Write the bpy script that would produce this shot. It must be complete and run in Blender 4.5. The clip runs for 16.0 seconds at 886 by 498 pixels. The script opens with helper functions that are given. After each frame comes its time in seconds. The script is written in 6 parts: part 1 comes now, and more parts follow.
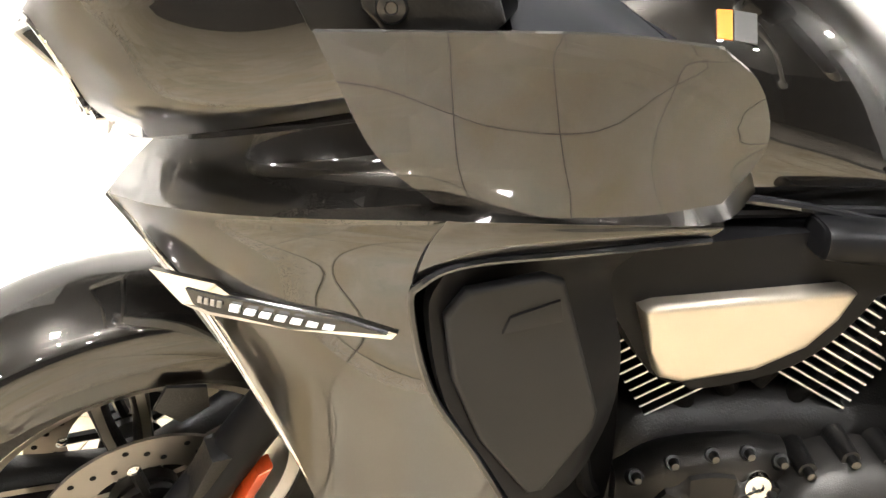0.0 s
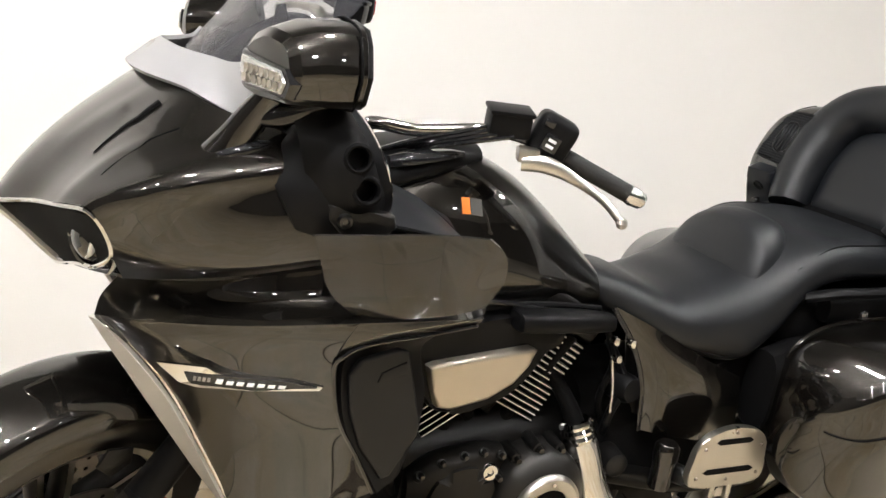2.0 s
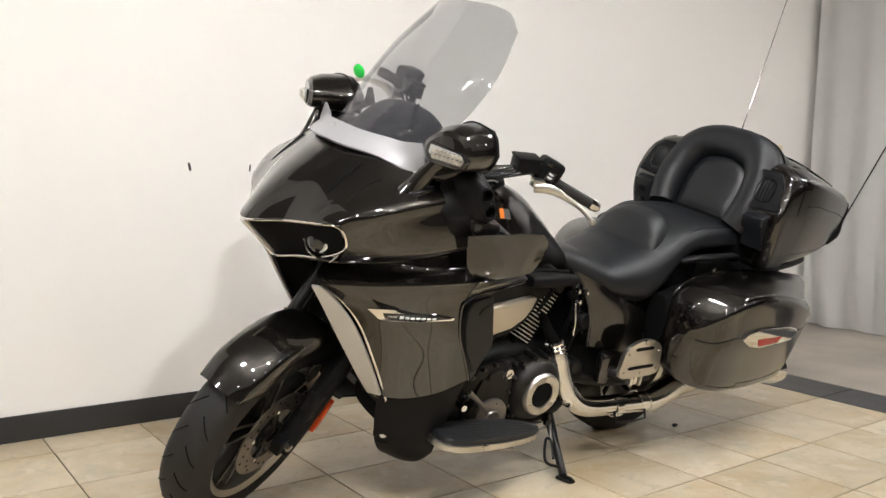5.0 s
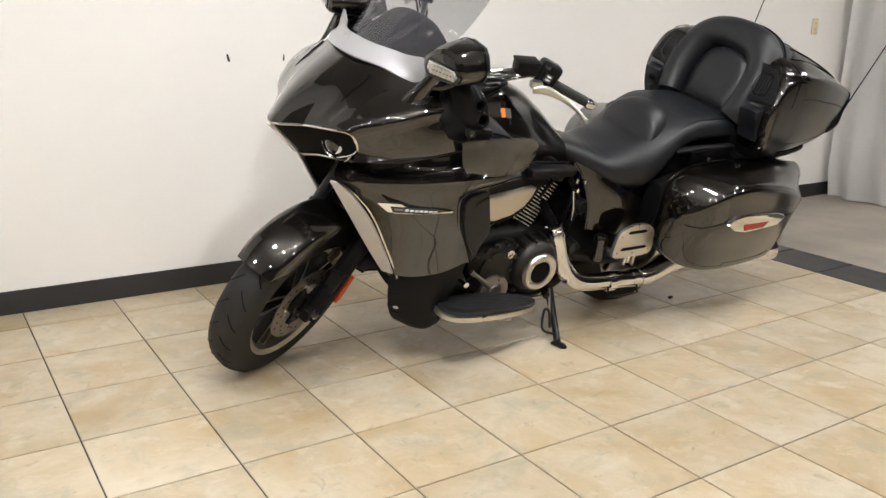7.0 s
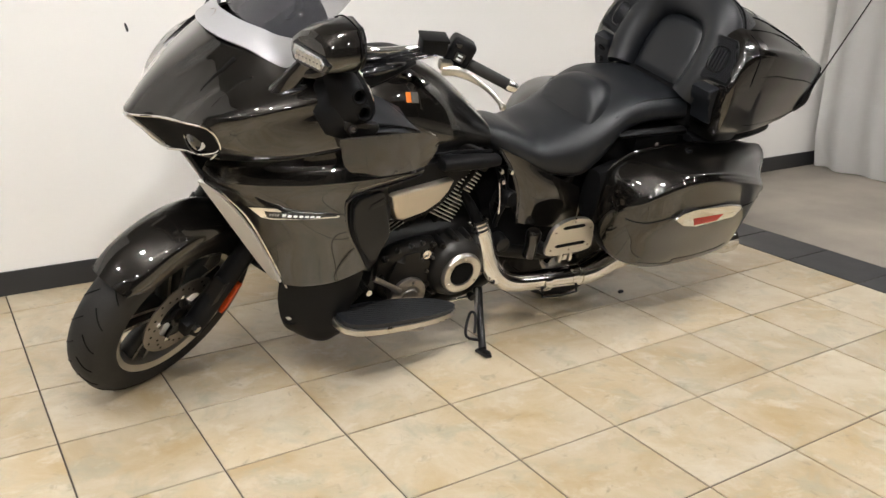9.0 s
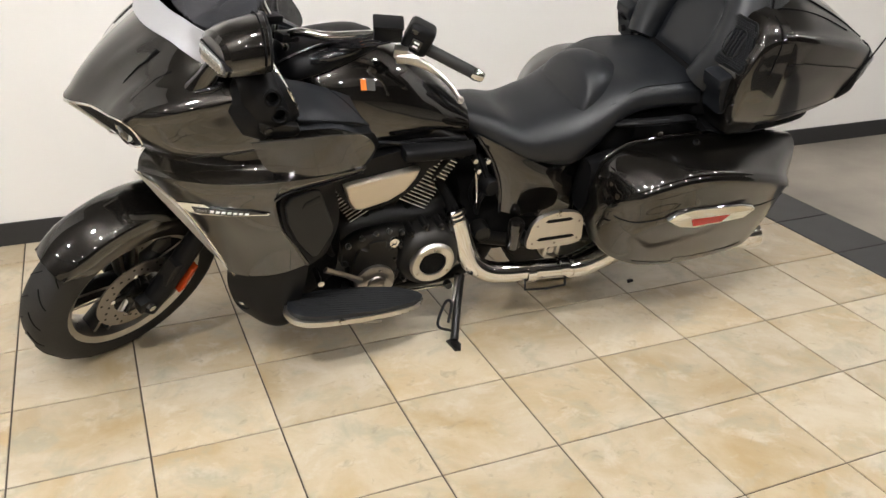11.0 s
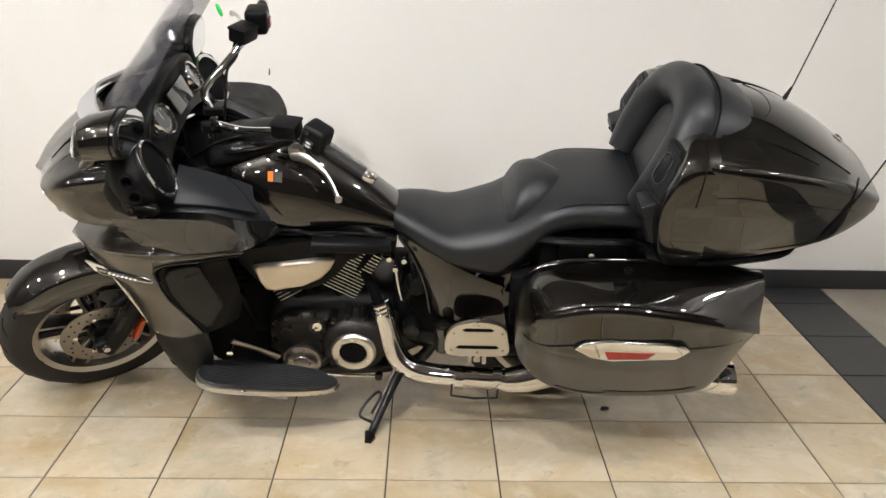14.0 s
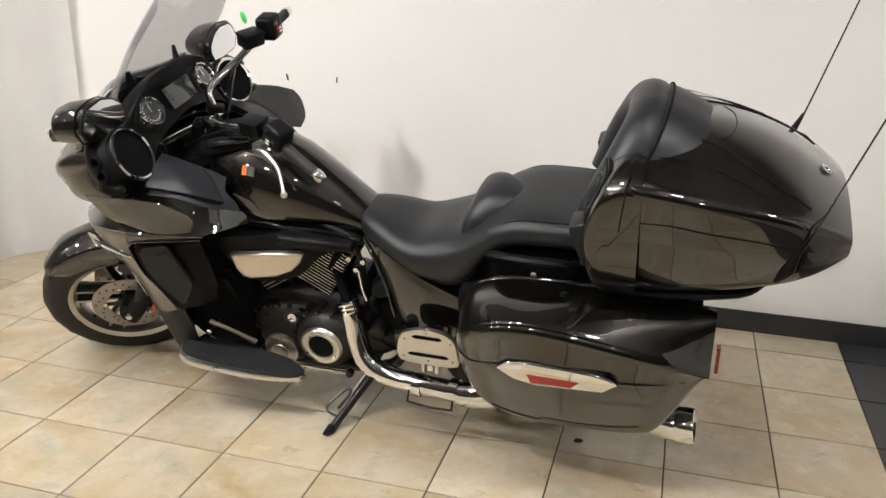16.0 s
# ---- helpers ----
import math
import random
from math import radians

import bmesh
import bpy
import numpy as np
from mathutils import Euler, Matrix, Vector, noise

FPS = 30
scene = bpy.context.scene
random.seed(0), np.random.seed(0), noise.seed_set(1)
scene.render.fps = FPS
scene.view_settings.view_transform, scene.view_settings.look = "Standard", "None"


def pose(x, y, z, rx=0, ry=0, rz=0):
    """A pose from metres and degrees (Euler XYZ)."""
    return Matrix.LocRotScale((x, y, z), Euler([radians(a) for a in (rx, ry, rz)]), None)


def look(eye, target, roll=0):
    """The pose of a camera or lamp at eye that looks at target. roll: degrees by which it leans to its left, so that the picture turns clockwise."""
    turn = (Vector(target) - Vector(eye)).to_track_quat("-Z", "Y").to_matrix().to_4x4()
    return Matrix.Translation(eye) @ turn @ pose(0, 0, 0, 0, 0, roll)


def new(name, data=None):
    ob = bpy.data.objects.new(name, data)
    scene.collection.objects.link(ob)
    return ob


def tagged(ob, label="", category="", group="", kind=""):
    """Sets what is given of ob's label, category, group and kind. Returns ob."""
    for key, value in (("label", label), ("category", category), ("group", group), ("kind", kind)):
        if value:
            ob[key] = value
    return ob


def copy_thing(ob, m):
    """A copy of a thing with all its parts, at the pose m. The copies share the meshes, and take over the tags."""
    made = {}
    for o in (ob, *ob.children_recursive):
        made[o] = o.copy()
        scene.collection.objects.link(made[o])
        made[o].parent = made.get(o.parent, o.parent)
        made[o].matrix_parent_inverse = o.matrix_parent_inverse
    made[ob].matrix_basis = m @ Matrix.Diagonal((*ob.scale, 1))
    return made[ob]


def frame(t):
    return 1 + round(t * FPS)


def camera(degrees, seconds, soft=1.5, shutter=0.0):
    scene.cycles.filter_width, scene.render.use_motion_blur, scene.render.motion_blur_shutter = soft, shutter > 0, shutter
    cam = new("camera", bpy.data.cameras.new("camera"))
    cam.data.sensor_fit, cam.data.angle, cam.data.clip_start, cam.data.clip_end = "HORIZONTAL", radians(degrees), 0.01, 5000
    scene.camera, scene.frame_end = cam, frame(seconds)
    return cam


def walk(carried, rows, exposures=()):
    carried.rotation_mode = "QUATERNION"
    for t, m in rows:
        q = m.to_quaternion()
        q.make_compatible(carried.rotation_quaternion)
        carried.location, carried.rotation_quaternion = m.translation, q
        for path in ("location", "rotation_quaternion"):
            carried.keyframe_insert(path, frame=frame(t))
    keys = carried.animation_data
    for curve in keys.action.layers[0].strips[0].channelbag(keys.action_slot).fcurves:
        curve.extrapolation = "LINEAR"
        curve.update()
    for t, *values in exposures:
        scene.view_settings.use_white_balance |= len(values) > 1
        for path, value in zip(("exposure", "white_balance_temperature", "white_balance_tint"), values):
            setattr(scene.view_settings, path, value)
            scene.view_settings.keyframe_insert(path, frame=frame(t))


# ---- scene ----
cam = camera(56.0, 16.0)
PATH = [
    (0, (0.41, -1.008, 0.881), (0.495, 0.955, 0.509), 1.7),
    (0.5, (0.403, -1.15, 0.919), (0.656, 0.811, 0.616), 1.9),
    (1, (0.309, -1.317, 0.952), (0.807, 0.607, 0.727), 2.3),
    (1.5, (0.195, -1.435, 0.959), (0.912, 0.425, 0.796), 2.3),
    (2, (0.009, -1.545, 0.989), (0.867, 0.255, 0.847), 2.5),
    (2.5, (-0.175, -1.684, 0.999), (0.795, 0.06, 0.875), 2.0),
    (3, (-0.378, -1.82, 0.988), (0.747, -0.17, 0.876), 1.7),
    (3.2, (-0.487, -1.861, 0.994), (0.714, -0.265, 0.885), 1.0),
    (5.3, (-1.109, -2.255, 1.121), (0.078, -0.661, 0.899), 1.9),
    (5.5, (-1.151, -2.314, 1.151), (-0.007, -0.697, 0.867), 1.7),
    (6, (-1.201, -2.42, 1.236), (-0.112, -0.803, 0.791), 1.6),
    (6.5, (-1.185, -2.499, 1.247), (-0.119, -0.885, 0.739), 1.5),
    (7, (-1.098, -2.536, 1.281), (-0.042, -0.923, 0.75), 1.5),
    (7.5, (-0.966, -2.515, 1.303), (0.084, -0.901, 0.763), 1.4),
    (8, (-0.815, -2.434, 1.312), (0.232, -0.82, 0.767), 1.4),
    (8.5, (-0.693, -2.391, 1.327), (0.351, -0.778, 0.772), 1.4),
    (9, (-0.588, -2.391, 1.354), (0.437, -0.798, 0.712), 1.4),
    (9.2, (-0.535, -2.398, 1.364), (0.474, -0.821, 0.661), 1.3),
    (11.3, (0.096, -2.49, 1.609), (0.748, -0.799, 0.762), 1.5),
    (11.5, (0.165, -2.525, 1.634), (0.77, -0.815, 0.79), 1.4),
    (12, (0.385, -2.574, 1.675), (0.89, -0.823, 0.85), 1.2),
    (12.5, (0.606, -2.592, 1.718), (1.028, -0.798, 0.942), 1.4),
    (13, (0.754, -2.594, 1.682), (1.049, -0.75, 0.967), 1.2),
    (13.5, (1.036, -2.675, 1.676), (1.201, -0.808, 0.981), 1.1),
    (14, (1.249, -2.716, 1.679), (1.291, -0.839, 0.99), 1.2),
    (14.5, (1.443, -2.69, 1.667), (1.355, -0.812, 0.984), 1.2),
    (15, (1.65, -2.66, 1.666), (1.434, -0.788, 0.996), 1.2),
    (15.5, (1.906, -2.634, 1.651), (1.55, -0.78, 0.991), 1.2),
    (16, (2.174, -2.628, 1.653), (1.665, -0.806, 1.005), 1.2),
]
EXPOSURES = [(0.0, 1.38), (0.5, 1.32), (1.0, 0.92), (1.5, 0.5), (2.0, 0.2), (2.5, 0.05), (3.0, -0.02), (5.5, -0.05), (7.0, -0.06), (9.0, -0.04), (11.5, 0.0), (13.0, -0.05), (16.0, -0.06)]
walk(cam, [(t, look(eye, target, roll)) for t, eye, target, roll in PATH], EXPOSURES)
# ---- light and exposure ----
world = bpy.data.worlds.new("world")
scene.world = world
world.use_nodes = True
world.node_tree.nodes["Background"].inputs[0].default_value = (0.9, 0.93, 1.0, 1)
world.node_tree.nodes["Background"].inputs[1].default_value = 0.05
LAMP = 240.0

# ---- materials ----


def mat(name, color, rough=0.5, metal=0.0, vary=0.12, scale=8.0, bump=0.0, bump_scale=60.0, coat=0.0, spec=0.5, fleck=0.0, rvary=0.08, per_object=0.0, coat_ior=1.5):
    """A procedural surface: two scales of tone, uneven gloss and a fine relief."""
    m = bpy.data.materials.new(name)
    m.use_nodes = True
    nt = m.node_tree
    nd, ln = nt.nodes, nt.links
    b = nd["Principled BSDF"]
    tc = nd.new("ShaderNodeTexCoord")
    n1 = nd.new("ShaderNodeTexNoise")
    n1.inputs["Scale"].default_value, n1.inputs["Detail"].default_value = scale, 6
    n2 = nd.new("ShaderNodeTexNoise")
    n2.inputs["Scale"].default_value, n2.inputs["Detail"].default_value = bump_scale, 4
    ln.new(tc.outputs["Object"], n1.inputs["Vector"])
    ln.new(tc.outputs["Object"], n2.inputs["Vector"])
    mix = nd.new("ShaderNodeMix")
    mix.data_type = "RGBA"
    mix.inputs["A"].default_value = (*[c * (1 - vary) for c in color], 1)
    mix.inputs["B"].default_value = (*[min(1, c * (1 + vary)) for c in color], 1)
    ln.new(n1.outputs["Fac"], mix.inputs["Factor"])
    col = mix.outputs["Result"]
    if fleck:
        f = nd.new("ShaderNodeTexNoise")
        f.inputs["Scale"].default_value, f.inputs["Detail"].default_value = 900, 1
        ln.new(tc.outputs["Object"], f.inputs["Vector"])
        r = nd.new("ShaderNodeMapRange")
        r.inputs["From Min"].default_value, r.inputs["From Max"].default_value = 0.45, 0.75
        ln.new(f.outputs["Fac"], r.inputs["Value"])
        m2 = nd.new("ShaderNodeMix")
        m2.data_type = "RGBA"
        m2.inputs["B"].default_value = (*[min(1, c * (1 + fleck)) for c in color], 1)
        ln.new(col, m2.inputs["A"])
        ln.new(r.outputs["Result"], m2.inputs["Factor"])
        col = m2.outputs["Result"]
    if per_object:
        oi = nd.new("ShaderNodeObjectInfo")
        hs = nd.new("ShaderNodeHueSaturation")
        mr = nd.new("ShaderNodeMapRange")
        mr.inputs["To Min"].default_value, mr.inputs["To Max"].default_value = 1 - per_object, 1 + per_object
        ln.new(oi.outputs["Random"], mr.inputs["Value"])
        ln.new(mr.outputs["Result"], hs.inputs["Value"])
        ln.new(col, hs.inputs["Color"])
        col = hs.outputs["Color"]
    ln.new(col, b.inputs["Base Color"])
    rr = nd.new("ShaderNodeMapRange")
    rr.inputs["To Min"].default_value, rr.inputs["To Max"].default_value = max(0.0, rough - rvary), min(1, rough + rvary)
    ln.new(n1.outputs["Fac"], rr.inputs["Value"])
    ln.new(rr.outputs["Result"], b.inputs["Roughness"])
    b.inputs["Metallic"].default_value = metal
    b.inputs["Coat Weight"].default_value = coat
    b.inputs["Coat Roughness"].default_value = 0.015
    b.inputs["Coat IOR"].default_value = coat_ior
    b.inputs["Specular IOR Level"].default_value = spec
    if bump:
        bp = nd.new("ShaderNodeBump")
        bp.inputs["Strength"].default_value, bp.inputs["Distance"].default_value = bump, 0.002
        ln.new(n2.outputs["Fac"], bp.inputs["Height"])
        ln.new(bp.outputs["Normal"], b.inputs["Normal"])
    return m


def see_through(name, tint, clear, rough=0.02):
    """Thin tinted acrylic: part of the light goes straight through, the rest meets a glossy dark face."""
    m = bpy.data.materials.new(name)
    m.use_nodes = True
    nd, ln = m.node_tree.nodes, m.node_tree.links
    b = nd["Principled BSDF"]
    b.inputs["Base Color"].default_value = (*tint, 1)
    b.inputs["Roughness"].default_value = rough
    b.inputs["Coat Weight"].default_value = 0.6
    t = nd.new("ShaderNodeBsdfTransparent")
    t.inputs["Color"].default_value = (*[0.55 + 0.45 * c for c in (0.9, 0.9, 0.92)], 1)
    s = nd.new("ShaderNodeMixShader")
    s.inputs["Fac"].default_value = clear
    ln.new(b.outputs["BSDF"], s.inputs[1])
    ln.new(t.outputs["BSDF"], s.inputs[2])
    ln.new(s.outputs["Shader"], nd["Material Output"].inputs["Surface"])
    return m


def glow(name, color, strength):
    m = bpy.data.materials.new(name)
    m.use_nodes = True
    b = m.node_tree.nodes["Principled BSDF"]
    b.inputs["Base Color"].default_value = (*color, 1)
    b.inputs["Emission Color"].default_value = (*color, 1)
    b.inputs["Emission Strength"].default_value = strength
    return m


PAINT = mat("pearl_grey_paint", (0.0165, 0.0145, 0.0122), 0.29, 0.85, 0.10, 3, coat=1.0, coat_ior=1.72, fleck=0.25, rvary=0.03)
BLACK_GLOSS = mat("black_gloss", (0.012, 0.012, 0.013), 0.12, 0.0, 0.2, 5, coat=0.5, rvary=0.05)
PLASTIC = mat("black_plastic", (0.0055, 0.0055, 0.006), 0.42, 0.0, 0.2, 12, 0.04, 500, spec=0.14)
PLASTIC_GREY = mat("grey_plastic", (0.009, 0.0102, 0.0128), 0.42, 0.0, 0.15, 12, 0.06, 500, spec=0.32)
VINYL = mat("black_vinyl", (0.0078, 0.0090, 0.0112), 0.41, 0.0, 0.2, 10, 0.35, 420, spec=0.46)
RUBBER = mat("tyre_rubber", (0.013, 0.0125, 0.012), 0.7, 0.0, 0.35, 14, 0.4, 160)
DUCT = mat("satin_black_panel", (0.0092, 0.0093, 0.0098), 0.50, 0.0, 0.15, 12, 0.06, 500, spec=0.30)
CHROME = mat("chrome", (0.80, 0.79, 0.77), 0.05, 1.0, 0.02, 6, rvary=0.03)
SILVER = mat("brushed_silver", (0.62, 0.59, 0.54), 0.30, 1.0, 0.06, 20, 0.1, 400)
SILVER_PAINT = mat("satin_silver_paint", (0.42, 0.42, 0.43), 0.5, 0.5, 0.05, 9, coat=0.3)
CREAM_METAL = mat("champagne_metal", (0.66, 0.59, 0.49), 0.38, 0.85, 0.05, 15, 0.1, 500)
COVER = mat("satin_engine_cover", (0.034, 0.032, 0.030), 0.40, 0.75, 0.15, 15, 0.25, 500)
# Polished fin edges: their glint is put into a pale, mostly diffuse colour.
FIN_GLINT = mat("fin_edge_glint", (0.80, 0.78, 0.74), 0.35, 0.35, 0.05, 30)
BOLT = mat("dark_bolt", (0.10, 0.098, 0.095), 0.3, 1.0, 0.1, 30)
LAMP_GLASS = mat("dark_lamp_glass", (0.02, 0.021, 0.023), 0.04, 0.0, 0.2, 20, coat=1.0)
ENGINE = mat("engine_black", (0.0065, 0.0062, 0.006), 0.34, 0.25, 0.25, 15, 0.3, 300)
STEEL = mat("disc_steel", (0.36, 0.33, 0.30), 0.35, 1.0, 0.12, 30, 0.1, 300)
# Near-white without metal: the bright reflection of chrome put into the colour.
VANE = mat("painted_chrome_gleam", (0.76, 0.74, 0.70), 0.25, 0.0, 0.04, 9, coat=0.5)
RED = mat("red_reflector", (0.33, 0.02, 0.015), 0.15, 0.0, 0.2, 90, 0.3, 300, coat=0.6)
ORANGE = mat("orange_reflector", (0.62, 0.08, 0.02), 0.2, 0.0, 0.2, 90, 0.2, 300, coat=0.5)
ORANGE_STICKER = mat("orange_sticker", (0.85, 0.22, 0.03), 0.4, 0.0, 0.05, 30)
PAPER = mat("pale_sticker", (0.09, 0.088, 0.085), 0.4, 0.0, 0.1, 60)
GREEN = mat("green_tag", (0.03, 0.72, 0.10), 0.4, 0.0, 0.08, 20)
MIRROR = mat("mirror_glass", (0.86, 0.87, 0.88), 0.01, 1.0, 0.0, 5, rvary=0.005)
LENS = mat("clear_lens", (0.55, 0.55, 0.53), 0.08, 0.6, 0.3, 60, 0.5, 120, coat=1.0)
GAUGE = mat("gauge_face", (0.03, 0.032, 0.036), 0.15, 0.0, 0.5, 30, coat=0.9)
# Near-black for mesh and dark parts, and for shade painted into gaps and recesses.
NEAR_BLACK = mat("near_black", (0.004, 0.004, 0.0043), 0.6, 0.0, 0.3, 200, 0.8, 500, spec=0.08)
WHITE_MARK = mat("white_print", (0.8, 0.8, 0.78), 0.4, 0.0, 0.03, 30)
GREY_MARK = mat("grey_print", (0.22, 0.2, 0.17), 0.4, 0.0, 0.03, 30)
SHIELD = see_through("smoked_shield", (0.10, 0.10, 0.11), 0.72)
DEFLECTOR = see_through("smoked_deflector", (0.032, 0.030, 0.027), 0.24)
WALL = mat("wall_paint", (0.80, 0.78, 0.745), 0.6, 0.0, 0.025, 1.2, 0.25, 180)
# Dark tone for the unseen walls, so glossy flanks reflect a dim room.
ROOM = mat("dim_room_fill", (0.085, 0.08, 0.075), 0.7, 0.0, 0.2, 0.8, 0.2, 100)
# Unseen ceiling, kept dark so upward surfaces reflect little.
CEILING = mat("dim_ceiling_fill", (0.13, 0.128, 0.125), 0.8, 0.0, 0.08, 6, 0.3, 120)
BASE = mat("vinyl_base", (0.022, 0.022, 0.023), 0.45, 0.0, 0.2, 6, 0.1, 120)
GROUT = mat("grout", (0.06, 0.045, 0.034), 0.85, 0.0, 0.3, 9, 0.5, 300)
STRIPE = mat("charcoal_tile", (0.027, 0.027, 0.029), 0.4, 0.0, 0.25, 7, 0.1, 200)
CONCRETE = mat("worn_concrete", (0.31, 0.275, 0.23), 0.5, 0.0, 0.6, 2.2, 0.25, 60)
CLOTH = mat("white_curtain", (0.92, 0.91, 0.89), 0.85, 0.0, 0.04, 3, 0.3, 900)
IVORY = mat("ivory_plastic", (0.70, 0.60, 0.40), 0.4, 0.0, 0.03, 20)
LIGHT = glow("light_diffuser", (0.99, 0.967, 0.95), LAMP)
SPOT = glow("spot_lens", (0.99, 0.967, 0.95), 3500.0)


def tile_material():
    """Glazed travertine-look tile: cloudy beige with warm and grey-green patches, a shift from tile to tile."""
    m = bpy.data.materials.new("travertine_tile")
    m.use_nodes = True
    nd, ln = m.node_tree.nodes, m.node_tree.links
    b = nd["Principled BSDF"]
    geo = nd.new("ShaderNodeNewGeometry")
    oi = nd.new("ShaderNodeObjectInfo")
    shift = nd.new("ShaderNodeVectorMath")
    shift.operation = "MULTIPLY_ADD"
    shift.inputs[1].default_value = (37, 53, 71)
    ln.new(oi.outputs["Random"], shift.inputs[0])
    ln.new(geo.outputs["Position"], shift.inputs[2])

    def cloud(scale, detail, lo, hi, distort=0.6):
        n = nd.new("ShaderNodeTexNoise")
        n.inputs["Scale"].default_value, n.inputs["Detail"].default_value, n.inputs["Distortion"].default_value = scale, detail, distort
        n.inputs["Roughness"].default_value = 0.62
        ln.new(shift.outputs["Vector"], n.inputs["Vector"])
        r = nd.new("ShaderNodeMapRange")
        r.inputs["From Min"].default_value, r.inputs["From Max"].default_value = lo, hi
        ln.new(n.outputs["Fac"], r.inputs["Value"])
        return r.outputs["Result"]

    def blend(a, bcol, fac):
        x = nd.new("ShaderNodeMix")
        x.data_type = "RGBA"
        if isinstance(a, tuple):
            x.inputs["A"].default_value = (*a, 1)
        else:
            ln.new(a, x.inputs["A"])
        x.inputs["B"].default_value = (*bcol, 1)
        ln.new(fac, x.inputs["Factor"])
        return x.outputs["Result"]

    c = blend((0.54, 0.47, 0.355), (0.41, 0.305, 0.165), cloud(2.6, 6, 0.38, 0.68, 0.5))
    c = blend(c, (0.35, 0.33, 0.25), cloud(6.5, 9, 0.52, 0.76, 0.6))
    c = blend(c, (0.58, 0.52, 0.42), cloud(9.0, 8, 0.54, 0.76, 0.4))
    c = blend(c, (0.23, 0.195, 0.135), cloud(17.0, 10, 0.60, 0.82, 0.7))
    hs = nd.new("ShaderNodeHueSaturation")
    mr = nd.new("ShaderNodeMapRange")
    mr.inputs["To Min"].default_value, mr.inputs["To Max"].default_value = 0.90, 1.08
    ln.new(oi.outputs["Random"], mr.inputs["Value"])
    ln.new(mr.outputs["Result"], hs.inputs["Value"])
    ln.new(c, hs.inputs["Color"])
    ln.new(hs.outputs["Color"], b.inputs["Base Color"])
    b.inputs["Roughness"].default_value = 0.36
    bp = nd.new("ShaderNodeBump")
    bp.inputs["Strength"].default_value, bp.inputs["Distance"].default_value = 0.15, 0.002
    ln.new(cloud(30, 5, 0.3, 0.7), bp.inputs["Height"])
    ln.new(bp.outputs["Normal"], b.inputs["Normal"])
    return m


TILE = tile_material()

# ---- modelling helpers ----


def finish(bm, smooth=True, angle=40):
    bmesh.ops.recalc_face_normals(bm, faces=bm.faces)
    lim = radians(angle)
    for f in bm.faces:
        f.smooth = smooth
    for e in bm.edges:
        e.smooth = smooth and (len(e.link_faces) != 2 or e.calc_face_angle(0) < lim)


def part(name, bm, material, parent=None, label="", smooth=True, angle=40):
    finish(bm, smooth, angle)
    me = bpy.data.meshes.new(name)
    bm.to_mesh(me)
    bm.free()
    me.materials.append(material)
    ob = new(name, me)
    ob.parent = parent
    if label:
        tagged(ob, label)
    return ob


def empty(name, parent=None):
    ob = new(name)
    ob.parent = parent
    return ob


def box(bm, a, b, bevel=0.0, seg=2, m=None):
    a, b = Vector(a), Vector(b)
    r = bmesh.ops.create_cube(bm, size=1, matrix=(m or Matrix()) @ Matrix.Translation((a + b) / 2) @ Matrix.Diagonal((*[abs(v) for v in b - a], 1)))
    if bevel:
        es = list({e for v in r["verts"] for e in v.link_edges})
        bmesh.ops.bevel(bm, geom=es, offset=bevel, segments=seg, profile=0.6, affect="EDGES")
    return bm


def spline(pts, n, closed=False):
    """n points along a smooth line through pts."""
    p = [np.array(q, float) for q in pts]
    k = len(p)
    if k == 2 and not closed:
        return [tuple(p[0] + (p[1] - p[0]) * i / (n - 1)) for i in range(n)]
    out, spans = [], k if closed else k - 1
    for i in range(n):
        u = spans * i / (n if closed else n - 1)
        s = min(int(u), spans - 1)
        f = u - s
        if closed:
            a, b, c, d = p[(s - 1) % k], p[s % k], p[(s + 1) % k], p[(s + 2) % k]
        else:
            b, c = p[s], p[s + 1]
            a = p[s - 1] if s else 2 * b - c
            d = p[s + 2] if s + 2 < k else 2 * c - b
        out.append(tuple(0.5 * (2 * b + (c - a) * f + (2 * a - 5 * b + 4 * c - d) * f * f + (3 * b - a - 3 * c + d) * f ** 3)))
    return out


def tube(bm, pts, r, n=0, sides=10, closed=False, flat=1.0, cap=True):
    """A round bar along a smooth line; r is one radius or a list along the line."""
    line = [Vector(q) for q in (spline(pts, n, closed) if n else pts)]
    k = len(line)
    rad = [r] * k if not isinstance(r, (list, tuple)) else [float(np.interp(i / (k - 1), np.linspace(0, 1, len(r)), r)) for i in range(k)]
    up, rings = None, []
    for i, c in enumerate(line):
        d = (line[(i + 1) % k] - line[i - 1]) if closed else (line[min(i + 1, k - 1)] - line[max(i - 1, 0)])
        d.normalize()
        if up is None:
            up = Vector((0, 0, 1)) if abs(d.z) < 0.9 else Vector((0, 1, 0))
        side = d.cross(up).normalized()
        up = side.cross(d).normalized()
        rings.append([bm.verts.new(c + rad[i] * (math.cos(a) * side * flat + math.sin(a) * up)) for a in (2 * math.pi * j / sides for j in range(sides))])
    for i in range(k if closed else k - 1):
        a, b = rings[i], rings[(i + 1) % k]
        for j in range(sides):
            bm.faces.new((a[j], a[(j + 1) % sides], b[(j + 1) % sides], b[j]))
    if cap and not closed:
        bm.faces.new(rings[0][::-1]), bm.faces.new(rings[-1])
    return bm


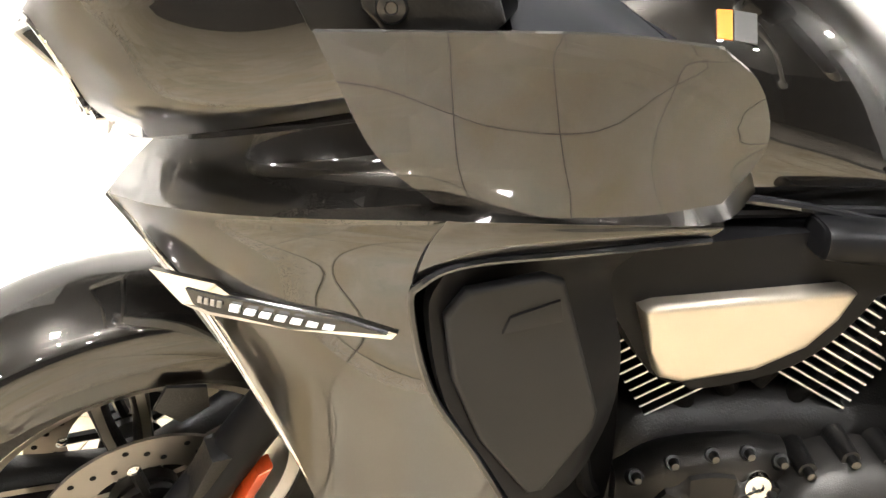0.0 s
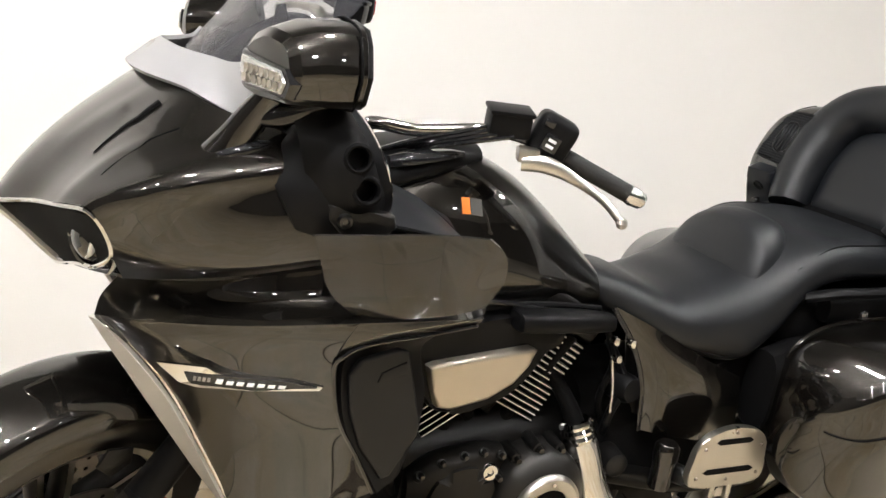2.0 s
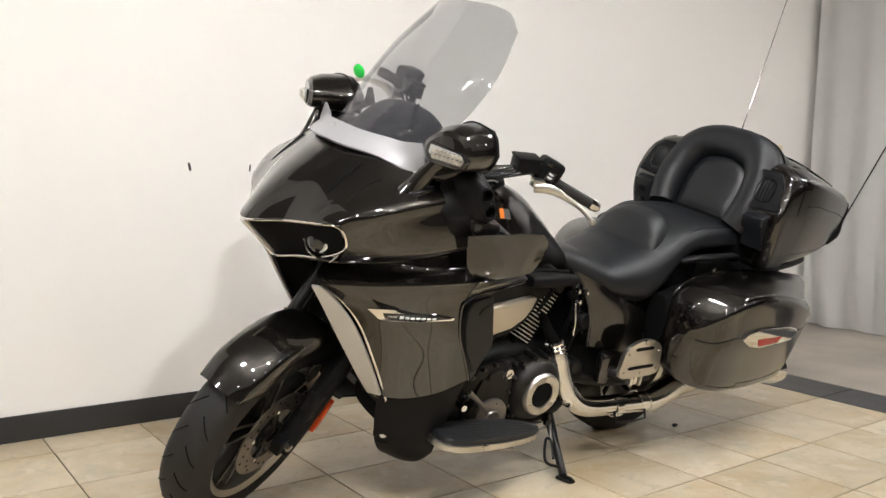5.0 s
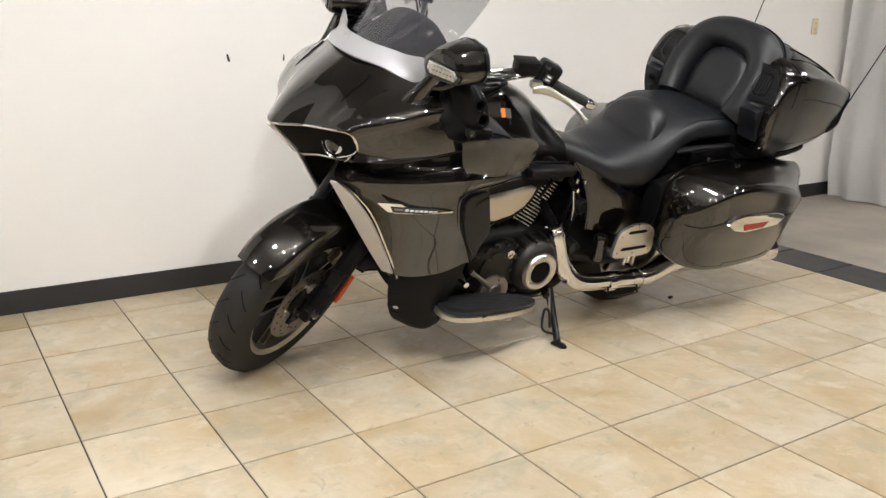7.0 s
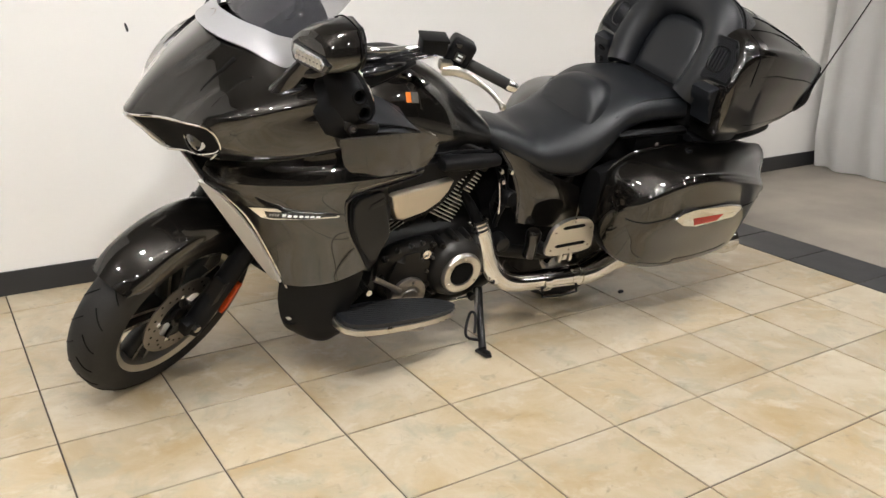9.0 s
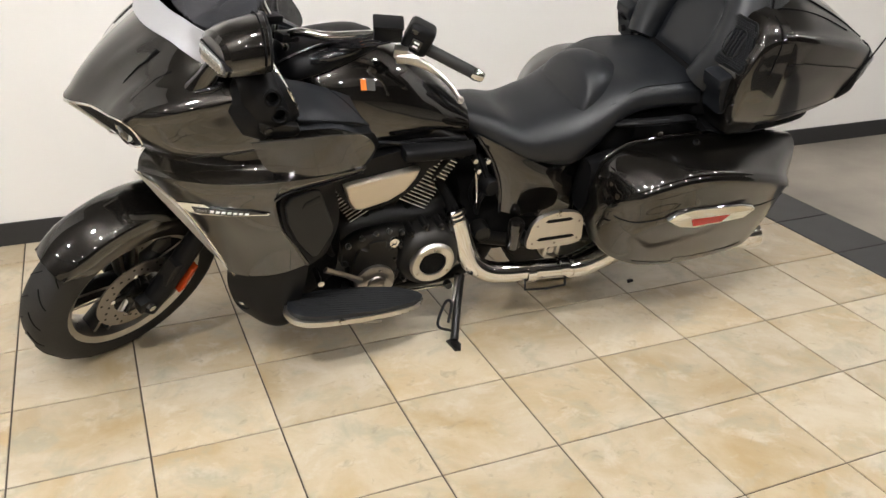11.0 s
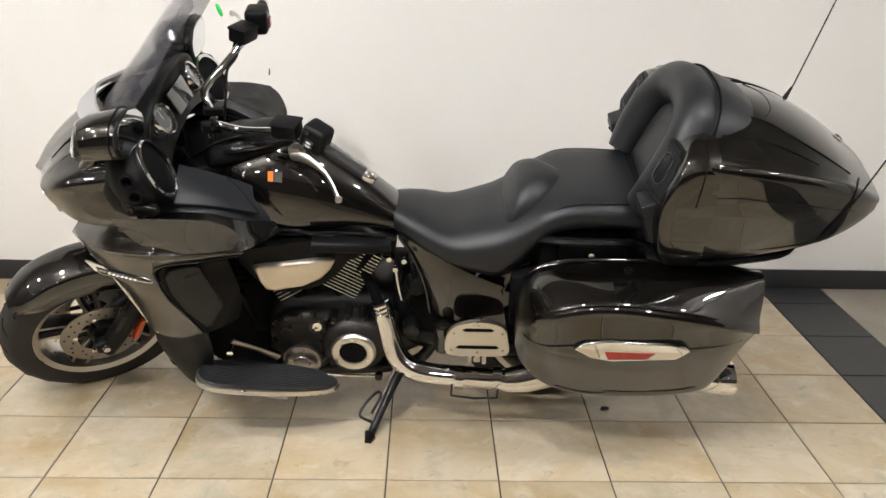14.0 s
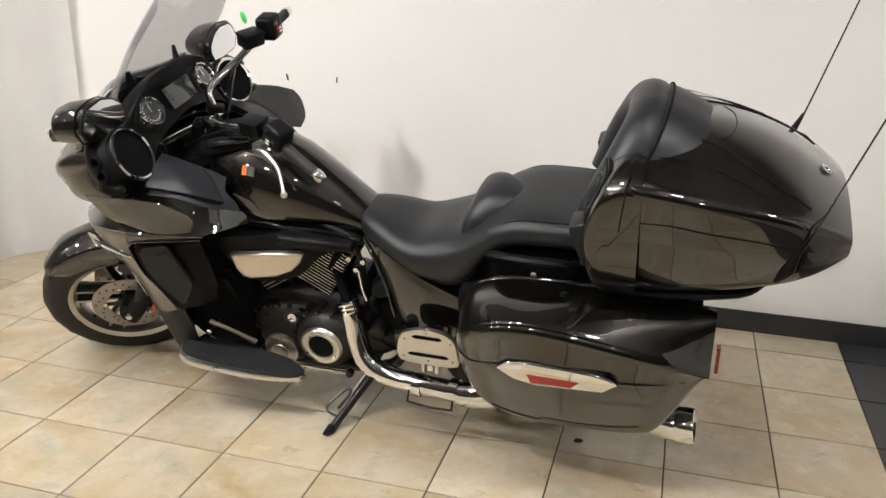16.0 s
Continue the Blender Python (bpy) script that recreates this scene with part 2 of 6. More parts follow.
def lathe(bm, prof, centre, axis, n=32, start=None):
    """Turn a profile of (radius, height) round an axis from a centre."""
    ax = Vector(axis).normalized()
    u = ax.orthogonal().normalized()
    w = ax.cross(u)
    rings = []
    for r, h in prof:
        c = Vector(centre) + ax * h
        rings.append([bm.verts.new(c)] if r < 1e-6 else [bm.verts.new(c + r * (math.cos(a) * u + math.sin(a) * w)) for a in (2 * math.pi * i / n for i in range(n))])
    for a, b in zip(rings, rings[1:]):
        for i in range(n):
            j = (i + 1) % n
            q = [a[0], b[j], b[i]] if len(a) == 1 else [a[i], a[j], b[0]] if len(b) == 1 else [a[i], a[j], b[j], b[i]]
            if len(a) > 1 or len(b) > 1:
                bm.faces.new(q)
    return bm


def patch(bm, grid, nu=12, nv=12, thick=0.004, mirror=False, ease=0):
    """A smooth skin through a net of points, given a thickness; ease evens out the inside of the net."""
    cols = [spline(row, nv) for row in grid]
    net = list(zip(*[spline([c[j] for c in cols], nu) for j in range(nv)]))
    if ease:
        a = np.array(net, float)
        for _ in range(ease):
            a[1:-1, 1:-1] = 0.5 * a[1:-1, 1:-1] + 0.125 * (a[:-2, 1:-1] + a[2:, 1:-1] + a[1:-1, :-2] + a[1:-1, 2:])
        net = [[tuple(p) for p in row] for row in a]
    done = []
    for s in ((1, -1) if mirror else (1,)):
        vs = [[bm.verts.new((x, y * s, z)) for x, y, z in row] for row in net]
        done += [bm.faces.new((vs[i][j], vs[i][j + 1], vs[i + 1][j + 1], vs[i + 1][j])) for i in range(nu - 1) for j in range(nv - 1)]
    bmesh.ops.remove_doubles(bm, verts=bm.verts, dist=1e-5)
    done = [f for f in done if f.is_valid]
    bmesh.ops.recalc_face_normals(bm, faces=done)
    if thick:
        bmesh.ops.solidify(bm, geom=done, thickness=thick)
    return bm


def loft(bm, secs, n=28, m=24, cap=True):
    """A closed body through sections (x, centre y, centre z, half width, half height, squareness, top width share)."""
    keys = np.array(secs, float)
    line = np.array(spline([tuple(k) for k in keys], m))
    rings = []
    for s in line:
        rings.append([bm.verts.new(ring_point(s, 2 * math.pi * j / n)) for j in range(n)])
    for a, b in zip(rings, rings[1:]):
        for j in range(n):
            bm.faces.new((a[j], a[(j + 1) % n], b[(j + 1) % n], b[j]))
    if cap:
        bm.faces.new(rings[0][::-1]), bm.faces.new(rings[-1])
    return bm


def ring_point(s, a):
    x, yc, zc, hw, hh, q, top = s
    c, d = math.cos(a), math.sin(a)
    zz = math.copysign(abs(d) ** (2 / q), d)
    yy = math.copysign(abs(c) ** (2 / q), c) * (1 - (1 - top) * (0.5 + 0.5 * zz))
    return Vector((x, yc + hw * yy, zc + hh * zz))


def on_loft(secs, x, a):
    """The place on a loft at a given x and angle."""
    k = np.array(secs, float)
    fine = np.array(spline([tuple(v) for v in k], 200))
    return ring_point([np.interp(x, fine[:, 0], fine[:, c]) for c in range(7)], a)


def plate(bm, outline, y0, y1, bevel=0.004, seg=2, m=None, rounded=0):
    """A slab with an outline in x and z between two y faces."""
    pts = [(x, 0, z) for x, z in outline]
    if rounded:
        pts = spline(pts, rounded, True)
    mm = m or Matrix()
    a = [bm.verts.new(mm @ Vector((p[0], y0, p[2]))) for p in pts]
    b = [bm.verts.new(mm @ Vector((p[0], y1, p[2]))) for p in pts]
    k = len(a)
    fs = [bm.faces.new(a), bm.faces.new(b[::-1])] + [bm.faces.new((a[i], b[i], b[(i + 1) % k], a[(i + 1) % k])) for i in range(k)]
    if bevel:
        es = list({e for f in fs[:2] for e in f.edges})
        bmesh.ops.bevel(bm, geom=es, offset=bevel, segments=seg, profile=0.6, affect="EDGES")
    return bm


def body(bm, stations, section, n=64, m=40, cap=True):
    """A closed skin through cross-sections; each station is (x, ...) and section() turns it into a ring of (y, z) points."""
    net = np.array([[(st[0], y, z) for y, z, _ in spline([(*p, 0) for p in section(st)], n, True)] for st in spline([tuple(v) for v in stations], m)])
    for _ in range(5):
        net[4:-4] = 0.5 * net[4:-4] + 0.25 * (net[3:-5] + net[5:-3])
    rings = [[bm.verts.new(p) for p in row] for row in net]
    for a, b in zip(rings, rings[1:]):
        for j in range(n):
            bm.faces.new((a[j], a[(j + 1) % n], b[(j + 1) % n], b[j]))
    if cap:
        bm.faces.new(rings[0][::-1]), bm.faces.new(rings[-1])
    return bm


def B():
    return bmesh.new()


def turned(bm, m):
    bmesh.ops.transform(bm, matrix=m, verts=bm.verts)
    return bm

# ---- the room ----
T = 0.376
X0, X1, Y0, Y1, ZC = -5.64, 8.0, -8.272, 1.335, 3.3
STRIPE_X, STRIPE_END = 8 * T, 8 * T + 0.335


def room():
    """Floor slab, walls and ceiling round the bike."""
    tagged(part("floor", box(B(), (X0, Y0, -0.2), (X1, Y1 + 0.1, -0.004)), GROUT, None), "dark brown grout bed under the floor tiles", "floor", kind="structure")
    tagged(part("wall_north", box(B(), (X0, Y1, -0.004), (X1, Y1 + 0.12, ZC)), WALL), "smooth off-white painted wall behind the motorcycle", "wall", kind="structure")
    # Three unseen walls added round the room; their darkness shapes the reflections.
    tagged(part("wall_south", box(B(), (X0, Y0 - 0.12, -0.004), (X1, Y0, ZC)), ROOM), "unseen dark wall across the showroom, added to dim reflections", "wall", kind="structure")
    tagged(part("wall_west", box(B(), (X0 - 0.12, Y0 - 0.12, -0.004), (X0, Y1 + 0.12, ZC)), ROOM), "unseen dark side wall, added to dim reflections", "wall", kind="structure")
    tagged(part("wall_east", box(B(), (X1, Y0 - 0.12, -0.004), (X1 + 0.12, Y1 + 0.12, ZC)), ROOM), "unseen dark end wall, added to dim reflections", "wall", kind="structure")
    tagged(part("ceiling", box(B(), (X0 - 0.12, Y0 - 0.12, ZC), (X1 + 0.12, Y1 + 0.12, ZC + 0.1)), CEILING), "unseen showroom ceiling, darkened to dim reflections", "ceiling", kind="structure")
    bm = B()
    plate(bm, [(X0, 0.0), (X1, 0.0), (X1, 0.104), (X0, 0.104)], Y1 - 0.012, Y1 - 0.0005, 0.003)
    tagged(part("baseboard", bm, BASE), "black vinyl baseboard along the white wall", "baseboard", kind="structure")
    bm = B()
    box(bm, (STRIPE_END, Y0, -0.004), (X1, Y1, -0.001))
    tagged(part("ground", bm, CONCRETE), "worn stained concrete floor past the dark border", "floor", kind="structure")


def ceiling_lights():
    first = None
    for x in (-5.2, -3.2, -1.2, 0.8, 2.8, 4.5):
        for y in (-4.6, -1.0):
            if first is None:
                first = empty("ceiling_light")
                bm = B()
                for a, b in (((-0.13, -0.13), (0.13, -0.11)), ((-0.13, 0.11), (0.13, 0.13)), ((-0.13, -0.11), (-0.11, 0.11)), ((0.11, -0.11), (0.13, 0.11))):
                    box(bm, (*a, -0.02), (*b, 0.0), 0.003, 1)
                part("frame", bm, WHITE_MARK, first)
                part("diffuser", box(B(), (-0.11, -0.11, -0.012), (0.11, 0.11, -0.002)), LIGHT, first)
                tagged(first, "square recessed white ceiling panel light, switched on", "ceiling light", "panel lights in the ceiling")
                first.matrix_basis = pose(x, y, ZC)
            else:
                copy_thing(first, pose(x, y, ZC))


def curtain(name, way, folds, seed, label, zt=3.2, tail=0.0):
    """Hanging cloth along a line on the floor, with uneven folds and a hem that trails."""
    rnd = random.Random(seed)
    n, rows = folds * 10, 14
    bm = B()
    ph = [rnd.uniform(-0.6, 0.6) for _ in range(folds + 2)]
    amp = [rnd.uniform(0.4, 1.2) for _ in range(folds + 2)]
    line = [Vector(p) for p in spline([(x, y, 0) for x, y in way], n + 1)]
    net = []
    for i in range(rows + 1):
        f = i / rows
        row = []
        for j, p in enumerate(line):
            k = j / n * folds
            w = int(k)
            d = 0.024 * (amp[w] * (1 - (k - w)) + amp[w + 1] * (k - w)) * math.sin(2 * math.pi * k + ph[w] * (1 - k + w) + ph[w + 1] * (k - w))
            d = d * (0.6 + 0.6 * f) + tail * max(0, f - 0.93) / 0.07 * (0.6 + 0.4 * math.sin(5 * k))
            t = (line[min(j + 1, n)] - line[max(j - 1, 0)]).normalized()
            row.append(bm.verts.new((p.x - t.y * d, p.y + t.x * d, 0.006 + (zt - 0.006) * (1 - f))))
        net.append(row)
    fs = [bm.faces.new((net[i][j], net[i][j + 1], net[i + 1][j + 1], net[i + 1][j])) for i in range(rows) for j in range(n)]
    bmesh.ops.solidify(bm, geom=fs, thickness=0.003)
    return tagged(part(name, bm, CLOTH), label, "curtain")


def wall_bits():
    bm = B()
    plate(bm, [(-0.035, -0.058), (0.035, -0.058), (0.035, 0.058), (-0.035, 0.058)], -0.006, 0.0, 0.003)
    out = part("wall_outlet", bm, IVORY)
    for z in (-0.02, 0.02):
        bm = B()
        plate(bm, [(-0.014, z - 0.012), (0.014, z - 0.012), (0.014, z + 0.012), (-0.014, z + 0.012)], -0.009, -0.006, 0.002)
        s = part("socket", bm, IVORY, out)
        bm = B()
        for dx in (-0.005, 0.005):
            box(bm, (dx - 0.001, -0.0095, z - 0.004), (dx + 0.001, -0.009, z + 0.005))
        part("slots", bm, BASE, s)
    out.matrix_basis = pose(OUTLET[0], Y1, OUTLET[1])
    tagged(out, "ivory plastic wall outlet with two sockets", "wall outlet")
    for i, (x, z, w, h, r) in enumerate(SPECKS):
        bm = B()
        plate(bm, [(-w, -h), (w * 0.6, -h), (w, h * 0.7), (-w * 0.2, h)], -0.0015, 0.002, 0, rounded=10)
        ob = part("wall_scuff", bm, BASE)
        ob.matrix_basis = pose(x, Y1 - 0.001, z, 0, r, 0)
        tagged(ob, "small dark scuff hole in the white wall", "wall scuff", "scuffs on the wall")


OUTLET = (4.668, 1.302)
SPECKS = [(0.215, 1.085, 0.006, 0.016, -20), (0.49, 1.086, 0.004, 0.014, 0)]


DEBRIS = (1.947, 0.081)


def floor_debris():
    """A dark crumb of rubber left on the tiles."""
    ob = part("rubber_crumb", loft(B(), [(-0.016, 0, 0.005, 0.004, 0.004, 2.2, 1), (-0.006, 0.002, 0.006, 0.010, 0.006, 2.4, 1), (0.008, -0.001, 0.006, 0.009, 0.006, 2.4, 1), (0.018, 0, 0.004, 0.004, 0.004, 2.2, 1)], 12, 8), RUBBER)
    ob.matrix_basis = pose(*DEBRIS, 0, 0, 0, 25)
    tagged(ob, "small dark rubber crumb lying on the beige tiles", "debris")


def tiles():
    """Floor tiles: the ones round the bike one by one, the rest of the floor joined."""
    g, h = 0.0028, 0.004
    floor = bpy.data.objects["floor"]

    def tile(bm, x0, y0, x1, y1):
        a = [(x0 + g, y0 + g), (x1 - g, y0 + g), (x1 - g, y1 - g), (x0 + g, y1 - g)]
        c = 0.0025
        t = [(x0 + g + c, y0 + g + c), (x1 - g - c, y0 + g + c), (x1 - g - c, y1 - g - c), (x0 + g + c, y1 - g - c)]
        lo = [bm.verts.new((*p, -h)) for p in a]
        mi = [bm.verts.new((*p, -0.0012)) for p in a]
        hi = [bm.verts.new((*p, 0.0)) for p in t]
        bm.faces.new(hi)
        for k in range(4):
            q = (k + 1) % 4
            bm.faces.new((lo[k], lo[q], mi[q], mi[k]))
            bm.faces.new((mi[k], mi[q], hi[q], hi[k]))

    def mesh(bm, m):
        me = bpy.data.meshes.new("tile")
        bmesh.ops.recalc_face_normals(bm, faces=bm.faces)
        bm.to_mesh(me)
        bm.free()
        me.materials.append(m)
        return me

    bm = B()
    tile(bm, 0, 0, T, T)
    whole = mesh(bm, TILE)
    bm = B()
    tile(bm, 0, 0, T, Y1 - 3 * T)
    cut = mesh(bm, TILE)
    rest = B()
    for i in range(int(X0 / T), 8):
        for j in range(int(Y0 / T), 4):
            if -9 <= i and -9 <= j:
                ob = new("tile", cut if j == 3 else whole)
                ob.parent = floor
                ob.location = (i * T, j * T, 0)
            else:
                tile(rest, i * T, j * T, (i + 1) * T, Y1 if j == 3 else (j + 1) * T)
    tagged(part("tiles_beyond", rest, TILE, floor, "rest of the beige tile floor", smooth=False), kind="stuff")
    bm = B()
    tile(bm, STRIPE_X, 0, STRIPE_END, T)
    dark = mesh(bm, STRIPE)
    bm = B()
    tile(bm, STRIPE_X, 0, STRIPE_END, Y1 - 3 * T)
    dcut = mesh(bm, STRIPE)
    for j in range(int(Y0 / T), 4):
        ob = new("border_tile", dcut if j == 3 else dark)
        ob.parent = floor
        ob.location = (0, j * T, 0)


room()


def track_light():
    """Small spotlights on a ceiling rail in front of the wall."""
    tl = empty("track_light")
    part("rail", box(B(), (-0.95, -0.018, -0.03), (0.95, 0.018, 0.0), 0.003, 1), WHITE_MARK, tl)
    for x in (-0.475, 0.475):
        ax = Vector((0.25, 0.75, -0.62)).normalized()
        c = Vector((x, 0, -0.12))
        hd = part("spot_head", lathe(B(), [(0, -0.06), (0.034, -0.055), (0.042, -0.03), (0.044, 0.05), (0.040, 0.052), (0.038, 0.044), (0, 0.044)], c, ax, 24), WHITE_MARK, tl)
        part("spot_lens", lathe(B(), [(0, 0.048), (0.036, 0.048), (0.036, 0.045), (0, 0.045)], c, ax, 24), SPOT, hd, "bright round spotlight lens")
        part("stem", tube(B(), [(x, 0, -0.03), (x, 0, -0.10)], 0.008, 0, 8), WHITE_MARK, hd)
    tl.matrix_basis = pose(-0.375, -1.95, ZC)
    tagged(tl, "white ceiling track with two small spotlights, switched on", "track light")


ceiling_lights()
track_light()
curtain("curtain", [(-1.02, 1.27), (-1.2, 1.24), (-1.36, 1.19), (-1.42, 1.0), (-1.43, 0.7), (-1.44, 0.3)], 3, 3, "white fabric curtain hanging beside the wall's end")
curtain("curtain", [(5.0, 1.27), (5.02, 0.6), (5.05, -0.2), (5.05, -1.9)], 8, 5, "long white fabric curtain trailing on the concrete floor", tail=0.08)
wall_bits()

# ---- the motorcycle ----
LEAN_DEG, BIKE_Y, BIKE_YAW = 14.0, 0.315, math.degrees(-0.022)
bike = empty("motorcycle")
bike.matrix_basis = pose(0, BIKE_Y, 0, 0, 0, BIKE_YAW) @ pose(0, 0, 0.004, LEAN_DEG, 0, 0)
tagged(bike, "dark grey-brown touring motorcycle with black seat, leaning on its sidestand", "motorcycle")

HEAD = Vector((-0.097, 0, 0))
RAKE = Vector((math.sin(radians(31)), 0, math.cos(radians(31))))
STEER = Matrix.Translation(HEAD) @ Matrix.Rotation(radians(32), 4, RAKE) @ Matrix.Translation(-HEAD) @ Matrix.Translation((-0.001, 0, 0.013))


def wheel(name, c, r, w, rim_r, m, label, spokes=5):
    """A tyre on a cast rim with pairs of spokes."""
    cx, cz = c
    wh = part(name, turned(lathe(B(), [(0.0, -0.06), (0.045, -0.06), (0.05, -0.045), (0.034, -0.03), (0.034, 0.03), (0.05, 0.045), (0.045, 0.06), (0.0, 0.06)], (cx, 0, cz), (0, 1, 0), 24), m), ENGINE, bike, label)
    prof = []
    hw = w / 2
    for i in range(25):
        a = math.pi * i / 24
        s = -math.cos(a)
        y = hw * math.copysign(abs(s) ** 0.75, s)
        rr = rim_r + (r - rim_r) * (math.sin(a) ** 0.55 if 0 < i < 24 else 0)
        prof.append((rr, y))
    part("tyre", turned(lathe(B(), [(rim_r - 0.012, -hw * 0.8)] + prof + [(rim_r - 0.012, hw * 0.8)], (cx, 0, cz), (0, 1, 0), 72), m), RUBBER, wh, "black road tyre with worn grooves")
    bm = B()
    for k in range(22):
        for s in (-1, 1):
            a = 2 * math.pi * k / 22 + (0.14 if s > 0 else 0)
            pts = []
            for q in range(5):
                f = q / 4
                yy = s * hw * (0.18 + 0.62 * f)
                t = min(1, abs(yy) / hw)
                i = math.acos(-math.copysign(t ** (1 / 0.75), yy))
                rr = rim_r + (r - rim_r) * math.sin(i) ** 0.55 + 0.0006
                aa = a + 0.16 * f
                pts.append((cx + rr * math.cos(aa), yy, cz + rr * math.sin(aa)))
            tube(bm, pts, 0.0022, 0, 4)
    tagged(part("tread_groove", turned(bm, m), NEAR_BLACK, wh), kind="stuff")
    h2 = hw * 0.86
    part("rim", turned(lathe(B(), [(rim_r + 0.004, -h2), (rim_r + 0.006, -h2 - 0.004), (rim_r - 0.004, -h2 - 0.006), (rim_r - 0.022, -h2 + 0.004), (rim_r - 0.03, -h2 + 0.03), (rim_r - 0.035, 0),
                                     (rim_r - 0.03, h2 - 0.03), (rim_r - 0.022, h2 - 0.004), (rim_r - 0.004, h2 + 0.006), (rim_r + 0.006, h2 + 0.004), (rim_r + 0.004, h2)], (cx, 0, cz), (0, 1, 0), 64), m), SILVER, wh, "machined silver rim lip")
    for k in range(spokes):
        for d in (-1, 1):
            a0 = 2 * math.pi * k / spokes + 0.35
            sp = []
            for rr, da in ((0.04, 0.42 * d), (rim_r * 0.55, 0.2 * d), (rim_r - 0.02, 0.13 * d)):
                sp.append((cx + rr * math.cos(a0 + da), 0, cz + rr * math.sin(a0 + da)))
            bm = B()
            tube(bm, sp, [0.015, 0.013, 0.017], 9, 8, flat=1.0)
            for v in bm.verts:
                v.co.y *= 2.0
            s = part("spoke", turned(bm, m), ENGINE, wh)
            bm = B()
            line = spline(sp, 7)
            va = []
            for i, p in enumerate(line):
                t = Vector(line[min(i + 1, 6)]) - Vector(line[max(i - 1, 0)])
                nrm = Vector((-t.z, 0, t.x)).normalized() * 0.006
                y = -0.031 - 0.006 * i / 6
                va.append([bm.verts.new(Vector((p[0], y, p[2])) + nrm), bm.verts.new(Vector((p[0], y, p[2])) - nrm)])
            fs = [bm.faces.new((a[0], a[1], b[1], b[0])) for a, b in zip(va, va[1:])]
            bmesh.ops.solidify(bm, geom=fs, thickness=0.006)
            part("spoke_face", turned(bm, m), SILVER, wh)
    return wh


def brake_disc(wh, c, y, r, m):
    cx, cz = c
    d = part("brake_disc", turned(lathe(B(), [(r * 0.60, y - 0.0025), (r, y - 0.0025), (r, y + 0.0025), (r * 0.60, y + 0.0025), (r * 0.60, y - 0.0025)], (cx, 0, cz), (0, 1, 0), 48), m), STEEL, bike, "drilled steel brake disc")
    bm = B()
    for k in range(30):
        a = 2 * math.pi * k / 30
        rr = r * (0.72, 0.81, 0.9)[k % 3]
        lathe(bm, [(0, -0.0034), (0.0045, -0.0034), (0.0045, 0.0034), (0, 0.0034)], (cx + rr * math.cos(a), y, cz + rr * math.sin(a)), (0, 1, 0), 8)
    tagged(part("drill_holes", turned(bm, m), NEAR_BLACK, d), kind="stuff")
    bm = B()
    for k in range(5):
        a = 2 * math.pi * k / 5 + 0.3
        tube(bm, [(cx + 0.035 * math.cos(a), y, cz + 0.035 * math.sin(a)), (cx + r * 0.68 * math.cos(a + 0.1), y, cz + r * 0.68 * math.sin(a + 0.1))], 0.009, 0, 6)
        ring = B()
        lathe(ring, [(0, -0.009), (0.004, -0.009), (0.010, -0.006), (0.010, 0.006), (0, 0.006)], (cx + r * 0.64 * math.cos(a + 0.1), y, cz + r * 0.64 * math.sin(a + 0.1)), (0, 1, 0), 12)
        part("disc_button", turned(ring, m), CHROME, d)
    lathe(bm, [(0.030, y - 0.006), (0.044, y - 0.006), (0.044, y + 0.006), (0.030, y + 0.006), (0.030, y - 0.006)], (cx, 0, cz), (0, 1, 0), 28)
    part("disc_carrier", turned(bm, m), ENGINE, d)


FW, RW = (0.0, 0.32), (1.70, 0.315)
fw = wheel("front_wheel", FW, 0.340, 0.135, 0.243, STEER, "front wheel with black and silver spokes")
brake_disc(fw, FW, -0.072, 0.149, STEER)
brake_disc(fw, FW, 0.072, 0.149, STEER)
wheel("rear_wheel", RW, 0.315, 0.20, 0.205, Matrix(), "wide rear wheel")


